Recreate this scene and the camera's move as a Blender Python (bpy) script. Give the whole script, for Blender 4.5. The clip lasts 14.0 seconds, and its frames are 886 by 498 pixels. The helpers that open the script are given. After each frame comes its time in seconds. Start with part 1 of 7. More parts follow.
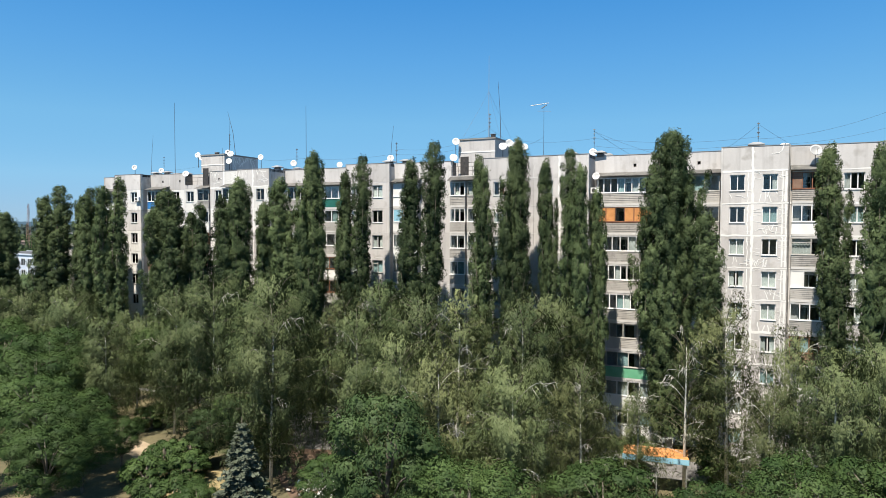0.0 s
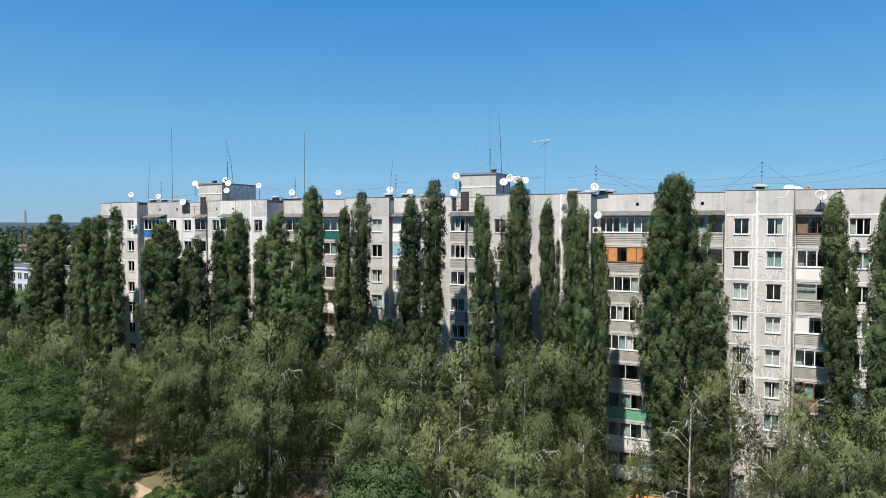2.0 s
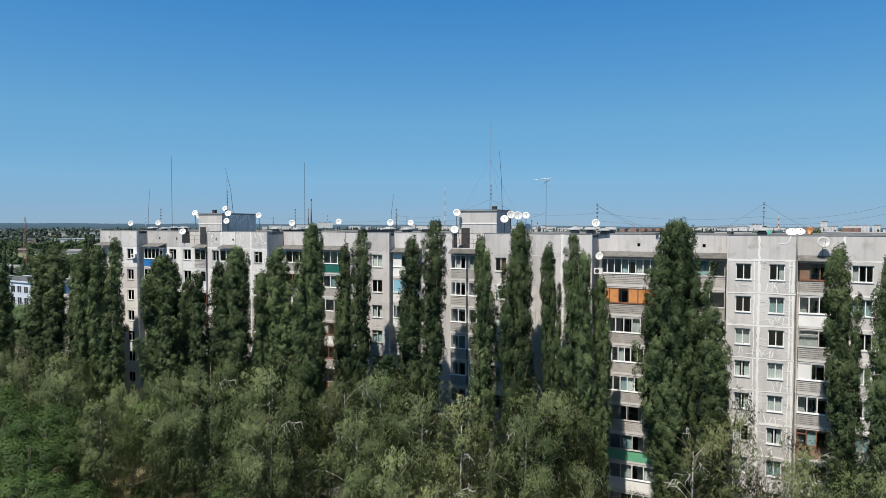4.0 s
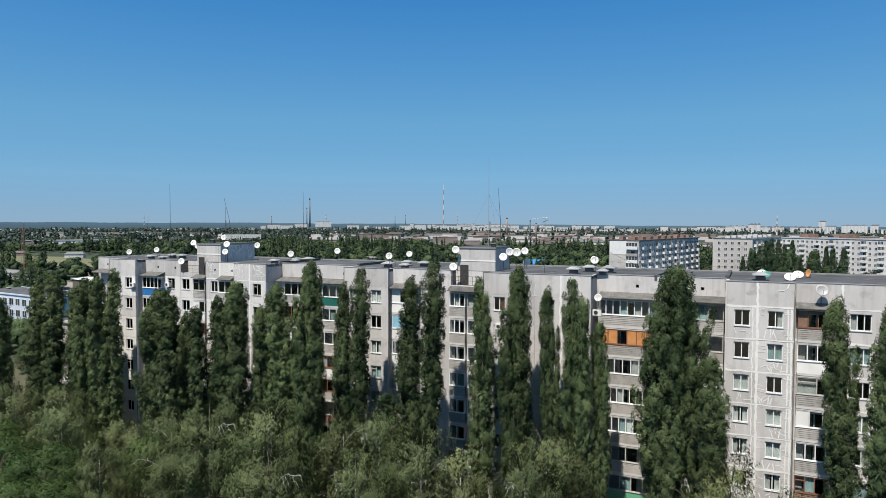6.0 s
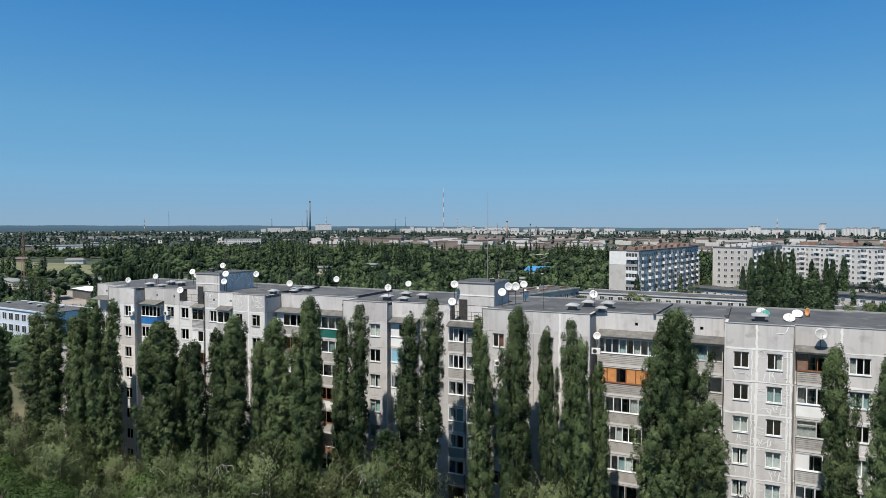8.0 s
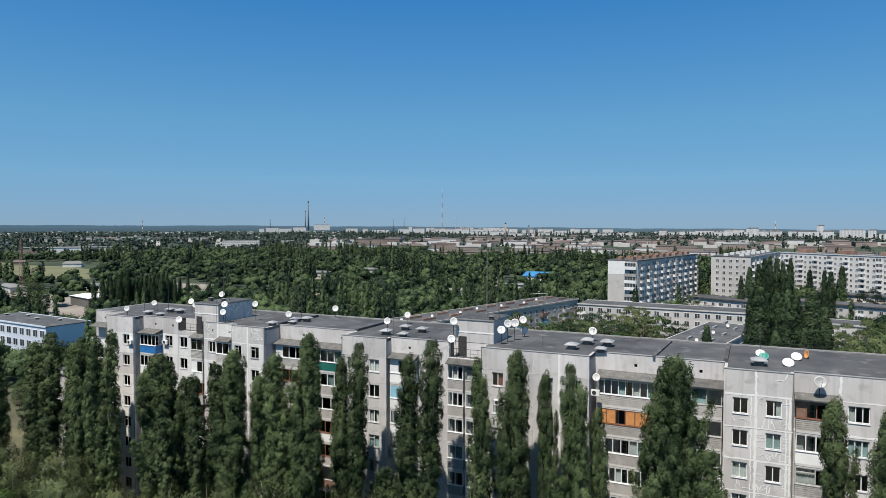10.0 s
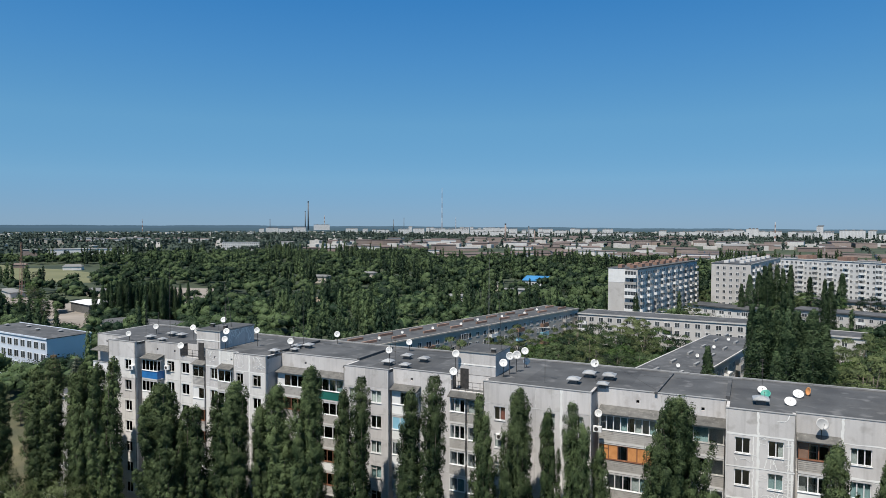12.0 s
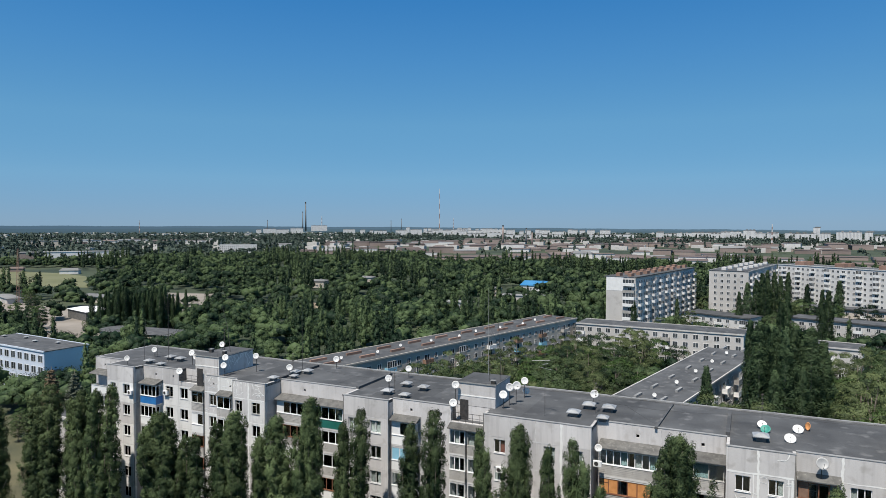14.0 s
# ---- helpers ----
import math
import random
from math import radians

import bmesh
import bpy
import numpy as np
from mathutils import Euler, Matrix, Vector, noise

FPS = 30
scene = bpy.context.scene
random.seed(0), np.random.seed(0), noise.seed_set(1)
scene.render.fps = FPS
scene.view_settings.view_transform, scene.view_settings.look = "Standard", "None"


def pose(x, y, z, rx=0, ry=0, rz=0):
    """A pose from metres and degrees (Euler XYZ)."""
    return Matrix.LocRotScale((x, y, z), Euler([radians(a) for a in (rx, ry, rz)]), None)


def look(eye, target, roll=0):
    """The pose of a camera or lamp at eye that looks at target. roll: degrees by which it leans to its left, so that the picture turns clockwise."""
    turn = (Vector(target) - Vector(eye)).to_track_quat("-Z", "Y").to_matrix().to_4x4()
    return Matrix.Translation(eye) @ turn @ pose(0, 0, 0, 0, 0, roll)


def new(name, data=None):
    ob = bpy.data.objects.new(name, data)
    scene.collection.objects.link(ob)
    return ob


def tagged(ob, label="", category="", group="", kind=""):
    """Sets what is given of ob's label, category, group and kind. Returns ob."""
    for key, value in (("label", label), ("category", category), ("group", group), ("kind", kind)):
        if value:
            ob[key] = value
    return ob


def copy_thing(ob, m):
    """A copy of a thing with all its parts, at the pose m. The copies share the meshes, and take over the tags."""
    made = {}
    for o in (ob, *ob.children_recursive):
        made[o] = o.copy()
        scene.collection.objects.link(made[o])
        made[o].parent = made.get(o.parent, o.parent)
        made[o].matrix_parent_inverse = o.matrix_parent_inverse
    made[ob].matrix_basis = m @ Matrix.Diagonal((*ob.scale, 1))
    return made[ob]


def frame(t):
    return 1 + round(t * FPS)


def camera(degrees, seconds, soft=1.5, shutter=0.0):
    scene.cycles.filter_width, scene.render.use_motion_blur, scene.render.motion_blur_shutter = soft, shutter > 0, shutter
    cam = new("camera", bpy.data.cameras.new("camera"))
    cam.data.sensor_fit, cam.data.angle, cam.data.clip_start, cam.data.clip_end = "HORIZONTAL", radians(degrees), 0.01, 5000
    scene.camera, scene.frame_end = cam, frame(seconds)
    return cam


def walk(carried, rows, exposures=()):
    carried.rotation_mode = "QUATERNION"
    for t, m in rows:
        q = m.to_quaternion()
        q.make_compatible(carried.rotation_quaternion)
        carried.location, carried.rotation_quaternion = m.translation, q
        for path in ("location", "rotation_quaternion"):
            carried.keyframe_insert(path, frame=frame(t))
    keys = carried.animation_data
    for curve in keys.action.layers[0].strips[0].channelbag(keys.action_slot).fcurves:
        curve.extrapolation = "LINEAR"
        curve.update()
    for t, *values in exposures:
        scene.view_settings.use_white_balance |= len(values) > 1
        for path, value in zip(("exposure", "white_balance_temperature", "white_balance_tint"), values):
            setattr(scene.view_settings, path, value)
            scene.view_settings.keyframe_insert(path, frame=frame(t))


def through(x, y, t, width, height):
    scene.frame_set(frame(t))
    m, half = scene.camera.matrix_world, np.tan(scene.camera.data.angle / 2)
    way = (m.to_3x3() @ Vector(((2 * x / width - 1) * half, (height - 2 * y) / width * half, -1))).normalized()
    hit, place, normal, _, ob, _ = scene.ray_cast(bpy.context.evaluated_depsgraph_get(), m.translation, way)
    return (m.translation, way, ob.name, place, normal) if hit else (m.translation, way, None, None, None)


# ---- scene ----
cam = camera(67.8, 14.0, soft=0.8)
PATH = [(0, (1.094, -0.026, 21.027), (0.231, 1.777, 20.954), 0.1), (0.5, (0.94, 0.209, 21.912), (0.079, 2.013, 21.84), 0.1), (1, (0.775, 0.441, 22.856), (-0.085, 2.245, 22.783), 0.1),
    (1.5, (0.627, 0.586, 23.823), (-0.232, 2.39, 23.75), 0.1), (2, (0.524, 0.693, 24.806), (-0.334, 2.498, 24.734), 0.1), (2.5, (0.45, 0.765, 25.755), (-0.407, 2.57, 25.682), 0.1),
    (3, (0.394, 0.866, 26.71), (-0.463, 2.671, 26.638), 0.1), (3.5, (0.368, 0.906, 27.737), (-0.489, 2.711, 27.664), 0.1), (4, (0.293, 1.004, 28.687), (-0.565, 2.809, 28.615), 0.1)]
PATH += [(4.2, (0.268, 1.025, 28.854), (-0.59, 2.83, 28.781), 0.1), (6.3, (0.18, 1.168, 33.258), (-0.674, 2.975, 33.181), 0.1), (6.5, (0.141, 1.28, 33.472), (-0.714, 3.087, 33.399), 0.1),
    (7, (0.169, 1.321, 34.45), (-0.686, 3.128, 34.377), 0.1), (7.5, (0.192, 1.344, 35.373), (-0.661, 3.151, 35.3), 0.1), (8, (0.259, 1.354, 36.276), (-0.596, 3.161, 36.205), 0.0),
    (10.5, (0.031, 1.477, 41.144), (-0.819, 3.286, 41.072), 0.1), (11, (-0.013, 1.452, 42.005), (-0.863, 3.261, 41.933), 0.1), (11.5, (-0.055, 1.455, 42.878), (-0.905, 3.264, 42.805), 0.1)]
PATH += [(12, (-0.158, 1.423, 43.748), (-1.008, 3.232, 43.674), 0.1), (12.5, (-0.234, 1.437, 44.619), (-1.083, 3.246, 44.546), 0.1), (13, (-0.339, 1.438, 45.472), (-1.185, 3.249, 45.398), 0.1),
    (13.5, (-0.364, 1.5, 46.275), (-1.209, 3.311, 46.203), 0.1), (14, (-0.456, 1.493, 47.005), (-1.299, 3.305, 46.932), 0.1)]
walk(cam, [(t, look(eye, target, roll)) for t, eye, target, roll in PATH],
     exposures=[(0, 0.82, 7000, 10), (1, 0.74, 6960, 10), (2, 0.64, 6900, 10), (3, 0.53, 6850, 10), (4, 0.45, 6800, 10), (6.5, 0.4, 6730, 10), (8, 0.38, 6700, 10), (10.5, 0.3, 6650, 10), (14, 0.26, 6600, 10)])

# ---- light ----
SUN_AZ, SUN_EL = radians(184.0), radians(64.0)  # compass angle from +y, clockwise; height
SUN_FROM = Vector((math.sin(SUN_AZ) * math.cos(SUN_EL), math.cos(SUN_AZ) * math.cos(SUN_EL), math.sin(SUN_EL)))
world = bpy.data.worlds.new("world")
scene.world = world
world.use_nodes = True
wn = world.node_tree.nodes
sky = wn.new("ShaderNodeTexSky")
sky.sky_type, sky.sun_disc = "NISHITA", False
sky.sun_elevation, sky.sun_rotation = SUN_EL, SUN_AZ
sky.altitude, sky.air_density, sky.dust_density, sky.ozone_density = 8000, 1.5, 0.0, 10.0
wn["Background"].inputs["Strength"].default_value = 0.125
deep = wn.new("ShaderNodeHueSaturation")
deep.inputs["Saturation"].default_value, deep.inputs["Value"].default_value = 2.0, 2.5
soft_sky = wn.new("ShaderNodeGamma")
soft_sky.inputs["Gamma"].default_value = 0.29
tint = wn.new("ShaderNodeMix")
tint.data_type, tint.blend_type = "RGBA", "MULTIPLY"
tint.inputs[0].default_value, tint.inputs[7].default_value = 1.0, (0.92, 0.93, 1.05, 1)
world.node_tree.links.new(sky.outputs["Color"], tint.inputs[6])
world.node_tree.links.new(tint.outputs[2], soft_sky.inputs["Color"])
world.node_tree.links.new(soft_sky.outputs["Color"], deep.inputs["Color"])
# haze along the horizon, deeper blue above; unseen zenith warmed to neutralise the fill
way, part_z, band = wn.new("ShaderNodeTexCoord"), wn.new("ShaderNodeSeparateXYZ"), wn.new("ShaderNodeValToRGB")
reach = wn.new("ShaderNodeMapRange")
reach.inputs["From Max"].default_value = 1.0
hues = band.color_ramp
hues.elements[0].position, hues.elements[0].color = 0.0, (0.56, 0.68, 0.78, 1)
hues.elements[1].position, hues.elements[1].color = 1.0, (1.4, 0.95, 0.66, 1)
for at, hue in ((0.068, (1.07, 1.04, 0.94, 1)), (0.148, (1.17, 1.12, 0.99, 1)), (0.24, (0.80, 0.99, 1.02, 1)), (0.33, (0.46, 0.84, 1.0, 1))):
    hues.elements.new(at).color = hue
hazy = wn.new("ShaderNodeMix")
hazy.data_type, hazy.blend_type = "RGBA", "MULTIPLY"
hazy.inputs[0].default_value = 1.0
for a, b in ((way.outputs["Generated"], part_z.inputs[0]), (part_z.outputs["Z"], reach.inputs["Value"]), (reach.outputs[0], band.inputs["Fac"]), (deep.outputs["Color"], hazy.inputs[6]), (band.outputs["Color"], hazy.inputs[7]), (hazy.outputs[2], wn["Background"].inputs["Color"])):
    world.node_tree.links.new(a, b)
sun = new("sun", bpy.data.lights.new("sun", "SUN"))
sun.data.energy, sun.data.angle, sun.data.color = 5.0, radians(0.55), (1.0, 0.95, 0.87)
sun.matrix_world = look(SUN_FROM * 100, (0, 0, 0))


# ---- materials ----
def surface(name, low, high, scale=1.0, rough=0.85, metal=0.0, bump=0.15, fine=30.0, spread=0.0, stain=None, streak=0.0, drips=0.0):
    """Two-scale coloured surface in world metres; spread: brightness variation from piece to piece; stain: colour of blotches."""
    m = bpy.data.materials.new(name)
    m.use_nodes = True
    t = m.node_tree
    b = t.nodes["Principled BSDF"]
    b.inputs["Roughness"].default_value, b.inputs["Metallic"].default_value = rough, metal
    g = t.nodes.new("ShaderNodeNewGeometry")
    n1, n2 = t.nodes.new("ShaderNodeTexNoise"), t.nodes.new("ShaderNodeTexNoise")
    n1.inputs["Scale"].default_value, n1.inputs["Detail"].default_value = scale, 6
    n2.inputs["Scale"].default_value, n2.inputs["Detail"].default_value = fine, 3
    place = g.outputs["Position"]
    if streak:
        sc = t.nodes.new("ShaderNodeVectorMath")
        sc.operation = "MULTIPLY"
        sc.inputs[1].default_value = (1, 1, 1 / streak)
        t.links.new(place, sc.inputs[0])
        t.links.new(sc.outputs[0], n1.inputs["Vector"])
    else:
        t.links.new(place, n1.inputs["Vector"])
    t.links.new(place, n2.inputs["Vector"])
    add = t.nodes.new("ShaderNodeMath")
    add.operation = "MULTIPLY_ADD"
    add.inputs[1].default_value = 0.3
    t.links.new(n2.outputs["Fac"], add.inputs[0])
    t.links.new(n1.outputs["Fac"], add.inputs[2])
    ramp = t.nodes.new("ShaderNodeValToRGB")
    ramp.color_ramp.elements[0].position, ramp.color_ramp.elements[0].color = 0.45, (*low, 1)
    ramp.color_ramp.elements[1].position, ramp.color_ramp.elements[1].color = 0.85, (*high, 1)
    t.links.new(add.outputs[0], ramp.inputs["Fac"])
    out = ramp.outputs["Color"]
    if stain:
        n3 = t.nodes.new("ShaderNodeTexNoise")
        n3.inputs["Scale"].default_value, n3.inputs["Detail"].default_value = scale * 2.7, 8
        t.links.new(place, n3.inputs["Vector"])
        r3 = t.nodes.new("ShaderNodeValToRGB")
        r3.color_ramp.elements[0].position, r3.color_ramp.elements[1].position = 0.56, 0.72
        t.links.new(n3.outputs["Fac"], r3.inputs["Fac"])
        mx = t.nodes.new("ShaderNodeMix")
        mx.data_type = "RGBA"
        mx.inputs[7].default_value = (*stain, 1)
        t.links.new(r3.outputs["Color"], mx.inputs[0])
        t.links.new(out, mx.inputs[6])
        out = mx.outputs[2]
    if drips:
        # thin runs of dirt washed down the face
        long_, n4, r4, m4 = (t.nodes.new("ShaderNode" + k) for k in ("VectorMath", "TexNoise", "MapRange", "Mix"))
        long_.operation = "MULTIPLY"
        long_.inputs[1].default_value = (1, 1, 0.07)
        n4.inputs["Scale"].default_value, n4.inputs["Detail"].default_value = 2.6, 5
        r4.inputs["From Min"].default_value, r4.inputs["From Max"].default_value, r4.inputs["To Max"].default_value = 0.5, 0.72, drips
        m4.data_type = "RGBA"
        m4.inputs[7].default_value = tuple(v * 0.55 for v in low) + (1,)
        t.links.new(place, long_.inputs[0])
        t.links.new(long_.outputs[0], n4.inputs["Vector"])
        t.links.new(n4.outputs["Fac"], r4.inputs["Value"])
        t.links.new(r4.outputs[0], m4.inputs[0])
        t.links.new(out, m4.inputs[6])
        out = m4.outputs[2]
    if spread:
        oi, mr, hs = t.nodes.new("ShaderNodeObjectInfo"), t.nodes.new("ShaderNodeMapRange"), t.nodes.new("ShaderNodeHueSaturation")
        mr.inputs["To Min"].default_value, mr.inputs["To Max"].default_value = 1 - spread, 1 + spread
        t.links.new(oi.outputs["Random"], mr.inputs["Value"])
        t.links.new(mr.outputs[0], hs.inputs["Value"])
        t.links.new(out, hs.inputs["Color"])
        out = hs.outputs["Color"]
    t.links.new(out, b.inputs["Base Color"])
    if bump:
        bp = t.nodes.new("ShaderNodeBump")
        bp.inputs["Strength"].default_value, bp.inputs["Distance"].default_value = bump, 0.03
        t.links.new(add.outputs[0], bp.inputs["Height"])
        t.links.new(bp.outputs["Normal"], b.inputs["Normal"])
    return m


def foliage(name, dark, light, through=0.08, cells=0.0):
    """Leaves: colour from leaf to leaf and, more slowly, across the crown; some light passes through."""
    m = bpy.data.materials.new(name)
    m.use_nodes = True
    t = m.node_tree
    t.nodes.remove(t.nodes["Principled BSDF"])
    g, oi = t.nodes.new("ShaderNodeNewGeometry"), t.nodes.new("ShaderNodeObjectInfo")
    n = t.nodes.new("ShaderNodeTexNoise")
    n.inputs["Scale"].default_value, n.inputs["Detail"].default_value = 0.6, 4
    t.links.new(g.outputs["Position"], n.inputs["Vector"])
    broad = t.nodes.new("ShaderNodeTexNoise")
    broad.inputs["Scale"].default_value, broad.inputs["Detail"].default_value = 0.07, 2
    t.links.new(g.outputs["Position"], broad.inputs["Vector"])
    mix_n = t.nodes.new("ShaderNodeMath")
    mix_n.operation = "MULTIPLY_ADD"
    mix_n.inputs[1].default_value, mix_n.inputs[2].default_value = (0.85, -0.46) if cells else (0.9, -0.45)
    if cells:
        # tone from tree to tree
        cell, grey = t.nodes.new("ShaderNodeTexVoronoi"), t.nodes.new("ShaderNodeSeparateColor")
        cell.voronoi_dimensions = "2D"
        cell.inputs["Scale"].default_value = cells
        t.links.new(g.outputs["Position"], cell.inputs["Vector"])
        t.links.new(cell.outputs["Color"], grey.inputs[0])
        t.links.new(grey.outputs[0], mix_n.inputs[0])
    else:
        t.links.new(broad.outputs["Fac"], mix_n.inputs[0])
    both = t.nodes.new("ShaderNodeMath")
    both.operation = "ADD"
    t.links.new(n.outputs["Fac"], both.inputs[0])
    t.links.new(mix_n.outputs[0], both.inputs[1])
    a = t.nodes.new("ShaderNodeMath")
    a.operation = "MULTIPLY_ADD"
    a.inputs[1].default_value = 0.22
    t.links.new(g.outputs["Random Per Island"], a.inputs[0])
    t.links.new(both.outputs[0], a.inputs[2])
    r = t.nodes.new("ShaderNodeValToRGB")
    r.color_ramp.elements[0].position, r.color_ramp.elements[0].color = 0.34, (*dark, 1)
    r.color_ramp.elements[1].position, r.color_ramp.elements[1].color = 0.86, (*light, 1)
    t.links.new(a.outputs[0], r.inputs["Fac"])
    mr, hs = t.nodes.new("ShaderNodeMapRange"), t.nodes.new("ShaderNodeHueSaturation")
    mr.inputs["To Min"].default_value, mr.inputs["To Max"].default_value = 0.8, 1.2
    t.links.new(oi.outputs["Random"], mr.inputs["Value"])
    t.links.new(mr.outputs[0], hs.inputs["Value"])
    t.links.new(r.outputs["Color"], hs.inputs["Color"])
    d, tr, gl = t.nodes.new("ShaderNodeBsdfDiffuse"), t.nodes.new("ShaderNodeBsdfTranslucent"), t.nodes.new("ShaderNodeBsdfGlossy")
    gl.inputs["Roughness"].default_value = 0.6
    gl.inputs["Color"].default_value = (0.5, 0.5, 0.5, 1)
    t.links.new(hs.outputs["Color"], d.inputs["Color"])
    t.links.new(hs.outputs["Color"], tr.inputs["Color"])
    m1, m2 = t.nodes.new("ShaderNodeMixShader"), t.nodes.new("ShaderNodeMixShader")
    m1.inputs[0].default_value, m2.inputs[0].default_value = through, 0.02
    t.links.new(d.outputs[0], m1.inputs[1])
    t.links.new(tr.outputs[0], m1.inputs[2])
    t.links.new(m1.outputs[0], m2.inputs[1])
    t.links.new(gl.outputs[0], m2.inputs[2])
    t.links.new(m2.outputs[0], t.nodes["Material Output"].inputs["Surface"])
    return m


def glazing():
    m = bpy.data.materials.new("window_glass")
    m.use_nodes = True
    t = m.node_tree
    t.nodes.remove(t.nodes["Principled BSDF"])
    tp, gl, fr, mx = (t.nodes.new(k) for k in ("ShaderNodeBsdfTransparent", "ShaderNodeBsdfGlossy", "ShaderNodeFresnel", "ShaderNodeMixShader"))
    tp.inputs["Color"].default_value = (0.78, 0.84, 0.86, 1)
    gl.inputs["Roughness"].default_value = 0.03
    fr.inputs["IOR"].default_value = 1.65
    t.links.new(fr.outputs[0], mx.inputs[0])
    t.links.new(tp.outputs[0], mx.inputs[1])
    t.links.new(gl.outputs[0], mx.inputs[2])
    t.links.new(mx.outputs[0], t.nodes["Material Output"].inputs["Surface"])
    return m


CONCRETE = surface("panel_concrete", (0.47, 0.452, 0.445), (0.615, 0.596, 0.588), 0.35, 0.9, bump=0.25, fine=14, spread=0.11, stain=(0.42, 0.4, 0.385), streak=2.0, drips=0.28)
WHITEWASH = surface("white_plaster", (0.63, 0.62, 0.6), (0.77, 0.76, 0.74), 0.4, 0.9, bump=0.2, fine=12, spread=0.07, stain=(0.57, 0.56, 0.54), streak=2.0, drips=0.25)
# concrete darkened for the shade on the step sides, with heavier dirt runs
SIDE = surface("darkened_concrete", (0.40, 0.38, 0.37), (0.53, 0.51, 0.495), 0.3, 0.9, bump=0.25, fine=14, spread=0.1, stain=(0.32, 0.3, 0.285), streak=4.0, drips=0.6)
# dark inner walls: the gloom of unlit rooms is put into their colour
CORE = surface("dark_room_plaster", (0.14, 0.13, 0.12), (0.22, 0.2, 0.18), 0.5, 0.9, bump=0.0)
JOINT = surface("dark_joint", (0.12, 0.115, 0.11), (0.2, 0.19, 0.18), 1.0, 0.95, bump=0.1)
SEALANT = surface("white_sealant", (0.72, 0.71, 0.69), (0.8, 0.8, 0.78), 1.5, 0.7, bump=0.1)
GREYSEAL = surface("grey_sealant", (0.52, 0.51, 0.5), (0.62, 0.61, 0.6), 1.5, 0.8, bump=0.1)
BITUMEN = surface("roof_bitumen", (0.042, 0.043, 0.046), (0.088, 0.09, 0.094), 0.25, 0.85, bump=0.3, fine=9, stain=(0.125, 0.125, 0.128), spread=0.16)
FLASHING = surface("roof_flashing", (0.2, 0.2, 0.2), (0.3, 0.3, 0.3), 1.0, 0.7, bump=0.1)
METAL = surface("dull_galvanised_metal", (0.34, 0.34, 0.34), (0.48, 0.48, 0.48), 1.2, 0.45, 0.4, 0.08, spread=0.1)
STEEL = surface("dark_steel", (0.05, 0.05, 0.05), (0.1, 0.09, 0.085), 3.0, 0.6, 0.5, 0.0)
GREYPOLE = surface("grey_pole", (0.3, 0.3, 0.3), (0.4, 0.4, 0.4), 2.0, 0.5, 0.4, 0.0)
DISH = surface("dish_white", (0.58, 0.58, 0.58), (0.7, 0.7, 0.69), 1.5, 0.5, bump=0.0, spread=0.05)
DISH_GREY = surface("dish_grey", (0.3, 0.3, 0.3), (0.4, 0.4, 0.4), 1.5, 0.5, bump=0.0)
DISH_ORANGE = surface("dish_orange", (0.6, 0.26, 0.09), (0.72, 0.34, 0.14), 1.5, 0.55, bump=0.0)
DISH_TEAL = surface("dish_teal", (0.03, 0.21, 0.17), (0.06, 0.3, 0.24), 1.5, 0.55, bump=0.0)
UPVC = surface("white_window_frame", (0.72, 0.72, 0.72), (0.8, 0.8, 0.8), 2.0, 0.45, bump=0.0, spread=0.06)
WOODFRAME = surface("brown_wood_frame", (0.16, 0.07, 0.04), (0.26, 0.12, 0.07), 3.0, 0.6, bump=0.1)
GREYFRAME = surface("weathered_frame", (0.36, 0.35, 0.33), (0.5, 0.49, 0.46), 3.0, 0.7, bump=0.1)
GLASS = glazing()
CURTAIN = surface("pale_curtain", (0.5, 0.52, 0.5), (0.72, 0.72, 0.68), 1.5, 0.9, bump=0.0, spread=0.25)
CURTAIN_GREEN = surface("blue_green_curtain", (0.30, 0.42, 0.42), (0.42, 0.55, 0.54), 1.5, 0.9, bump=0.0, spread=0.2)
CURTAIN_RED = surface("red_curtain", (0.20, 0.06, 0.05), (0.32, 0.11, 0.08), 1.5, 0.9, bump=0.0)
SLATE = surface("asbestos_slate", (0.30, 0.288, 0.27), (0.42, 0.405, 0.385), 0.8, 0.9, bump=0.2, spread=0.14, stain=(0.25, 0.238, 0.225), streak=2.5)
FELT = surface("canopy_felt", (0.07, 0.068, 0.065), (0.13, 0.127, 0.12), 1.5, 0.9, bump=0.3, spread=0.2, stain=(0.17, 0.165, 0.155))
WHITESHEET = surface("white_sheet", (0.7, 0.7, 0.69), (0.8, 0.8, 0.79), 0.8, 0.6, bump=0.05, spread=0.05)
BLUESHEET = surface("blue_sheet", (0.02, 0.13, 0.36), (0.03, 0.19, 0.48), 0.8, 0.5, bump=0.05)
PALEBLUE = surface("pale_blue_sheet", (0.22, 0.46, 0.6), (0.3, 0.56, 0.7), 0.8, 0.5, bump=0.05)
GREENSHEET = surface("green_sheet", (0.01, 0.10, 0.08), (0.02, 0.15, 0.12), 0.8, 0.5, bump=0.05)
LIGHTGREEN = surface("light_green_sheet", (0.1, 0.34, 0.2), (0.16, 0.44, 0.28), 0.8, 0.5, bump=0.05)
ORANGEWOOD = surface("orange_wood", (0.50, 0.21, 0.07), (0.66, 0.31, 0.12), 2.0, 0.6, bump=0.1)
BROWNWOOD = surface("brown_boards", (0.17, 0.10, 0.07), (0.27, 0.17, 0.12), 2.0, 0.7, bump=0.15, spread=0.1)
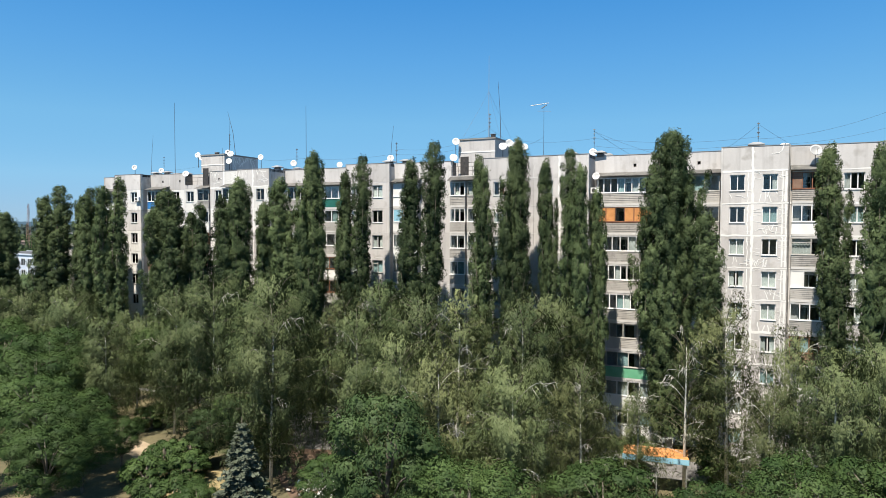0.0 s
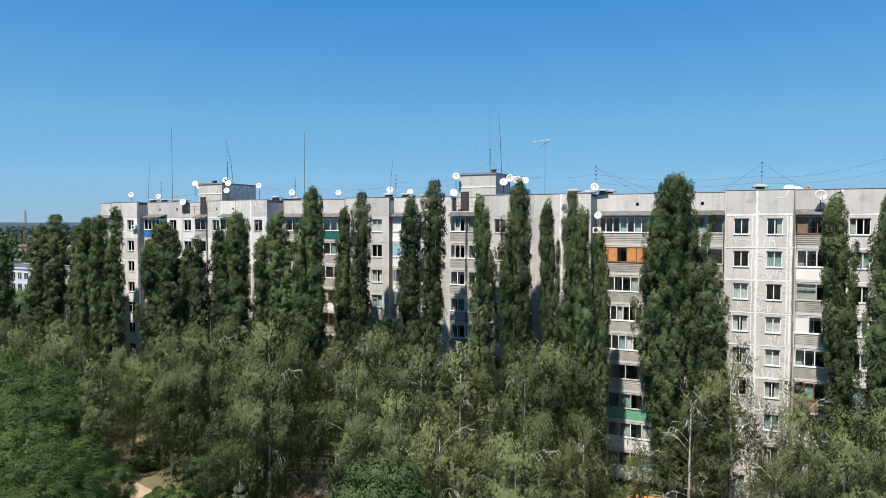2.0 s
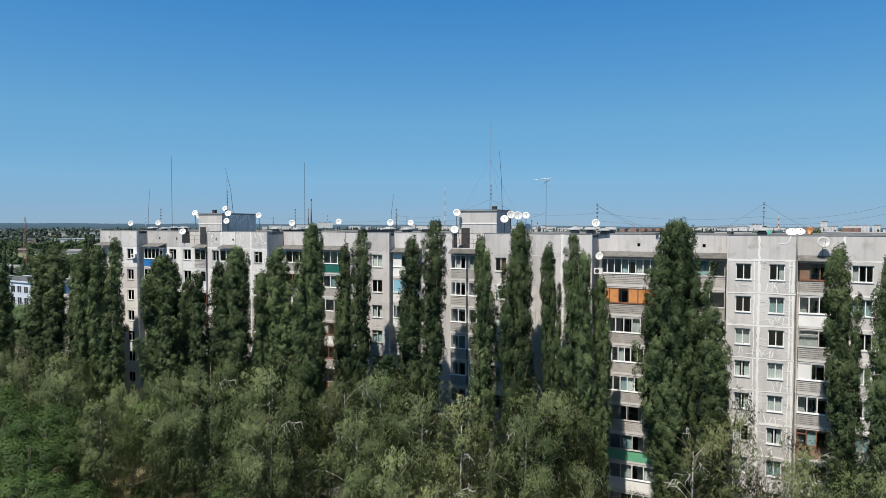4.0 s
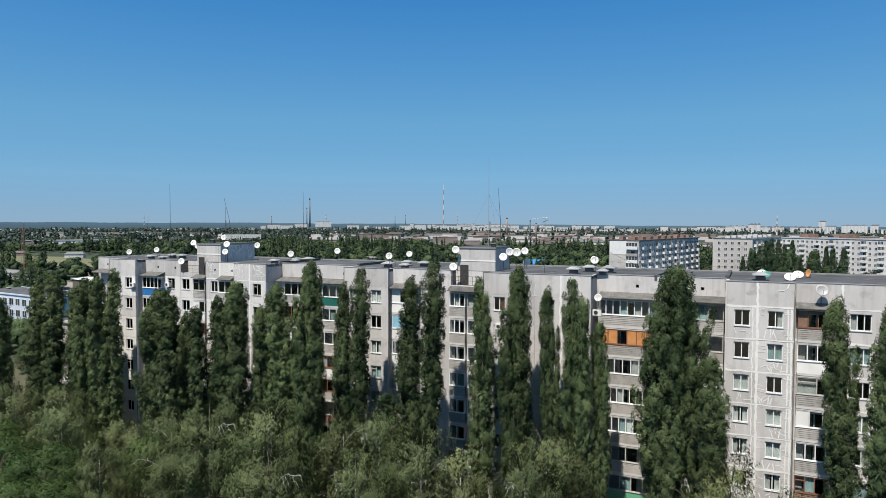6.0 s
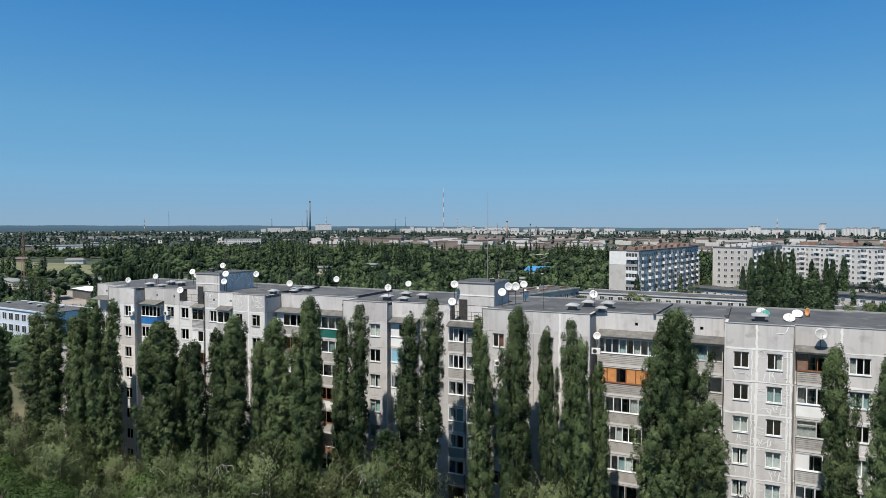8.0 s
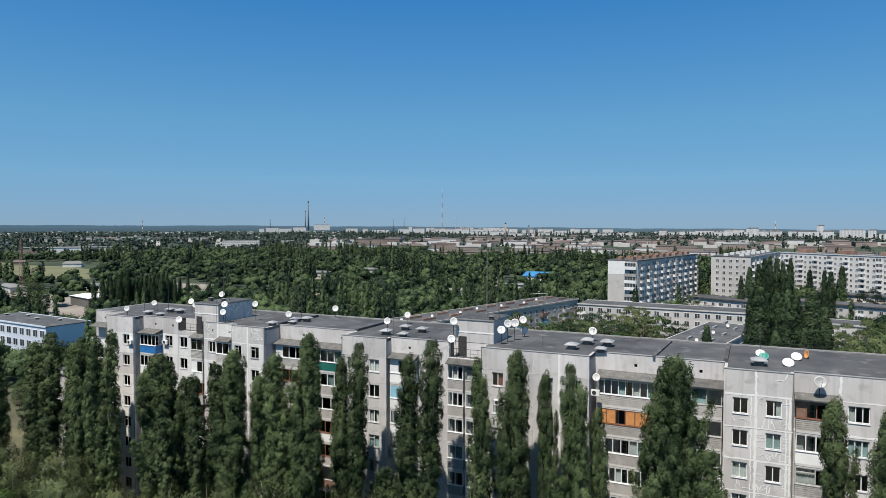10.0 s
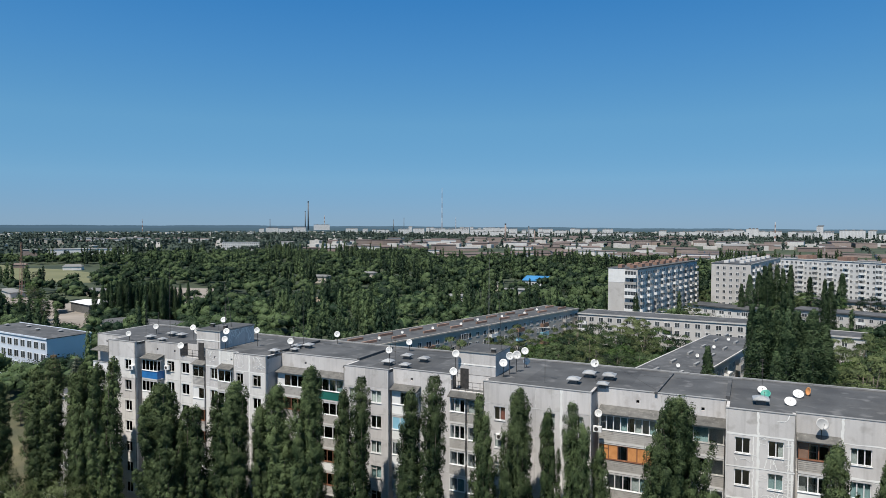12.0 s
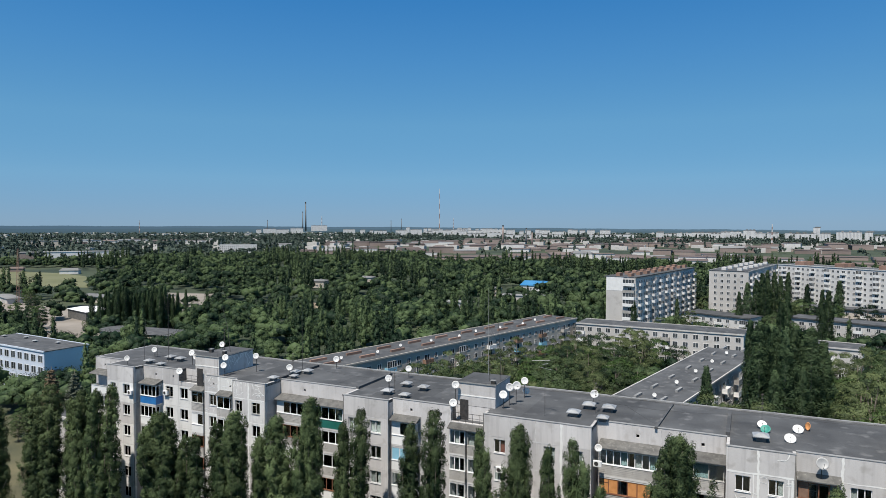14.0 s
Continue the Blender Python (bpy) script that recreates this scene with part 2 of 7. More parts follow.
BRICKY = surface("grey_brick", (0.28, 0.26, 0.24), (0.38, 0.36, 0.33), 4.0, 0.9, bump=0.3)
BARK = surface("grey_bark", (0.10, 0.085, 0.07), (0.2, 0.17, 0.14), 3.0, 0.95, bump=0.4)
POPLARBARK = surface("pale_poplar_bark", (0.3, 0.28, 0.24), (0.46, 0.43, 0.38), 2.0, 0.95, bump=0.4)
BIRCHBARK = surface("birch_bark", (0.5, 0.48, 0.44), (0.72, 0.71, 0.67), 2.5, 0.8, bump=0.2, stain=(0.12, 0.11, 0.1))
TWIGBARK = surface("birch_twig_bark", (0.09, 0.075, 0.06), (0.2, 0.18, 0.15), 3.0, 0.9)
LEAF_POPLAR = foliage("poplar_leaves", (0.011, 0.027, 0.012), (0.132, 0.178, 0.079))
LEAF_POPLAR_DARK = foliage("dark_poplar_leaves", (0.016, 0.036, 0.019), (0.094, 0.14, 0.066))
LEAF_BIRCH = foliage("birch_leaves", (0.025, 0.045, 0.019), (0.13, 0.16, 0.07))
LEAF_BIRCH_DRY = foliage("dry_birch_leaves", (0.036, 0.054, 0.022), (0.15, 0.17, 0.075))
LEAF_MAPLE = foliage("maple_leaves", (0.02, 0.046, 0.014), (0.072, 0.116, 0.037))
LEAF_CHESTNUT = foliage("chestnut_leaves", (0.015, 0.034, 0.012), (0.056, 0.09, 0.034))
LEAF_SPRUCE = foliage("blue_spruce_needles", (0.058, 0.074, 0.05), (0.16, 0.182, 0.138), through=0.1)
LEAF_DRYFIR = foliage("dry_conifer_needles", (0.10, 0.08, 0.05), (0.2, 0.15, 0.10), through=0.1)
LEAF_WOOD = foliage("wood_leaves", (0.011, 0.025, 0.014), (0.07, 0.104, 0.046), cells=0.1)
# far tree belts: distance haze is mixed into this paler, bluer leaf colour
LEAF_FAR = foliage("hazed_wood_leaves", (0.048, 0.072, 0.063), (0.085, 0.116, 0.096), through=0.2)


# ---- building blocks ----
def mesh_of(name, verts, faces, material, smooth=False):
    me = bpy.data.meshes.new(name)
    me.from_pydata([tuple(v) for v in verts], [], faces)
    for mm in (material if isinstance(material, (list, tuple)) else [material]):
        me.materials.append(mm)
    if smooth:
        me.polygons.foreach_set("use_smooth", [True] * len(me.polygons))
    me.update()
    return me


def cuboids(specs):
    """Vertices and faces of boxes (x0, x1, y0, y1, z0, z1)."""
    vs, fs = [], []
    for x0, x1, y0, y1, z0, z1 in specs:
        k = len(vs)
        vs += [(x0, y0, z0), (x1, y0, z0), (x1, y1, z0), (x0, y1, z0), (x0, y0, z1), (x1, y0, z1), (x1, y1, z1), (x0, y1, z1)]
        fs += [(k, k + 3, k + 2, k + 1), (k + 4, k + 5, k + 6, k + 7), (k, k + 1, k + 5, k + 4), (k + 1, k + 2, k + 6, k + 5), (k + 2, k + 3, k + 7, k + 6), (k + 3, k, k + 4, k + 7)]
    return vs, fs


SHARED = {}


def box_mesh(name, specs, material):
    key = (name, tuple(tuple(round(v, 3) for v in s) for s in specs), material.name)
    if key not in SHARED:
        SHARED[key] = mesh_of(name, *cuboids(specs), material)
    return SHARED[key]


def put(name, me, parent=None, at=(0, 0, 0), rz=0.0, label=""):
    ob = new(name, me)
    ob.location = at
    ob.rotation_euler = (0, 0, rz)
    if parent:
        ob.parent = parent
    if label:
        ob["label"] = label
    return ob


def thing(name, label, category, at=(0, 0, 0), rz=0.0, group="", kind=""):
    ob = new(name)
    ob.location, ob.rotation_euler = at, (0, 0, rz)
    return tagged(ob, label, category, group, kind)


def tube(points, radii, sides=6):
    """A tapering tube through points."""
    vs, fs = [], []
    n = len(points)
    for i, p in enumerate(points):
        p = Vector(p)
        d = (Vector(points[min(i + 1, n - 1)]) - Vector(points[max(i - 1, 0)])).normalized()
        a = d.orthogonal().normalized()
        b = d.cross(a)
        for s in range(sides):
            an = 2 * math.pi * s / sides
            vs.append(p + (a * math.cos(an) + b * math.sin(an)) * radii[i])
    for i in range(n - 1):
        for s in range(sides):
            s2 = (s + 1) % sides
            fs.append((i * sides + s, i * sides + s2, (i + 1) * sides + s2, (i + 1) * sides + s))
    fs.append(tuple(range(sides - 1, -1, -1)))
    fs.append(tuple((n - 1) * sides + s for s in range(sides)))
    return vs, fs


def tubes(paths, sides=5):
    vs, fs = [], []
    for pts, rad in paths:
        v, f = tube(pts, rad, sides)
        k = len(vs)
        vs += v
        fs += [tuple(i + k for i in q) for q in f]
    return vs, fs


def fill_mesh(name, v, shade, material):
    """A mesh of separate small faces v (count, corners, 3), wound to look along shade and shaded with those soft normals."""
    n, k, _ = v.shape
    face = np.cross(v[:, 1] - v[:, 0], v[:, 2] - v[:, 0])
    back = (face * shade).sum(1) < 0
    v[back] = v[back][:, ::-1]
    face[back] *= -1
    face /= np.linalg.norm(face, axis=1)[:, None] + 1e-9
    soft = shade * 0.8 + face * 0.2
    soft /= np.linalg.norm(soft, axis=1)[:, None] + 1e-9
    me = bpy.data.meshes.new(name)
    me.vertices.add(n * k)
    me.vertices.foreach_set("co", v.reshape(-1))
    me.loops.add(n * k)
    me.loops.foreach_set("vertex_index", np.arange(n * k, dtype=np.int32))
    me.polygons.add(n)
    me.polygons.foreach_set("loop_start", np.arange(0, n * k, k, dtype=np.int32))
    me.polygons.foreach_set("use_smooth", np.ones(n, dtype=bool))
    me.materials.append(material)
    me.update(calc_edges=True)
    me.normals_split_custom_set_from_vertices(np.repeat(soft, k, axis=0))
    return me


def leaf_mesh(name, centres, normals, sizes, material, rng, stretch=1.5, hang=False, pairs=False, shade=None):
    """One mesh of many small kite-shaped leaves or leaf tufts; shade: the way the clump that a leaf belongs to looks out."""
    c, nrm = np.asarray(centres, float), np.asarray(normals, float)
    n = len(c)
    nrm = nrm / (np.linalg.norm(nrm, axis=1)[:, None] + 1e-9)
    shade = nrm if shade is None else np.asarray(shade, float)
    shade = shade / (np.linalg.norm(shade, axis=1)[:, None] + 1e-9)
    ref = rng.normal(size=(n, 3))
    a = np.cross(nrm, ref)
    if hang:
        # long axis downwards, with some sway
        a = np.array([0, 0, 1.0]) + ref * 0.3
        a -= nrm * (a * nrm).sum(1)[:, None]
    a /= np.linalg.norm(a, axis=1)[:, None] + 1e-9
    b = np.cross(nrm, a)
    s = np.asarray(sizes, float)[:, None] * 0.5
    if pairs:
        # two small pointed leaves at each place instead of one broad one
        off = (a * rng.uniform(-1, 1, (n, 1)) + b * rng.uniform(-1, 1, (n, 1))) * s * 1.3
        v = np.empty((n, 2, 3, 3))
        v[:, 0, 0], v[:, 0, 1], v[:, 0, 2] = c + off - a * s * stretch, c + off + b * s * 0.75 + nrm * s * 0.2, c + off + a * s * stretch * 0.7 - b * s * 0.55
        v[:, 1, 0], v[:, 1, 1], v[:, 1, 2] = c - off + a * s * stretch, c - off - b * s * 0.75 - nrm * s * 0.2, c - off - a * s * stretch * 0.7 + b * s * 0.55
        return fill_mesh(name, v.reshape(-1, 3, 3), np.repeat(shade, 2, axis=0), material)
    v = np.empty((n, 4, 3))
    v[:, 0], v[:, 1], v[:, 2], v[:, 3] = c - a * s * stretch, c + b * s - a * s * 0.2, c + a * s * stretch + nrm * s * 0.25, c - b * s - a * s * 0.2
    return fill_mesh(name, v, shade, material)


def join(parts):
    vs, fs = [], []
    for v, f in parts:
        k = len(vs)
        vs += list(v)
        fs += [tuple(i + k for i in q) for q in f]
    return vs, fs


# ---- ground ----
def ground_material():
    m = surface("park_ground", (0.06, 0.058, 0.032), (0.18, 0.15, 0.08), 0.09, 0.95, bump=0.4, fine=2.5, stain=(0.06, 0.075, 0.03))
    # open park soil near by, wooded land further out
    t = m.node_tree
    b = t.nodes["Principled BSDF"]
    soil = b.inputs["Base Color"].links[0].from_socket
    g, ln, far, mx, nz = (t.nodes.new("ShaderNode" + k) for k in ("NewGeometry", "VectorMath", "MapRange", "Mix", "TexNoise"))
    ln.operation = "LENGTH"
    far.inputs["From Min"].default_value, far.inputs["From Max"].default_value = 110, 240
    mx.data_type = "RGBA"
    nz.inputs["Scale"].default_value, nz.inputs["Detail"].default_value = 0.012, 8
    woods = t.nodes.new("ShaderNodeValToRGB")
    woods.color_ramp.elements[0].position, woods.color_ramp.elements[0].color = 0.4, (0.022, 0.034, 0.018, 1)
    woods.color_ramp.elements[1].position, woods.color_ramp.elements[1].color = 0.68, (0.055, 0.07, 0.034, 1)
    for u, v in ((g.outputs["Position"], ln.inputs[0]), (ln.outputs["Value"], far.inputs["Value"]), (far.outputs[0], mx.inputs[0]), (g.outputs["Position"], nz.inputs["Vector"]), (nz.outputs["Fac"], woods.inputs["Fac"]), (soil, mx.inputs[6]), (woods.outputs["Color"], mx.inputs[7]), (mx.outputs[2], b.inputs["Base Color"])):
        t.links.new(u, v)
    return m


def ground_height(x, y):
    r = math.hypot(x, y)
    return 0.0 if r < 3300 else 8.0 * ((r - 3300) / 1550.0) ** 1.5


gv, gf = [], []
rings = [0, 30, 60, 100, 160, 250, 400, 600, 900, 1300, 1500, 1800, 2200, 2700, 3300, 3600, 3900, 4200, 4500, 4850]
SEG = 96
for i, r in enumerate(rings):
    for s in range(SEG):
        an = 2 * math.pi * s / SEG
        x, y = r * math.sin(an), r * math.cos(an)
        gv.append((x, y, ground_height(x, y)))
for i in range(len(rings) - 1):
    for s in range(SEG):
        s2 = (s + 1) % SEG
        gf.append((i * SEG + s, (i + 1) * SEG + s, (i + 1) * SEG + s2, i * SEG + s2))
tagged(put("ground", mesh_of("ground", gv, gf, ground_material(), True)), "dry summer ground with yellowed grass and earth under trees", "ground", kind="structure")


def patch(name, corners, material, label, category, z=0.02, kind="structure"):
    """A flat irregular sheet of ground with a wavy edge."""
    rng = random.Random(name)
    pts = []
    for i, (x, y) in enumerate(corners):
        x2, y2 = corners[(i + 1) % len(corners)]
        for k in range(4):
            f = k / 4
            w = math.hypot(x2 - x, y2 - y) * 0.03 if k else 0
            pts.append((x + (x2 - x) * f + rng.uniform(-w, w), y + (y2 - y) * f + rng.uniform(-w, w), z))
    return tagged(put(name, mesh_of(name, pts, [tuple(range(len(pts)))], material)), label, category, kind=kind)


SAND = surface("sandy_path", (0.28, 0.22, 0.15), (0.38, 0.31, 0.22), 0.5, 0.95, bump=0.3, fine=6)
ASPHALT = surface("old_asphalt", (0.14, 0.135, 0.13), (0.2, 0.195, 0.19), 0.4, 0.9, bump=0.2, fine=8)
MEADOW = surface("meadow_grass", (0.105, 0.112, 0.052), (0.15, 0.15, 0.078), 0.03, 0.95, bump=0.0, fine=0.6)
YARD = surface("bare_yard", (0.17, 0.15, 0.13), (0.27, 0.24, 0.21), 0.05, 0.95, bump=0.0, fine=0.5)
patch("path", [(-60, 46.5), (-50, 43.9), (-46.5, 42.6), (-45, 41.6), (-45.4, 40.6), (-47.5, 40.4), (-51, 41.4), (-60, 43.5)], SAND, "sandy park path in full sun", "path")
patch("pavement", [(-42, 55), (-33, 55), (-26, 41), (-29, 39), (-34, 46), (-40, 51)], ASPHALT, "cracked grey asphalt path under the trees", "path", 0.025)
LITTER = surface("leaf_litter", (0.10, 0.062, 0.042), (0.2, 0.135, 0.095), 0.6, 0.95, bump=0.4, fine=7, stain=(0.06, 0.05, 0.03))
patch("bare_earth", [(-38, 49), (-33, 51), (-29.5, 47), (-28.5, 42), (-31, 40), (-35, 43)], LITTER, "bare earth with reddish dry leaf litter under trees", "earth", 0.035)
patch("dry_grass", [(-46, 40.2), (-39, 42), (-34.5, 40.5), (-33, 36), (-38, 33.5), (-45, 36)], surface("dry_grass", (0.19, 0.15, 0.07), (0.31, 0.25, 0.13), 0.5, 0.95, bump=0.4, fine=6, stain=(0.12, 0.11, 0.05)), "yellowed dry grass beside the path", "grass", 0.03)
patch("road", [(-100, 60.5), (30, 60.5), (30, 55.6), (-100, 55.6)], ASPHALT, "grey asphalt drive along the apartment block", "road", 0.015)
patch("meadow", [(-750, 440), (-546, 405), (-445, 332), (-515, 303), (-640, 350)], MEADOW, "open meadow of dry grass", "meadow", 0.1)
patch("yard", [(-362, 332), (-328, 340), (-252, 246), (-280, 246)], YARD, "bare pale earth yard", "yard", 0.1)
patch("dirt_lot", [(-395, 250), (-322, 238), (-250, 182), (-270, 168), (-325, 190), (-412, 232)], YARD, "dusty earth lot beside sheds", "yard", 0.12)
patch("sand_lot", [(-246, 329), (-216, 325), (-213, 305), (-239, 307)], SAND, "sandy clearing among trees", "yard", 0.1)

# ---- the apartment block ----
STOREY, BASE, STOREYS, ROOF = 2.8, 0.55, 9, 27.87
TOP = BASE + STOREY * STOREYS  # 25.75
BACK = 76.0
block = thing("apartment_building", "nine-storey grey concrete panel block with stepped facade and felt roof", "apartment building", (0, 0, 0))


def cells(w, h, holes, t):
    """A slab w by h by t with rectangular openings, front face at y = 0."""
    xs = sorted({0, w, *[v for q in holes for v in q[:2]]})
    zs = sorted({0, h, *[v for q in holes for v in q[2:]]})

    def solid(i, j):
        if not (0 <= i < len(xs) - 1 and 0 <= j < len(zs) - 1):
            return False
        cx, cz = (xs[i] + xs[i + 1]) / 2, (zs[j] + zs[j + 1]) / 2
        return not any(a < cx < b and c < cz < d for a, b, c, d in holes)
    vs, fs, seen = [], [], {}

    def quad(*p):
        ids = []
        for q in p:
            if q not in seen:
                seen[q] = len(vs)
                vs.append(q)
            ids.append(seen[q])
        fs.append(tuple(ids))
    for i in range(len(xs) - 1):
        for j in range(len(zs) - 1):
            if not solid(i, j):
                continue
            a, b, c, d = xs[i], xs[i + 1], zs[j], zs[j + 1]
            quad((a, 0, c), (b, 0, c), (b, 0, d), (a, 0, d))
            quad((b, t, c), (a, t, c), (a, t, d), (b, t, d))
            if not solid(i - 1, j):
                quad((a, t, c), (a, 0, c), (a, 0, d), (a, t, d))
            if not solid(i + 1, j):
                quad((b, 0, c), (b, t, c), (b, t, d), (b, 0, d))
            if not solid(i, j - 1):
                quad((a, t, c), (b, t, c), (b, 0, c), (a, 0, c))
            if not solid(i, j + 1):
                quad((a, 0, d), (b, 0, d), (b, t, d), (a, t, d))
    return vs, fs


def panel(parent, x, y, z, w, h, holes=(), material=CONCRETE, gap=0.012, name="wall_panel", t=0.3):
    key = ("panel", round(w, 2), round(h, 2), tuple(tuple(round(v, 2) for v in q) for q in holes), material.name, t)
    if key not in SHARED:
        hs = [(a - gap, b - gap, c - gap, d - gap) for a, b, c, d in holes]
        SHARED[key] = mesh_of(name, *cells(w - 2 * gap, h - 2 * gap, hs, t), material)
    return put(name, SHARED[key], parent, (x + gap, y, z + gap))


def lattice_frame(w, h, parts, bar=0.065, deep=0.07, vent=False):
    """One welded frame of a window w by h divided at the given fractions; vent: a small top light in the first field."""
    edges = [0, *parts, 1]
    holes = []
    for i, (a, b) in enumerate(zip(edges, edges[1:])):
        xa, xb = w * a + (bar if a == 0 else bar * 0.6), w * b - (bar if b == 1 else bar * 0.6)
        if vent and i == 0:
            holes += [(xa, xb, bar, h * 0.7), (xa, xb, h * 0.7 + bar, h - bar)]
        else:
            holes.append((xa, xb, bar, h - bar))
    return cells(w, h, holes, deep)


PANE = {}


def pane_mesh(w, h):
    k = (round(w, 2), round(h, 2))
    if k not in PANE:
        PANE[k] = mesh_of("pane", *cuboids([(0, w, 0, 0.008, 0, h)]), GLASS)
    return PANE[k]


def glass_in(parent, w, h, parts, bar=0.065, y=0.03):
    edges = [0, *parts, 1]
    for a, b in zip(edges, edges[1:]):
        p = put("pane", pane_mesh(w * (b - a) - bar * 1.2, h - 2 * bar), parent, (w * a + bar * 0.6, y, bar))
        p.visible_shadow = False


CLOTH = {}


def cloth(w, h, material):
    """A hanging curtain with soft folds."""
    k = (round(w, 2), round(h, 2), material.name)
    if k not in CLOTH:
        n = max(8, int(w * 14))
        vs = [(w * i / n, 0.025 * math.sin(i * 1.9), z) for z in (0, h) for i in range(n + 1)]
        CLOTH[k] = mesh_of("curtain", vs, [(i, i + 1, n + 2 + i, n + 1 + i) for i in range(n)], material, True)
    return CLOTH[k]


wr = random.Random(11)


def window(parent, x, y, z, w, h, parts=(0.5,), style=None, curtain=None):
    """A recessed window: frame with panes, sill and perhaps a curtain."""
    fm = style or wr.choice([UPVC, UPVC, UPVC, GREYFRAME])
    vent = fm is not UPVC
    key = ("frame", round(w, 2), round(h, 2), parts, fm.name)
    if key not in SHARED:
        SHARED[key] = mesh_of("window", *lattice_frame(w, h, parts, vent=vent), fm)
    ob = put("window", SHARED[key], parent, (x, y + 0.1, z))
    glass_in(ob, w, h, parts)
    put("sill", box_mesh("sill", [(-0.03, w + 0.03, -0.16, 0.0, -0.05, 0.0)], UPVC if fm is UPVC else METAL), ob)
    c = curtain if curtain is not None else wr.choice(["none", "full", "full", "full", "left", "right", "both", "both", "green"])
    if c in ("full", "green"):
        put("curtain", cloth(w, h, CURTAIN if c == "full" else CURTAIN_GREEN), ob, (0, 0.16, 0))
    if c in ("left", "both"):
        put("curtain", cloth(w * 0.36, h, CURTAIN), ob, (0, 0.16, 0))
    if c in ("right", "both"):
        put("curtain", cloth(w * 0.36, h, CURTAIN), ob, (w * 0.64, 0.16, 0))
    if c == "red":
        put("curtain", cloth(w * 0.6, h, CURTAIN_RED), ob, (w * 0.4, 0.16, 0))
    return ob


def ribbed(w, h, rows, material, deep=0.03):
    """A parapet sheet of overlapping boards."""
    key = ("ribbed", round(w, 2), round(h, 2), rows, material.name)
    if key not in SHARED:
        prof = []
        for i in range(rows):
            prof += [(-deep, h * i / rows), (0.0, h * (i + 1) / rows - 0.004)]
        prof += [(0.03, h), (0.03, 0.0)]
        m = len(prof)
        vs = [(x, yy, zz) for x in (0, w) for yy, zz in prof]
        fs = [(i, m + i, m + (i + 1) % m, (i + 1) % m) for i in range(m)] + [tuple(range(m)), tuple(range(2 * m - 1, m - 1, -1))]
        SHARED[key] = mesh_of("parapet", vs, fs, material)
    return SHARED[key]


def balcony(parent, x0, x1, yf, yw, z, rail, style="white", n=4, canopy=False, panels=None, open_=False, label=""):
    """A balcony x0..x1 from the wall yw out to yf: slab, parapet, glazing above it and perhaps a canopy."""
    w, d = x1 - x0, yw - yf
    fm = {"white": UPVC, "brown": WOODFRAME, "grey": GREYFRAME, "orange": ORANGEWOOD}[style]
    ob = put("balcony", box_mesh("balcony", [(0, w, 0, d, -0.14, 0.0), (0, w, -0.03, 0.0, -0.17, 0.03)], GREYSEAL), parent, (x0, yf, z), label=label)
    rows = 6 if rail in (SLATE, BROWNWOOD, BRICKY) else 1
    ph = 1.0
    put("parapet", ribbed(w, ph, rows, rail), ob, (0, 0.0, 0.03))
    for sx, rz in ((0.0, -math.pi / 2), (w, math.pi / 2)):
        put("parapet", ribbed(d, ph, rows, rail), ob, (sx, d if sx == 0 else 0, 0.03), rz)
    put("coping", box_mesh("coping", [(-0.04, w + 0.04, -0.06, 0.09, 0, 0.05)], fm if fm is not ORANGEWOOD else GREYSEAL), ob, (0, 0, ph + 0.03))
    if not open_:
        gh = STOREY - 0.3 - ph - 0.08
        parts = tuple(i / n for i in range(1, n))
        key = ("glaz", round(w, 2), n, fm.name)
        if key not in SHARED:
            SHARED[key] = mesh_of("glazing", *lattice_frame(w, gh, parts, 0.07, 0.08, fm is not UPVC), fm)
        g = put("glazing", SHARED[key], ob, (0, 0.0, ph + 0.08))
        solid = panels or {}
        edges = [0, *parts, 1]
        for i, (a, b) in enumerate(zip(edges, edges[1:])):
            if i in solid:
                put("infill_panel", box_mesh("infill_panel", [(w * a + 0.05, w * b - 0.05, 0.02, 0.05, 0.07, gh - 0.07)], solid[i]), g)
            else:
                p = put("pane", pane_mesh(w / n - 0.08, gh - 0.14), g, (w * a + 0.04, 0.03, 0.07))
                p.visible_shadow = False
                if wr.random() < 0.3:
                    put("curtain", cloth(w / n - 0.05, gh - 0.1, wr.choice([CURTAIN, CURTAIN, CURTAIN_GREEN])), g, (w * a + 0.02, 0.2, 0.05))
        for sx in (0.0, w - 0.05):
            put("side_glazing", box_mesh("side_glazing", [(0, 0.05, 0.08, d, 0, 0.06), (0, 0.05, 0.08, d, gh - 0.06, gh), (0, 0.05, d * 0.5, d * 0.5 + 0.06, 0.06, gh - 0.06)], fm), ob, (sx, 0, ph + 0.08))
        put("lintel", box_mesh("lintel", [(-0.02, w + 0.02, -0.02, 0.12, 0, 0.08)], GREYSEAL), ob, (0, 0, ph + 0.08 + gh))
    if canopy:
        cv = [(-0.15, -0.35, 0), (w + 0.15, -0.35, 0), (w + 0.15, d, 0.42), (-0.15, d, 0.42), (-0.15, -0.35, 0.06), (w + 0.15, -0.35, 0.06), (w + 0.15, d, 0.48), (-0.15, d, 0.48)]
        put("canopy", mesh_of("canopy", cv, cuboids([(0, 1, 0, 1, 0, 1)])[1], FELT), ob, (0, 0, STOREY - 0.14))
    return ob


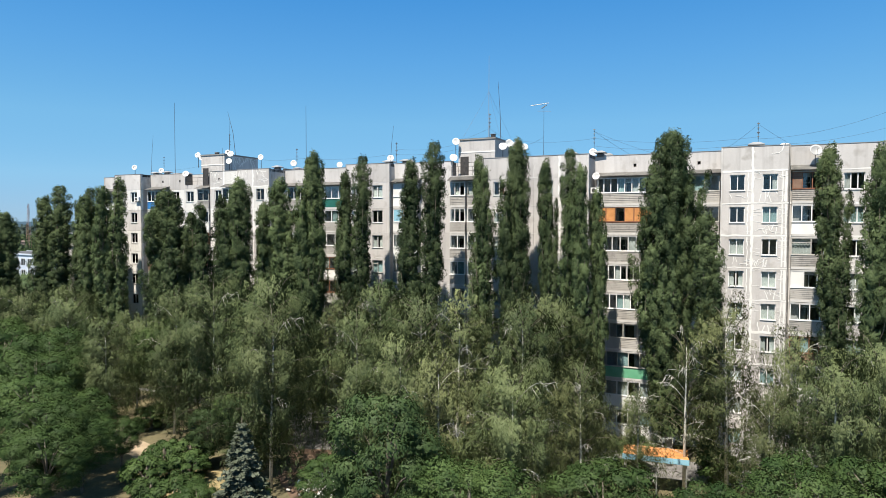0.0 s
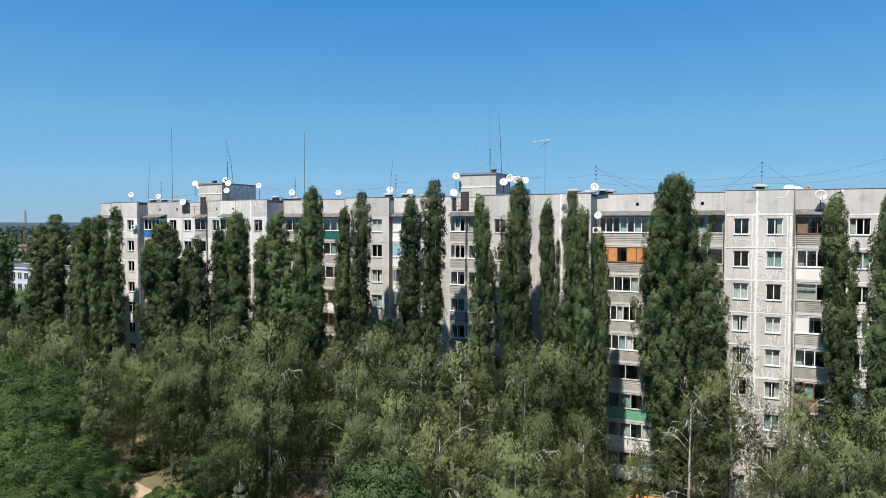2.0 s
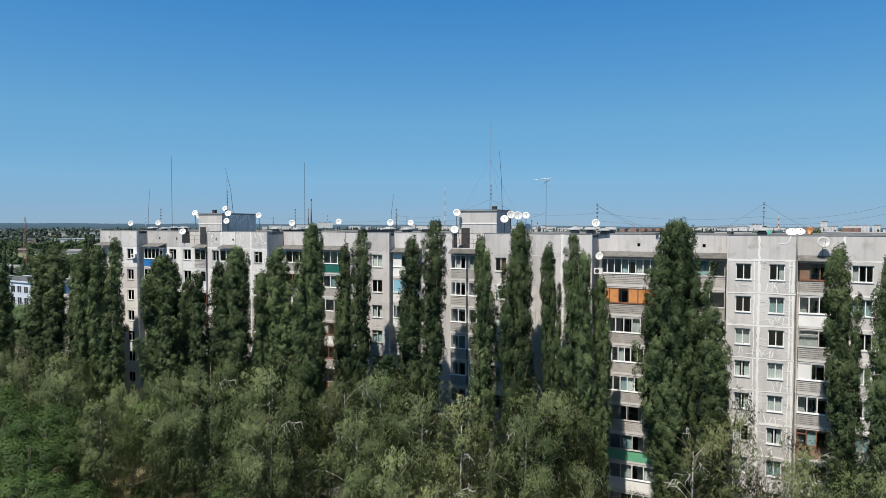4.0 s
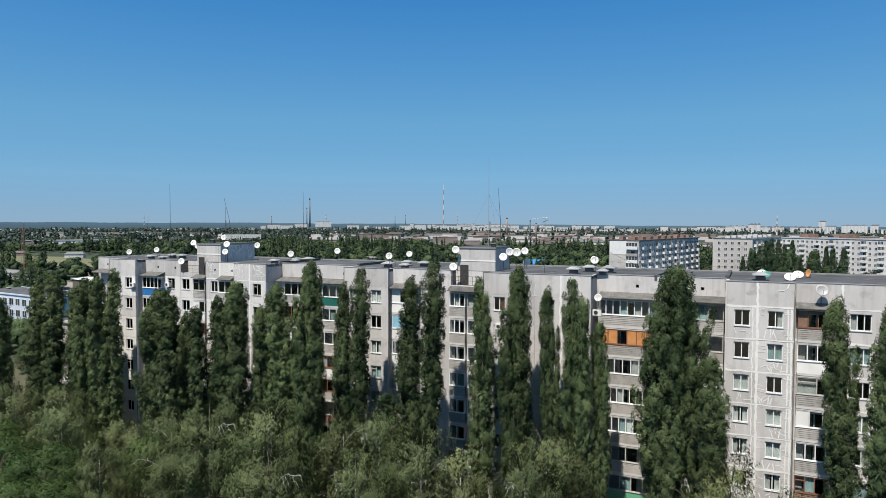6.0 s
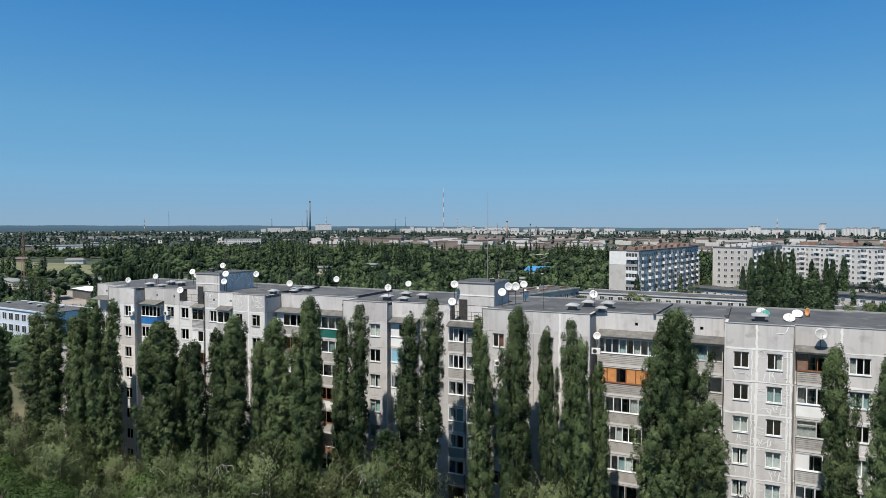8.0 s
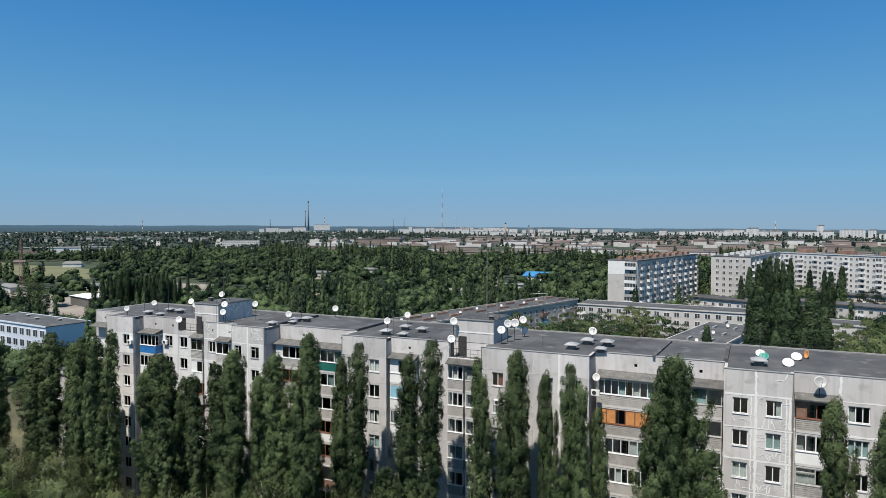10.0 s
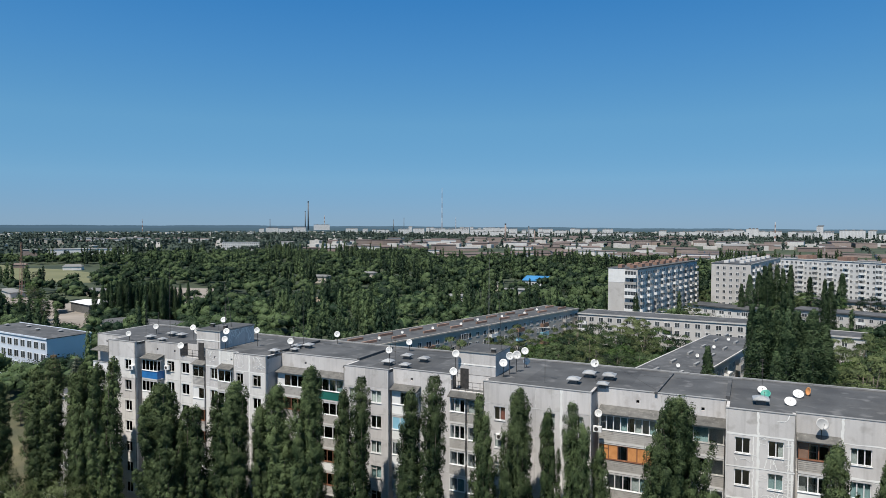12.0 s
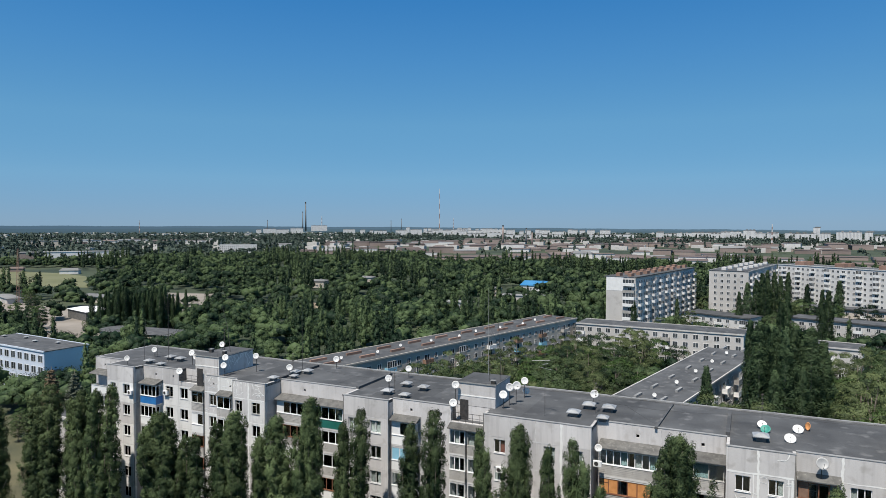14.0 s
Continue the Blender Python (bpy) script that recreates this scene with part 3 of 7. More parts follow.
# bays from left to right: x0, x1, front y, joints, windows (xa, xb, divisions), balconies (x0, x1, front y), roof height
BAYS = [(-86.2, -80.2, 66.4, [-83.2], [], [(-85.6, -81.4, 65.2)], ROOF), (-80.2, -75.0, 63.5, [-78.0], [(-79.45, -78.5, (0.5,)), (-77.05, -75.8, (0.5,))], [], ROOF),
    (-75.0, -68.5, 65.1, [-71.4], [(-70.9, -69.6, (0.5,))], [(-74.35, -71.5, 64.0)], ROOF), (-68.5, -63.3, 65.1, [-65.6], [(-68.3, -66.95, (0.5,))], [(-65.35, -63.4, 64.2)], 26.3),
    (-63.3, -57.9, 64.3, [-60.9], [(-62.45, -61.3, (0.5,))], [(-60.45, -58.4, 63.6)], ROOF), (-57.9, -52.85, 63.55, [-55.4], [(-57.45, -56.4, (0.5,)), (-54.9, -53.65, (0.5,))], [], ROOF),
    (-52.85, -41.7, 66.5, [-47.2], [], [(-52.5, -47.5, 65.3), (-46.9, -42.0, 65.3)], ROOF)]
BAYS += [(-41.7, -35.9, 63.5, [-38.9], [(-41.0, -39.8, (0.5,)), (-38.15, -36.8, (0.5,))], [], ROOF), (-35.9, -28.8, 64.6, [-32.4], [(-31.5, -30.3, (0.5,))], [(-35.6, -32.6, 63.8)], ROOF),
    (-28.8, -24.7, 64.4, [-26.8], [], [(-28.7, -26.95, 63.9), (-26.65, -24.9, 63.9)], 26.3),
    (-24.7, -13.7, 63.3, [-21.9, -19.2, -16.6], [(-23.5, -22.3, (0.5,)), (-20.6, -20.0, ()), (-18.35, -17.2, (0.5,)), (-15.6, -14.5, (0.5,))], [], ROOF),
    (-13.7, -2.0, 65.9, [-7.7], [], [(-13.2, -7.9, 64.6), (-7.3, -2.15, 64.6)], ROOF), (-2.0, 3.4, 63.25, [0.55], [(-1.26, -0.04, (0.5,)), (1.33, 2.52, (0.5,))], [], ROOF)]
BAYS += [(3.4, 10.1, 64.2, [6.85], [(7.42, 8.95, (0.34, 0.67))], [(3.62, 6.6, 63.7)], ROOF),
    (10.1, 24.0, 63.6, [13.2, 16.5, 20.0], [(11.2, 12.4, (0.5,)), (14.2, 15.4, (0.5,)), (17.6, 18.8, (0.5,)), (21.2, 22.4, (0.5,))], [], ROOF)]

# balcony looks by bay and storey (8 is the top): parapet, frame style, panes, infills
LOOKS = {(2, 0, 8): (BLUESHEET, "white", 4, {}), (2, 0, 7): (WHITESHEET, "white", 4, {}), (3, 0, 8): (SLATE, "grey", 2, {}), (3, 0, 7): (WHITESHEET, "white", 2, {0: WHITESHEET}),
    (4, 0, 8): (SLATE, "white", 2, {}), (4, 0, 7): (GREENSHEET, "white", 2, {}), (6, 0, 8): (SLATE, "white", 5, {0: WHITESHEET}), (6, 0, 7): (SLATE, "brown", 5, {}),
    (6, 0, 6): (SLATE, "white", 5, {0: WHITESHEET, 1: WHITESHEET}), (6, 1, 8): (GREENSHEET, "white", 5, {}), (6, 1, 7): (SLATE, "white", 5, {}), (6, 1, 6): (SLATE, "white", 4, {}),
    (8, 0, 8): (WHITESHEET, "white", 3, {0: WHITESHEET}), (8, 0, 7): (WHITESHEET, "white", 3, {0: PALEBLUE, 1: PALEBLUE}), (8, 0, 6): (WHITESHEET, "white", 3, {}),
    (9, 0, 8): (SLATE, "white", 3, {})}
LOOKS.update({(9, 0, 7): (SLATE, "white", 3, {}), (9, 0, 6): (SLATE, "white", 2, {}), (9, 1, 8): (SLATE, "grey", 2, {1: PALEBLUE}), (11, 0, 8): (SLATE, "white", 8, {}),
    (11, 0, 7): (SLATE, "brown", 6, {0: ORANGEWOOD, 1: ORANGEWOOD, 3: ORANGEWOOD, 4: ORANGEWOOD, 5: ORANGEWOOD}), (11, 0, 6): (SLATE, "white", 7, {0: WHITESHEET}),
    (11, 0, 5): (SLATE, "white", 9, {}), (11, 0, 4): (SLATE, "white", 8, {}), (11, 0, 3): (SLATE, "grey", 4, {}), (11, 0, 2): (LIGHTGREEN, "grey", 5, {}),
    (11, 0, 1): (WHITESHEET, "white", 5, {}), (11, 0, 0): (WHITESHEET, "white", 5, {}), (11, 1, 8): (SLATE, "grey", 4, {}), (11, 1, 7): (SLATE, "grey", 4, {}),
    (11, 1, 6): (WHITESHEET, "white", 5, {}), (11, 1, 5): (SLATE, "white", 5, {})})
LOOKS.update({(13, 0, 8): (BRICKY, "brown", 4, {0: BROWNWOOD}), (13, 0, 7): (WHITESHEET, "white", 4, {}), (13, 0, 6): (SLATE, "grey", 2, {}), (13, 0, 5): (SLATE, "white", 3, {0: WHITESHEET}),
    (13, 0, 4): (SLATE, "white", 4, {}), (13, 0, 3): (BROWNWOOD, "brown", 4, {})})
CURTAINS = {(12, 0, 8): "none", (12, 1, 8): "right", (12, 0, 7): "none", (12, 1, 7): "green", (12, 0, 6): "full", (12, 1, 6): "none", (12, 0, 5): "both", (12, 1, 5): "full",
            (12, 0, 4): "both", (12, 1, 4): "full", (10, 0, 8): "red", (13, 0, 8): "left", (13, 0, 7): "green", (13, 0, 6): "none", (13, 0, 5): "full"}
PALE_BAYS = {0: 0.4, 1: 0.8, 2: 0.95, 3: 1.0, 4: 0.4, 5: 0.3}

core_specs, roof_specs = [], []
br = random.Random(5)
for bi, (x0, x1, y, joints, wins, balcs, top) in enumerate(BAYS):
    xs = [x0, *joints, x1]
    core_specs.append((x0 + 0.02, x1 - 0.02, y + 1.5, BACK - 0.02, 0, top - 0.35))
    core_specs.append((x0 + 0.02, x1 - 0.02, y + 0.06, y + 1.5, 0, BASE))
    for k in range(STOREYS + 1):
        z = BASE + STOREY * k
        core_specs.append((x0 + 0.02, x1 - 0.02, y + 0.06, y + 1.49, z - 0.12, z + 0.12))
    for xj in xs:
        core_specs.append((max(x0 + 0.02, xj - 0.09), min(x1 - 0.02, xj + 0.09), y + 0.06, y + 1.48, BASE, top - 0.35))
    for k in range(STOREYS):
        z = BASE + STOREY * k
        for a, b in zip(xs, xs[1:]):
            holes = []
            for wi, (wa, wb, parts) in enumerate(wins):
                if a <= wa and wb <= b:
                    small = wb - wa < 0.8
                    z0, z1 = (1.5, 2.4) if small else (1.12, 2.5)
                    holes.append((wa - a, wb - a, z0, z1))
                    window(block, wa, y, z + z0, wb - wa, z1 - z0, parts, curtain=CURTAINS.get((bi, wi, k)))
            for ci, (ca, cb, cy) in enumerate(balcs):
                if a <= ca + 0.4 and cb - 0.4 <= b:
                    mid = (ca + cb) / 2
                    hw = min(0.9, (cb - ca) * 0.32)
                    la, lb = max(mid - hw, a + 0.2), min(mid + hw, b - 0.2)
                    holes.append((la - a, lb - a, 0.25, 2.3))
                    window(block, la, y, z + 0.25, lb - la, 2.05, (0.45,), curtain="left")
            mt = WHITEWASH if br.random() < PALE_BAYS.get(bi, 0.0) else CONCRETE
            panel(block, a, y, z, b - a, STOREY, holes, mt)
        for ci, (ca, cb, cy) in enumerate(balcs):
            look_ = LOOKS.get((bi, ci, k))
            if not look_:
                look_ = (br.choice([SLATE, SLATE, SLATE, WHITESHEET, BROWNWOOD]), br.choice(["white", "white", "grey", "brown"]), max(2, round((cb - ca) / 0.85)), {})
            rail, style, n, infill = look_
            balcony(block, ca, cb, cy, y - 0.005, z + 0.12, rail, style, n, canopy=(k == STOREYS - 1), panels=infill, open_=(not LOOKS.get((bi, ci, k)) and br.random() < 0.2))
    # attic panels and roof
    if top > TOP + 1:
        for a, b in zip(xs, xs[1:]):
            vent = [((b - a) * 0.62, (b - a) * 0.62 + 0.28, 0.95, 1.25)] if balcs and bi != 13 else []
            panel(block, a, y, TOP, b - a, top - TOP, vent, WHITEWASH if br.random() < PALE_BAYS.get(bi, 0.0) * 0.4 else CONCRETE)
    else:
        panel(block, x0, y, TOP, x1 - x0, top - TOP, [], CONCRETE)
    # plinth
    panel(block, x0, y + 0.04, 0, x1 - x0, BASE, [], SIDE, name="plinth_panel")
    roof_specs.append((x0, x1, y, top))

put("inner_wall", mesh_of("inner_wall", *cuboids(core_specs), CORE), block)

# side walls where the facade steps, one panel a storey
for (b0, b1) in zip(BAYS, BAYS[1:]):
    x, ya, yb = b0[1], b0[2], b1[2]
    if abs(ya - yb) < 0.06:
        continue
    front, deep = min(ya, yb), max(ya, yb)
    left = ya < yb
    ztops = [BASE + STOREY * k for k in range(STOREYS + 1)] + [ROOF]
    for za, zb in zip([0, *ztops], ztops):
        w, h = deep - front - 0.3, zb - za
        if w < 0.05:
            continue
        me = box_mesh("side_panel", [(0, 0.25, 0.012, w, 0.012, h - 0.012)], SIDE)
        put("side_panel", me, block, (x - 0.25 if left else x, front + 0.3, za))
# closing end walls, back wall
for k in range(STOREYS + 1):
    z0, z1 = (BASE + STOREY * k, BASE + STOREY * (k + 1)) if k < STOREYS else (TOP, ROOF)
    for xa in range(-86, 22, 12):
        put("back_panel", box_mesh("back_panel", [(0.01, 11.99, 0, 0.2, 0.01, z1 - z0 - 0.01)], CONCRETE), block, (xa, BACK - 0.02, z0))
    put("end_panel", box_mesh("end_panel", [(0, 0.2, 0.3, BACK - 66.4, 0.01, z1 - z0 - 0.01)], CONCRETE), block, (-86.2, 66.4, z0))
    put("end_panel", box_mesh("end_panel", [(0, 0.2, 0.3, BACK - 63.6, 0.01, z1 - z0 - 0.01)], CONCRETE), block, (23.8, 63.6, z0))

# roof sheets, one a bay, with felt strips and low curbs
rr = random.Random(8)
for x0, x1, y, top in roof_specs:
    deck = top - 0.06
    if top == ROOF:
        n = max(1, round((x1 - x0) / 3.2))
        for i in range(n):
            a, b = x0 + (x1 - x0) * i / n, x0 + (x1 - x0) * (i + 1) / n
            put("roof_felt", box_mesh("roof_felt", [(0, b - a, 0, BACK - 0.15 - y - 0.28, 0, 0.3)], BITUMEN), block, (a, y + 0.28, deck - 0.3 + rr.uniform(0, 0.012)))
        put("roof_edge", box_mesh("roof_edge", [(0, x1 - x0, -0.03, 0.32, 0, 0.05)], FLASHING), block, (x0, y, top - 0.005))
    else:
        put("roof_felt", box_mesh("roof_felt", [(0, x1 - x0, 0, 1.1, 0, 0.3)], BITUMEN), block, (x0, y + 0.28, deck - 0.3))
        put("roof_felt", box_mesh("roof_felt", [(0, x1 - x0, 0, BACK - 0.15 - y - 1.35, 0, 0.3)], BITUMEN), block, (x0, y + 1.35, ROOF - 0.36))
        panel(block, x0, y + 1.3, top - 0.3, x1 - x0, ROOF - top + 0.2, [], CONCRETE, t=0.04)
        rail = [(0, x1 - x0, 0, 0.03, 0.95, 0.99), (0, x1 - x0, 0, 0.03, 0.5, 0.53)] + [((x1 - x0 - 0.03) * i / 5, (x1 - x0 - 0.03) * i / 5 + 0.03, 0, 0.03, 0, 0.95) for i in range(6)]
        put("guard_rail", box_mesh("guard_rail", rail, STEEL), block, (x0, y + 0.1, top - 0.02))
for xa in range(-86, 24, 5):
    put("roof_curb", box_mesh("roof_curb", [(0, 4.98, 0, 0.3, 0, 0.14)], FLASHING), block, (xa, BACK - 0.2, ROOF - 0.06 + rr.uniform(-0.02, 0.03)))
for xa in (-53.2, -41.9, -2.15):
    put("roof_curb", box_mesh("roof_curb", [(0, 0.35, 0, 8.0, 0, 0.3)], BITUMEN), block, (xa, 66.6, ROOF - 0.06))
put("roof_curb", mesh_of("roof_curb", *cuboids([(0, 0.25, 0, 9.3, 0, 0.2)]), BITUMEN), block, (-8.3, 65.7, ROOF - 0.06), -0.06)


def wobble_strip(a, b, width, rng, y, n=9, amp=0.04):
    """A hand-laid flat band of sealant on the wall plane, from a to b (x, z), a few millimetres proud."""
    (xa, za), (xb, zb) = a, b
    dx, dz = xb - xa, zb - za
    ln = math.hypot(dx, dz) or 1
    px, pz = -dz / ln, dx / ln
    vs, fs = [], []
    y -= rng.uniform(0.0, 0.016)
    for i in range(n + 1):
        f = i / n
        o, w = rng.uniform(-amp, amp), width * rng.uniform(0.65, 1.35) / 2
        cx, cz = xa + dx * f + px * o, za + dz * f + pz * o
        vs += [(cx + px * w, y - 0.006, cz + pz * w), (cx - px * w, y - 0.006, cz - pz * w)]
    for i in range(n):
        fs.append((2 * i, 2 * i + 1, 2 * i + 3, 2 * i + 2))
    return vs, fs


sr = random.Random(21)
# broad white bands along the joints of the repaired bays, thinner grey ones elsewhere
cracks = []
for bi in range(len(BAYS)):
    x0, x1, y, joints, wins, balcs, top = BAYS[bi]
    if top != ROOF:
        continue
    bright = bi in (12, 13, 4, 5, 14)
    mt = SEALANT if bright else GREYSEAL
    if bi == 10:
        put("joint_sealant", mesh_of("joint_sealant", *wobble_strip((-16.6, BASE + 0.3), (-16.6, ROOF - 0.05), 0.24, sr, y - 0.003, 60, 0.03), SEALANT), block)
    w = 0.17 if bright else 0.07
    for k in range(1, STOREYS + 1):
        z = BASE + STOREY * k
        if bright or sr.random() < 0.75:
            put("joint_sealant", mesh_of("joint_sealant", *wobble_strip((x0 + 0.05, z), (x1 - 0.05, z), w * sr.uniform(0.6, 1.2), sr, y), mt), block)
        for xj in joints:
            if bright or sr.random() < 0.6:
                put("joint_sealant", mesh_of("joint_sealant", *wobble_strip((xj, z - STOREY + 0.05), (xj, z), w * 1.2, sr, y), mt), block)
    for xe in (x0 + 0.06, x1 - 0.06):
        put("corner_joint", mesh_of("corner_joint", *wobble_strip((xe, BASE), (xe, ROOF - 0.05), 0.09, sr, y, 40, 0.02), sr.choice([GREYSEAL, JOINT, SLATE])), block)
    for xj in joints:
        put("joint_sealant", mesh_of("joint_sealant", *wobble_strip((xj, TOP), (xj, ROOF - 0.05), w * 1.1, sr, y), mt), block)
    # sealed cracks wandering over the repaired panels
    if bi in (12, 13, 4, 5):
        for k in range(STOREYS + 1):
            z = BASE + STOREY * k
            cols = [x0, *joints, x1]
            for a, b in zip(cols, cols[1:]):
                if sr.random() < (0.9 if bi != 13 else 0.7):
                    bits = []
                    for _ in range(sr.randint(0, 1) if k == STOREYS and bi > 10 else sr.randint(8, 13) if bi in (4, 5) or (bi == 12 and a > 0) else sr.randint(4, 9)):
                        px, pz = sr.uniform(a + 0.2, b - 0.2), z + sr.choice([sr.uniform(0.15, 0.95), sr.uniform(2.55, 2.7)] if k < STOREYS else [sr.uniform(0.15, 2.0), sr.uniform(0.15, 2.0)])
                        an = sr.uniform(0, math.pi)
                        for _s in range(sr.randint(2, 4)):
                            ln = sr.uniform(0.2, 0.5)
                            qx, qz = px + math.cos(an) * ln, pz + math.sin(an) * ln
                            if not (a + 0.08 < qx < b - 0.08 and z + 0.1 < qz < z + (1.02 if k < STOREYS and pz < z + 1.1 else 2.72 if k < STOREYS else 2.2)):
                                break
                            if k < STOREYS and qz > z + 1.05 and any(wa - 0.1 < qx < wb + 0.1 for wa, wb, _p in wins):
                                break
                            bits.append(wobble_strip((px, pz), (qx, qz), sr.uniform(0.04, 0.075), sr, y, 3, 0.02))
                            px, pz = qx, qz
                            an += sr.uniform(-0.9, 0.9)
                    if k < STOREYS and bi in (12, 13) and a > 0:
                        for wa, wb, _p in wins:
                            if a <= wa and wb <= b:
                                for _r in range(sr.randint(2, 4)):
                                    zz = z + sr.uniform(1.1, 2.6)
                                    bits.append(wobble_strip((a + 0.1, zz), (wa - 0.12, zz + sr.uniform(-0.1, 0.1)), 0.042, sr, y, 4, 0.03))
                                    zz = z + sr.uniform(1.1, 2.6)
                                    bits.append(wobble_strip((wb + 0.12, zz), (b - 0.1, zz + sr.uniform(-0.15, 0.15)), 0.042, sr, y, 4, 0.03))
                                xx = sr.uniform(wb + 0.25, b - 0.15)
                                bits.append(wobble_strip((xx, z + 0.15), (xx + sr.uniform(-0.1, 0.1), z + 2.65), 0.07, sr, y, 6, 0.03))
                    cracks += bits
# ladder-like sealing beside the windows of the repaired end bay
for k in range(STOREYS):
    z = BASE + STOREY * k
    cracks.append(wobble_strip((2.86, z + 0.1), (2.9, z + 2.7), 0.09, sr, 63.25, 8, 0.04))
    cracks.append(wobble_strip((0.18, z + 0.1), (0.22, z + 2.7), 0.08, sr, 63.25, 8, 0.05))
    cracks.append(wobble_strip((3.16, z + 0.1), (3.16, z + 2.7), 0.14, sr, 63.25, 8, 0.02))
    for _ in range(sr.randint(3, 6)):
        zz = z + sr.uniform(0.3, 2.5)
        cracks.append(wobble_strip((2.6, zz), (3.12, zz + sr.uniform(-0.12, 0.12)), 0.042, sr, 63.25, 4, 0.03))
    for _ in range(sr.randint(1, 4)):
        zz = z + sr.uniform(0.3, 2.5)
        cracks.append(wobble_strip((0.1, zz), (0.5, zz + sr.uniform(-0.15, 0.15)), 0.042, sr, 63.25, 4, 0.03))
    for _ in range(sr.randint(2, 4)):
        xx = sr.uniform(0.8, 2.4)
        cracks.append(wobble_strip((xx, z + 0.1), (xx + sr.uniform(-0.3, 0.3), z + sr.uniform(0.5, 1.0)), 0.07, sr, 63.25, 4, 0.03))
tagged(put("crack_sealant", mesh_of("crack_sealant", *join(cracks), SEALANT), block), kind="stuff")


# ---- lift rooms on the roof ----
def lift_room(x0, x1, y0, y1, top, label):
    ob = thing("lift_machine_room", label, "machine room", (x0, y0, ROOF - 0.06), group="roof lift rooms")
    w, d, h = x1 - x0, y1 - y0, top - ROOF
    put("wall", mesh_of("wall", *cuboids([(0, w, 0, d, 0, h)]), CONCRETE), ob)
    put("roof_slab", mesh_of("roof_slab", *cuboids([(-0.08, w + 0.08, -0.08, d + 0.08, h, h + 0.13)]), FLASHING), ob)
    put("roof_felt", mesh_of("roof_felt", *cuboids([(-0.04, w + 0.04, -0.04, d + 0.04, h + 0.13, h + 0.16)]), BITUMEN), ob)
    put("band", mesh_of("band", *cuboids([(-0.03, w + 0.03, -0.03, -0.002, h * 0.42, h * 0.42 + 0.12)]), SEALANT), ob)
    return ob


ROOM_LABEL = "concrete lift machine room with flat roof, standing on the apartment roof"
room_a = lift_room(-28.5, -24.25, 65.68, 70.2, 30.25, ROOM_LABEL)
put("door", box_mesh("door", [(0, 0.95, -0.05, -0.01, -1.75, 0.6)], STEEL), room_a, (0.25, 0, 0), label="dark steel door")
room_b = lift_room(-65.3, -61.3, 64.9, 71.2, 30.1, ROOM_LABEL)
put("door", box_mesh("door", [(0, 0.95, -0.05, -0.01, -1.75, 0.6)], STEEL), room_b, (0.3, 0, 0), label="dark steel door")
lift_room(11.3, 15.2, 64.6, 70.5, 30.5, "yellowish concrete lift machine room on the apartment roof")
for k in range(26):
    sr2 = random.Random(k)
    px, pz, an = sr2.uniform(0.3, 5.6), sr2.uniform(0.25, 1.9), sr2.uniform(0.6, 2.6)
    pts = []
    for _s in range(5):
        qx, qz = min(6.1, max(0.1, px + math.cos(an) * 0.35)), min(2.1, max(0.12, pz + math.sin(an) * 0.35))
        pts.append(wobble_strip((px, pz), (qx, qz), sr2.uniform(0.07, 0.12), sr2, 0, 3, 0.02))
        px, pz, an = qx, qz, an + sr2.uniform(-0.8, 0.8)
    put("crack_sealant", mesh_of("crack_sealant", *join(pts), SEALANT), room_b, (4.005, 0, 0), math.pi / 2)


# ---- vents, dishes and aerials on the roof ----
def vent_hood(x, y, s=1.0, rz=0.0, z=ROOF - 0.06):
    ob = thing("roof_vent", "concrete roof vent with a pale metal rain hood", "roof vent", (x, y, z), rz, "roof vents")
    a = 0.4 * s
    put("shaft", box_mesh("shaft", [(-a * 0.75, a * 0.75, -a * 0.75, a * 0.75, 0, 0.26 * s)], JOINT), ob)
    put("neck", box_mesh("neck", [(-a * 0.6, a * 0.6, -a * 0.6, a * 0.6, 0.24 * s, 0.38 * s)], STEEL), ob)
    key = ("hood", round(s, 2))
    if key not in SHARED:
        e, t = a * 1.3, a * 0.45
        vs = [(-e, -e, 0.34 * s), (e, -e, 0.34 * s), (e, e, 0.34 * s), (-e, e, 0.34 * s), (-e, -e, 0.4 * s), (e, -e, 0.4 * s), (e, e, 0.4 * s), (-e, e, 0.4 * s),
              (-t, -t, 0.56 * s), (t, -t, 0.56 * s), (t, t, 0.56 * s), (-t, t, 0.56 * s)]
        fs = [(3, 2, 1, 0), (0, 1, 5, 4), (1, 2, 6, 5), (2, 3, 7, 6), (3, 0, 4, 7), (4, 5, 9, 8), (5, 6, 10, 9), (6, 7, 11, 10), (7, 4, 8, 11), (8, 9, 10, 11)]
        SHARED[key] = mesh_of("hood", vs, fs, METAL)
    put("hood", SHARED[key], ob)
    return ob


for x, y, s in [(-75.5, 66.5, 1.2), (-72.5, 65.8, 1.1), (-74.8, 69.6, 1.3), (-72.7, 69.4, 1.3), (-53.4, 65.8, 1.2), (-51.9, 67.9, 1.0), (-52.9, 69.6, 1.2), (-51.8, 70.6, 1.3), (-37.4, 66.1, 1.35), (-34.9, 65.5, 1.2), (-37.1, 70.1, 1.3), (-34.5, 69.4, 1.3),
                (-16.2, 66.6, 1.4), (-15.4, 70.0, 1.4), (-13.3, 69.8, 1.45), (-13.2, 66.1, 1.2), (0.75, 66.2, 1.45)]:
    vent_hood(x, y, s * 0.9, 0.05)


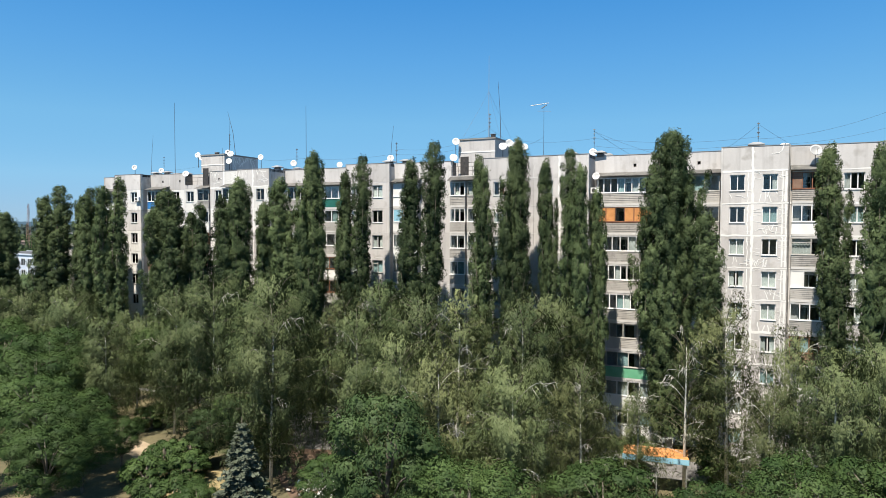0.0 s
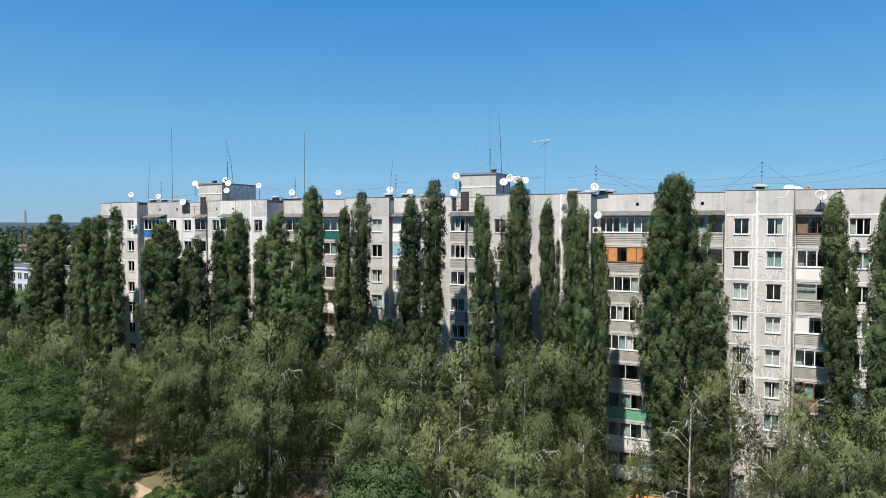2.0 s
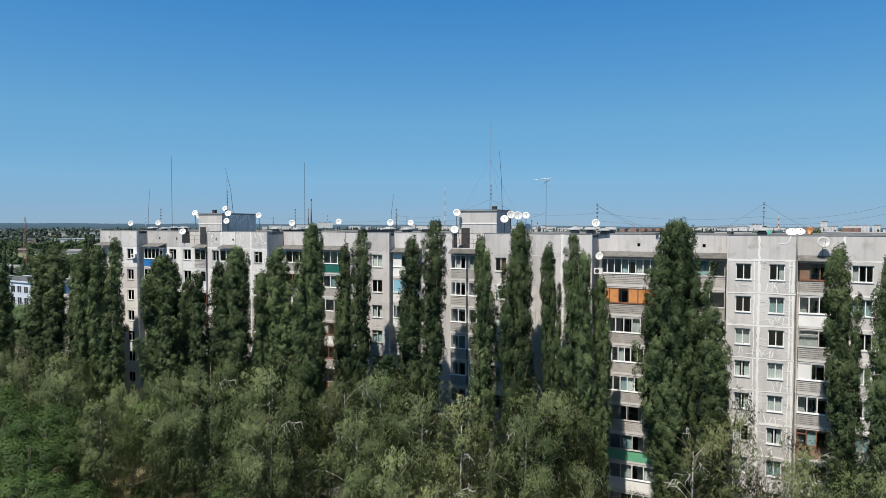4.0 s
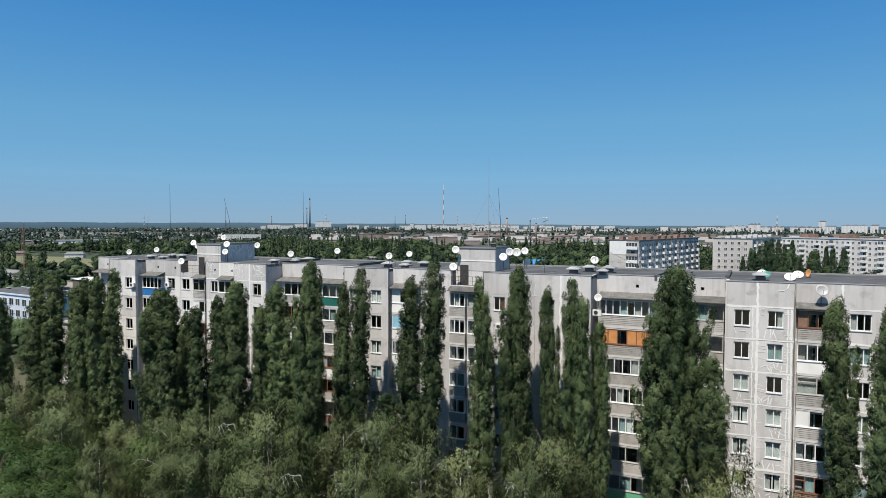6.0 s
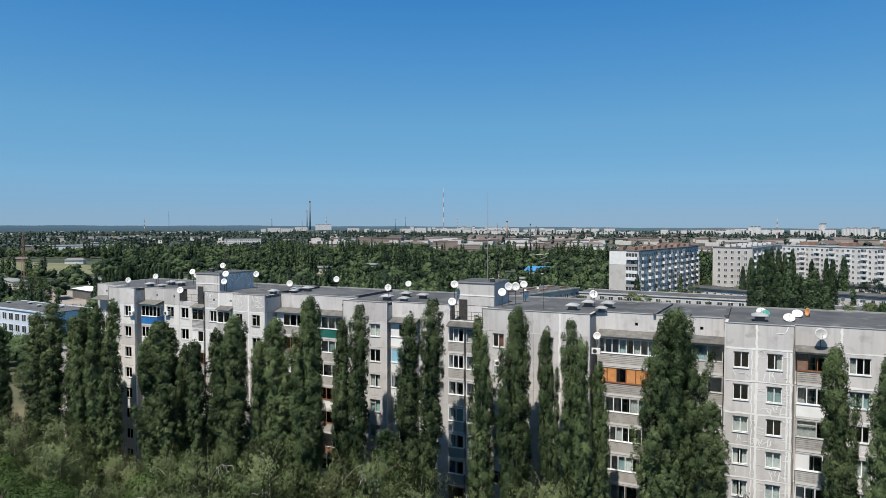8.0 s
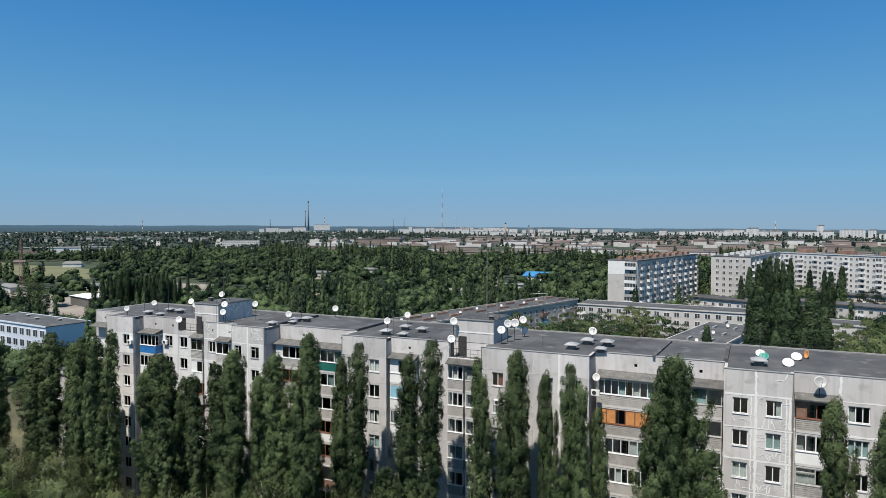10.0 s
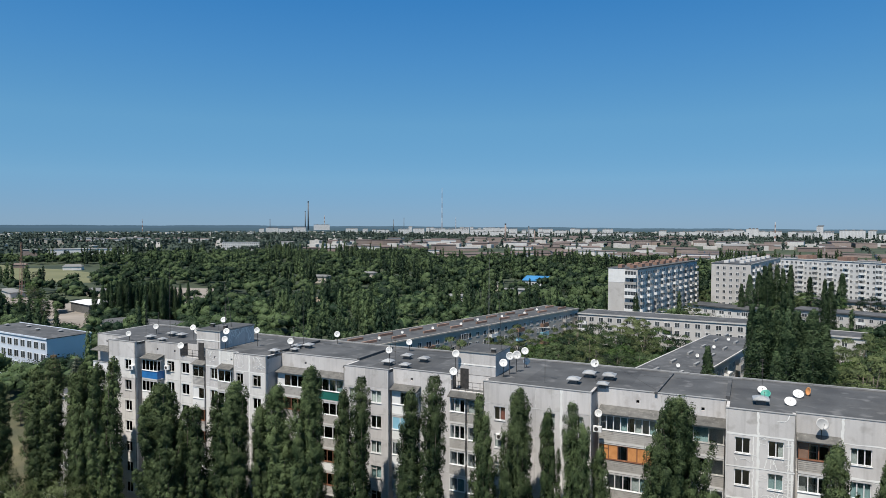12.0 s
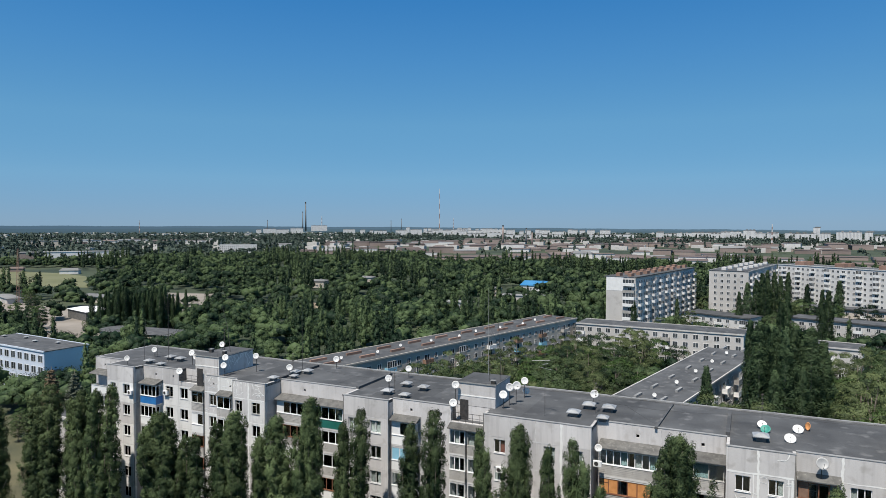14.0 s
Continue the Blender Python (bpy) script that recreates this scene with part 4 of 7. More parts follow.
def dish_shape(d, n=20, rings=4):
    vs, fs = [(0, 0, 0)], []
    for i in range(1, rings + 1):
        r = d / 2 * i / rings
        for s in range(n):
            an = 2 * math.pi * s / n
            vs.append((r * math.cos(an), r * math.sin(an), 0.62 * r * r / d))
    for s in range(n):
        fs.append((0, 1 + s, 1 + (s + 1) % n))
    for i in range(rings - 1):
        for s in range(n):
            a, b = 1 + i * n + s, 1 + i * n + (s + 1) % n
            fs.append((a, a + n, b + n, b))
    k = len(vs)
    vs += [(x, y, z - 0.02) for x, y, z in vs]
    fs += [tuple(i + k for i in reversed(f)) for f in list(fs)]
    o = 1 + (rings - 1) * n
    for s in range(n):
        a, b = o + s, o + (s + 1) % n
        fs.append((a, a + k, b + k, b))
    return vs, fs


def satellite_dish(x, y, z, d=0.95, base=None, facing=(0.3, -0.9, 0.34), material=DISH, label="white satellite dish on a short steel mast"):
    """Centre of the dish at x, y, z; base: height of the foot of its mast."""
    base = z - 0.9 if base is None else base
    d *= 0.77
    ob = thing("satellite_dish", label, "satellite dish", (x, y, base), group="satellite dishes")
    h = z - base
    fv = Vector(facing).normalized()
    key = ("dish", round(d, 2), material.name)
    if key not in SHARED:
        SHARED[key] = mesh_of("reflector", *dish_shape(d), material, True)
    r = put("reflector", SHARED[key], ob)
    r.rotation_euler = fv.to_track_quat("Z", "Y").to_euler()
    r.location = (0, 0, h)
    back = -fv * 0.12
    put("mast", mesh_of("mast", *tubes([([(back.x, back.y, 0), (back.x, back.y, h + 0.05)], [0.035, 0.035])], 6), STEEL), ob)
    q = fv.to_track_quat("Z", "Y")
    low = q @ Vector((0, -d * 0.46, 0.06))
    tip = q @ Vector((0, -d * 0.12, d * 0.55))
    put("feed_arm", mesh_of("feed_arm", *tubes([([(low.x, low.y, h + low.z), (tip.x, tip.y, h + tip.z)], [0.012, 0.012]), ([(tip.x, tip.y, h + tip.z), tuple(Vector((tip.x, tip.y, h + tip.z)) - fv * 0.12)], [0.035, 0.03])], 5), STEEL), ob)
    return ob


R = ROOF - 0.06
DISHES = [(-76.7, 63.95, 28.85, 0.95, R), (-78.2, 69.8, 28.9, 1.0, R), (-53.1, 68.6, 28.9, 1.05, R), (-50.1, 74.6, 29.1, 1.05, R), (-38.7, 68.6, 28.95, 1.05, R), (-39.0, 74.2, 28.95, 1.0, R),
    (-15.3, 71.9, 28.9, 1.15, R), (-66.3, 65.3, 30.2, 1.0, 28.6), (-65.5, 65.2, 29.8, 0.95, 28.6), (-64.6, 69.0, 30.85, 1.0, 30.2), (-60.6, 65.3, 30.1, 1.05, R), (-60.6, 65.0, 29.15, 1.0, R),
    (-58.5, 68.6, 29.9, 1.0, R), (-68.0, 64.8, 27.75, 1.1, 26.25), (-28.6, 65.2, 30.0, 1.05, 28.3), (-28.6, 64.6, 28.2, 1.1, 26.25)]
DISHES += [(-23.5, 66.0, 29.3, 1.1, R), (-23.3, 67.4, 29.8, 1.1, R), (-23.0, 68.8, 29.7, 1.2, R), (-22.8, 71.0, 29.75, 1.05, R), (-22.8, 71.6, 28.5, 1.0, R)]
for x, y, z, d, b in DISHES:
    satellite_dish(x, y, z, d, b, (0.4 + (x % 0.31) - 0.15, -0.9, 0.3 + (y % 0.23) - 0.1))
for x, y, z, d in ((3.9, 70.2, 28.08, 1.2), (3.1, 67.0, 28.05, 1.25), (0.9, 70.3, 28.12, 1.1)):
    satellite_dish(x, y, z, d, R, (0.05, -0.62, 0.72), label="white satellite dish tilted up low over the roof")
satellite_dish(4.85, 71.3, 28.2, 1.0, R, (-0.85, -0.5, 0.25), DISH_ORANGE, "orange-painted satellite dish turned sideways on the roof")
satellite_dish(1.2, 69.1, 28.05, 1.15, R, (-0.2, -0.6, 0.7), DISH_TEAL, "teal-green satellite dish tilted up on the roof")
satellite_dish(5.3, 63.6, 27.3, 1.3, 26.0, (0.2, -0.85, 0.4), DISH_GREY, "large grey satellite dish on the facade above a balcony")
satellite_dish(-13.2, 64.2, 25.75, 0.95, 24.8, (-0.05, -0.95, 0.28), DISH, "white satellite dish fixed beside a top-floor balcony")


def aerial(x, y, top, base=R, kind="whip", lean=(0, 0), label="thin steel radio mast standing on the roof"):
    ob = thing("roof_aerial", label, "antenna", (x, y, base), group="roof aerials")
    h = top - base
    rad = 0.034 if h > 6 else 0.024
    put("mast", mesh_of("mast", *tubes([([(0, 0, 0), (lean[0] * 0.3, lean[1] * 0.3, h * 0.5), (lean[0], lean[1], h)], [rad, rad * 0.8, rad * 0.5])], 6), STEEL if kind != "pale" else GREYPOLE), ob)
    if kind == "stack":
        for i in range(4):
            zz, wide = h - 0.12 - i * 0.42, (0.11, 0.08, 0.13, 0.08)[i]
            put("element", mesh_of("element", *tubes([([(-wide, 0, zz), (wide, 0.03, zz)], [0.045, 0.045]), ([(-wide * 0.6, 0.05, zz - 0.14), (wide * 0.5, 0.0, zz - 0.14)], [0.03, 0.03])], 5), STEEL), ob)
    if kind == "yagi":
        put("boom", mesh_of("boom", *tubes([([(-1.4, 0, h - 0.22), (0.45, 0.2, h - 0.05)], [0.025, 0.025])], 5), GREYPOLE), ob)
        for i in range(7):
            xx, zz = -1.4 + i * 0.29, h - 0.22 + i * 0.026
            put("element", mesh_of("element", *tubes([([(xx, -0.4, zz), (xx, 0.4, zz)], [0.01, 0.01])], 4), STEEL), ob)
        put("cross_arm", mesh_of("cross_arm", *tubes([([(-0.7, 0.1, h - 0.8), (0.75, -0.1, h - 0.95)], [0.02, 0.02]), ([(-0.3, 0.2, h - 0.55), (0.35, -0.2, h - 0.3)], [0.05, 0.05])], 4), GREYPOLE), ob)
    return ob


STACK = "steel mast with a stack of small television aerials"
aerial(-78.2, 68.0, 33.8, kind="whip", lean=(0.45, 0))
aerial(-77.9, 70.0, 31.0, kind="stack", label=STACK)
aerial(-74.0, 68.5, 38.3, kind="whip")
aerial(-63.3, 68.0, 33.2, 30.2, "stack", label=STACK)
aerial(-63.45, 68.1, 35.0, 30.2, "whip")
aerial(-62.3, 68.0, 36.2, 30.2, "whip", (-1.3, 0))
aerial(-52.6, 68.6, 30.8, kind="stack", label=STACK)
aerial(-53.7, 72.0, 36.9, kind="whip")
aerial(-36.4, 64.6, 32.1, kind="whip", lean=(0.4, 0))
aerial(-37.0, 67.0, 30.6, kind="stack", label=STACK)
aerial(-26.5, 69.5, 40.0, 30.3, "pale", label="very tall pale grey radio mast on a lift room")
aerial(-25.4, 67.0, 33.1, 30.3, "stack", label=STACK)
aerial(-24.3, 67.5, 36.6, 30.2, "whip", (-0.35, 0))
aerial(-18.85, 65.4, 33.5, kind="yagi", label="tall roof aerial with a long horizontal comb of rods")
aerial(-14.4, 68.5, 31.0, kind="stack", label=STACK)
aerial(0.9, 71.0, 31.0, kind="stack", label=STACK)
aerial(-61.6, 64.9, 30.9, R, "whip")


def cable(name, a, b, sag, label, r=0.01):
    pts = [(a[0] + (b[0] - a[0]) * f, a[1] + (b[1] - a[1]) * f, a[2] + (b[2] - a[2]) * f - sag * 4 * f * (1 - f)) for f in [i / 14 for i in range(15)]]
    return tagged(put(name, mesh_of(name, *tubes([(pts, [r] * 15)], 4), STEEL)), label, "cable", "roof cables")


CABLES = [((-52.6, 68.6, 29.6), (-37.0, 67.0, 29.3), 0.4), ((-37.0, 67.0, 29.8), (-28.2, 67, 30.2), 0.4), ((-37.0, 67.0, 29.2), (-28.2, 66, 29.4), 0.3), ((-24, 67, 30.3), (-14.4, 68.5, 30.0), 0.4),
    ((-14.4, 68.5, 30.0), (0.9, 71, 29.6), 0.5), ((-14.4, 68.5, 29.2), (0.9, 71, 29.0), 0.5), ((-14.4, 68.5, 30.7), (-10.5, 74.8, 28.0), 0.1), ((-14.4, 68.5, 30.7), (-8.0, 66.5, 27.9), 0.1),
    ((0.9, 71, 29.4), (10.8, 66, 30.6), 0.5), ((0.9, 71, 30.8), (5.6, 74.8, 28.0), 0.1)]
CABLES += [((0.9, 71, 30.8), (-3.5, 74.8, 28.0), 0.1), ((0.9, 71, 28.9), (13, 72, 30.4), 0.6), ((-18.85, 65.4, 30.0), (-23, 68, 29.6), 0.3), ((-61.4, 70.5, 30.2), (-52.6, 68.6, 29.6), 0.4),
    ((-78.2, 68, 28.8), (-65.3, 68, 29.6), 0.4), ((-25.4, 67, 31.5), (-27.9, 66, 30.4), 0.05), ((-25.4, 67, 31.5), (-24.3, 70, 30.4), 0.05)]
for a, b, s in CABLES:
    cable("roof_cable", a, b, s, "thin dark cable strung over the roof between masts")
for gx, gy in ((-28.4, 66.2), (-23.9, 66.4), (-24.2, 71.4)):
    cable("guy_wire", (-26.5, 69.5, 36.0), (gx, gy, 30.25), 0.05, "thin steel guy wire staying a tall roof mast", 0.007)
for bx, by, bz in ((-24.6, 66.0, 30.25), (-61.9, 66.5, 30.2), (-64.4, 66.8, 30.2)):
    ob = thing("roof_box", "small dark vent box on a lift-room roof", "vent box", (bx, by, bz), 0.1)
    put("body", box_mesh("body", [(-0.22, 0.22, -0.2, 0.2, 0, 0.42)], STEEL), ob)
    put("cap", box_mesh("cap", [(-0.27, 0.27, -0.25, 0.25, 0.42, 0.47)], FLASHING), ob)


def air_conditioner(x, y, z):
    ob = thing("air_conditioner", "white outdoor air-conditioning unit on the facade", "air conditioner", (x, y, z), group="air conditioners")
    put("casing", box_mesh("casing", [(0, 0.8, -0.32, -0.05, 0, 0.55)], UPVC), ob)
    put("grille", mesh_of("grille", *tube([(0.3, -0.335, 0.28), (0.3, -0.32, 0.28)], [0.2, 0.2], 14), STEEL), ob)
    put("bracket", box_mesh("bracket", [(0.1, 0.14, -0.34, 0.0, -0.05, 0.0), (0.66, 0.7, -0.34, 0.0, -0.05, 0.0)], STEEL), ob)
    return ob


for x, y, z in [(-75.9, 63.5, 24.2), (-71.1, 65.1, 24.3), (-13.6, 63.95, 24.1), (-58.05, 63.6, 23.4), (-23.2, 63.3, 22.2)]:
    air_conditioner(x, y, z)


# ---- trees of the park and along the facade ----
def poplar(seed, H, W, label, density=1.0, spires=2, gappy=0.0):
    """A columnar poplar: pale leading stems, dense upright plumes of small leaf clumps, one to three rounded spires."""
    rng = np.random.default_rng(seed)
    ob = thing("poplar_tree", label, "tree", group="poplars along the facade")
    ph = rng.uniform(0, 6, 2)

    def axis(z):
        z = np.asarray(z, float)
        return np.stack([0.25 * np.sin(z * 0.21 + ph[0]) - 0.25 * math.sin(ph[0]), 0.25 * np.sin(z * 0.19 + ph[1]) - 0.25 * math.sin(ph[1]), z * 0], -1)
    ta = rng.uniform(-0.5, 0.5)
    gap = W * 0.29
    leaders = [(0.0, 0.0, 1.0)] if spires == 1 else [(math.cos(ta + math.pi * k) * gap * (1 if k < 2 else 0.1), math.sin(ta + math.pi * k) * gap * 0.6 + (gap if k == 2 else 0), 1.0 - 0.05 * k - rng.uniform(0, 0.02) * k) for k in range(spires)]
    stems, limbs = [], []
    for lx, ly, top in leaders:
        zs = np.linspace(0.0 if lx == leaders[0][0] else H * 0.3, H * top * 0.93, 7)
        stems.append(([tuple(axis(z) + np.array([lx * min(1, z / (H * 0.55)), ly * min(1, z / (H * 0.55)), z])) for z in zs], list(np.linspace(0.36, 0.02, 7))))
    cs, ns, sh = [], [], []
    count = int(100 * density)
    for i in range(count):
        # an upright plume of leaves on a steep branch, thickest below its middle and pointed above
        f = 0.06 + 0.87 * ((i + rng.uniform(0, 1)) / count) ** 0.92
        lx, ly, top = leaders[i % len(leaders)]
        split = min(1.0, f / 0.55)
        shape = 0.5 + 1.25 * f if f < 0.4 else 1.0 if f < 0.66 else max(0.14, 1.0 - 0.86 * ((f - 0.66) / 0.28) ** 1.2)
        lone = 1.0 if len(leaders) == 1 else 1.0 - 0.37 * split
        stray = rng.uniform(1.1, 1.45) if rng.uniform() < 0.22 else 1.0
        out = W * 0.5 * shape * lone * math.sqrt(rng.uniform(0.12, 1.0)) * 0.74 * stray
        fat = (0.17 + W * 0.066 * shape) * rng.uniform(0.6, 1.4)
        z0 = H * top * f
        ln = max(0.7, min(rng.uniform(2.4, 5.6), (H * top - 0.55 - z0) * rng.uniform(0.75, 1.0)))
        an = i * 2.39996 + rng.uniform(-0.6, 0.6)
        d = np.array([math.cos(an), math.sin(an), 0.0])
        root = axis(z0) + np.array([lx * split, ly * split, z0])
        foot = root + d * out * 0.9
        tip = root + d * (out * rng.uniform(0.9, 1.3)) + [0, 0, ln]
        limbs.append(([tuple(root - [0, 0, min(z0, out * 0.9)]), tuple(foot + [0, 0, ln * 0.2]), tuple(tip - [0, 0, ln * 0.25])], [0.05, 0.03, 0.008]))
        if rng.uniform() < gappy and 0.15 < f < 0.8:
            continue
        # rounded clumps of leaves over the plume, with hollows between them
        each = 34
        q = max(5, int((4 + 4.2 * ln * fat / 0.5) * rng.uniform(0.85, 1.15)))
        u = rng.uniform(0.02, 0.95, q)
        prof = np.clip(np.sin(np.pi * (0.16 + 0.84 * u) ** 0.8), 0.22, 1)
        th = an + rng.uniform(-2.5, 2.5, q)
        side = np.stack([np.cos(th), np.sin(th), np.zeros(q)], 1)
        hub = foot + np.outer(u, tip - foot) + side * (fat * prof * rng.uniform(0.35, 0.95, q))[:, None]
        ray = rng.normal(size=(q, each, 3)) + side[:, None, :] * 0.8 + np.array([0, 0, 0.3])
        ray /= np.linalg.norm(ray, axis=2)[:, :, None]
        size_q = rng.uniform(0.22, 0.46, q)[:, None, None] * rng.uniform(0.55, 1.08, (q, each, 1))
        cs.append((hub[:, None, :] + ray * size_q * [1, 1, 1.5]).reshape(-1, 3))
        ns.append((ray * 0.9 + side[:, None, :] * 0.3 + rng.normal(size=(q, each, 3)) * 0.35).reshape(-1, 3))
        sh.append((ray * 1.0 + side[:, None, :] * 0.6 + d * 0.4 + np.array([0, 0, 0.15])).reshape(-1, 3))
    fine = sum(len(q) for q in cs)
    # inner leaf clusters close the heart of the crown
    for lx, ly, top in leaders:
        k = int(1000 * density * (1 - gappy) / len(leaders) * 2)
        f = rng.uniform(0.1, 0.86, k)
        an, q = rng.uniform(0, 6.283, k), np.sqrt(rng.uniform(0, 1, k)) * 0.17 * W * (1.02 - f ** 3)
        z = f * H * top
        lean = np.minimum(1, f / 0.55)
        rim = np.stack([np.cos(an), np.sin(an), z * 0], 1)
        cs.append(axis(z) + np.stack([lx * lean, ly * lean, z], 1) + rim * q[:, None])
        ns.append(rng.normal(size=(k, 3)) * [1, 1, 0.5])
        sh.append(rim + [0, 0, 0.2])
    c, nn = np.concatenate(cs), np.concatenate(ns)
    size = np.concatenate([rng.uniform(0.1, 0.165, fine), rng.uniform(0.4, 0.7, len(c) - fine)])
    put("trunk", mesh_of("trunk", *tubes(stems, 6), POPLARBARK, True), ob, label="pale smooth stem")
    put("branchwork", mesh_of("branchwork", *tubes(limbs, 4), BARK, True), ob)
    put("crown", leaf_mesh("crown", c, nn, size, LEAF_POPLAR, rng, 1.4, False, True, np.concatenate(sh)), ob)
    return ob


def arc(points, n):
    """A smooth curve of n points through four given ones."""
    p = np.array([tuple(q) for q in points], float)
    t, u = np.linspace(0, 3, n), np.arange(4)
    out = np.zeros((n, 3))
    for i in range(4):
        w = np.ones(n)
        for j in range(4):
            if j != i:
                w *= (t - u[j]) / (u[i] - u[j])
        out += w[:, None] * p[i]
    return [tuple(q) for q in out]


def birch(seed, H, R, label, leaves=LEAF_BIRCH, density=1.0, bare=2):
    """A weeping birch: white stem, thin arching limbs under hanging strands of small leaves, a few bare limbs."""
    rng = np.random.default_rng(seed)
    ob = thing("birch_tree", label, "tree", group="birches of the park")
    bend = rng.uniform(-0.5, 0.5, 2)
    stem = [(0, 0, 0), (bend[0] * 0.4, bend[1] * 0.4, H * 0.35), (bend[0], bend[1], H * 0.7), (bend[0] * 0.9, bend[1] * 0.9, H * 0.8)]
    limbs, twigs = [], []
    cs, ns, sh = [], [], []
    count = int(24 + R * 6)
    for i in range(count):
        f = 0.22 + 0.72 * (i + rng.uniform(0, 1)) / count
        an = i * 2.4 + rng.uniform(-0.5, 0.5)
        base = np.array([bend[0] * f, bend[1] * f, H * f * 0.88])
        reach = R * (1.1 - 0.66 * f ** 2.2) * rng.uniform(0.62, 1.1)
        rise = H * (0.03 + 0.10 * f) * rng.uniform(0.6, 1.25)
        d = np.array([math.cos(an), math.sin(an), 0])
        pts = [base, base + d * reach * 0.45 + [0, 0, rise * 0.75], base + d * reach * 0.8 + [0, 0, rise], base + d * reach + [0, 0, rise * 0.7]]
        bald = i % (count // bare) == count // (2 * bare) if bare else False
        (twigs if bald else limbs).append(([tuple(p) for p in pts], [0.05, 0.035, 0.02, 0.008] if bald else [0.035, 0.02, 0.012, 0.006]))
        if bald:
            continue
        strands = int((8.2 + reach * 9.6) * density * (0.6 if f < 0.4 else 1.0))
        for _ in range(strands):
            u = 1 - 0.9 * rng.uniform(0, 1) ** 1.4
            seg = min(2, int(u * 3))
            v = u * 3 - seg
            p = pts[seg] * (1 - v) + pts[seg + 1] * v + rng.normal(size=3) * [0.42, 0.42, 0.3]
            ln = rng.uniform(0.5, 2.5) * (0.6 + 0.5 * R / 4) * (0.7 if f > 0.75 else 1.0)
            k = int(6 + ln * 8)
            tt = rng.uniform(0, 1, k) ** 1.15
            sway = rng.normal(size=2) * 0.14
            wide = 0.13 - 0.07 * tt
            st = np.stack([p[0] + sway[0] * tt + rng.normal(size=k) * wide, p[1] + sway[1] * tt + rng.normal(size=k) * wide, p[2] + 0.12 - ln * tt], 1)
            cs.append(st)
            turn = rng.normal(size=3) * 0.45
            sh.append(np.tile(d * 0.55 + (p - [bend[0], bend[1], H * 0.5]) / R * 0.55 + rng.normal(size=3) * 0.22 + [0, 0, 0.25], (k, 1)) + np.outer(0.25 - tt * 0.7, [0, 0, 1.0]) + (st - p) * 0.5)
            ns.append(np.stack([d[0] + turn[0] + rng.normal(size=k) * 0.3, d[1] + turn[1] + rng.normal(size=k) * 0.3, 0.55 - 0.5 * tt + turn[2] + rng.normal(size=k) * 0.25], 1))
    c, nn = np.concatenate(cs), np.concatenate(ns)
    put("trunk", mesh_of("trunk", *tube(stem, [0.16, 0.11, 0.05, 0.015], 6), BIRCHBARK, True), ob)
    put("branchwork", mesh_of("branchwork", *tubes(limbs, 4), TWIGBARK, True), ob, label="thin grey-brown branches")
    for tw in twigs:
        forks = [(arc(tw[0], 9), list(np.linspace(0.024, 0.005, 9)))]
        p1, p2, p3 = (Vector(q) for q in tw[0][1:])
        for k in range(7):
            q0 = p1.lerp(p2, k / 4) if k < 4 else p2.lerp(p3, (k - 3.5) / 4)
            q1 = q0 + (p3 - p1) * 0.2 + Vector(rng.normal(size=3)) * 0.22
            forks.append((arc([q0, q1, q1 + (p3 - p2) * 0.3 + Vector((0, 0, 0.05)), q1 + (p3 - p2) * 0.55 - Vector((0, 0, 0.12))], 6), list(np.linspace(0.014, 0.004, 6))))
        put("bare_branch", mesh_of("bare_branch", *tubes(forks, 4), BIRCHBARK, True), ob)
    put("crown", leaf_mesh("crown", c, nn, rng.uniform(0.07, 0.125, len(c)), leaves, rng, 1.9, True, True, np.concatenate(sh)), ob)
    return ob


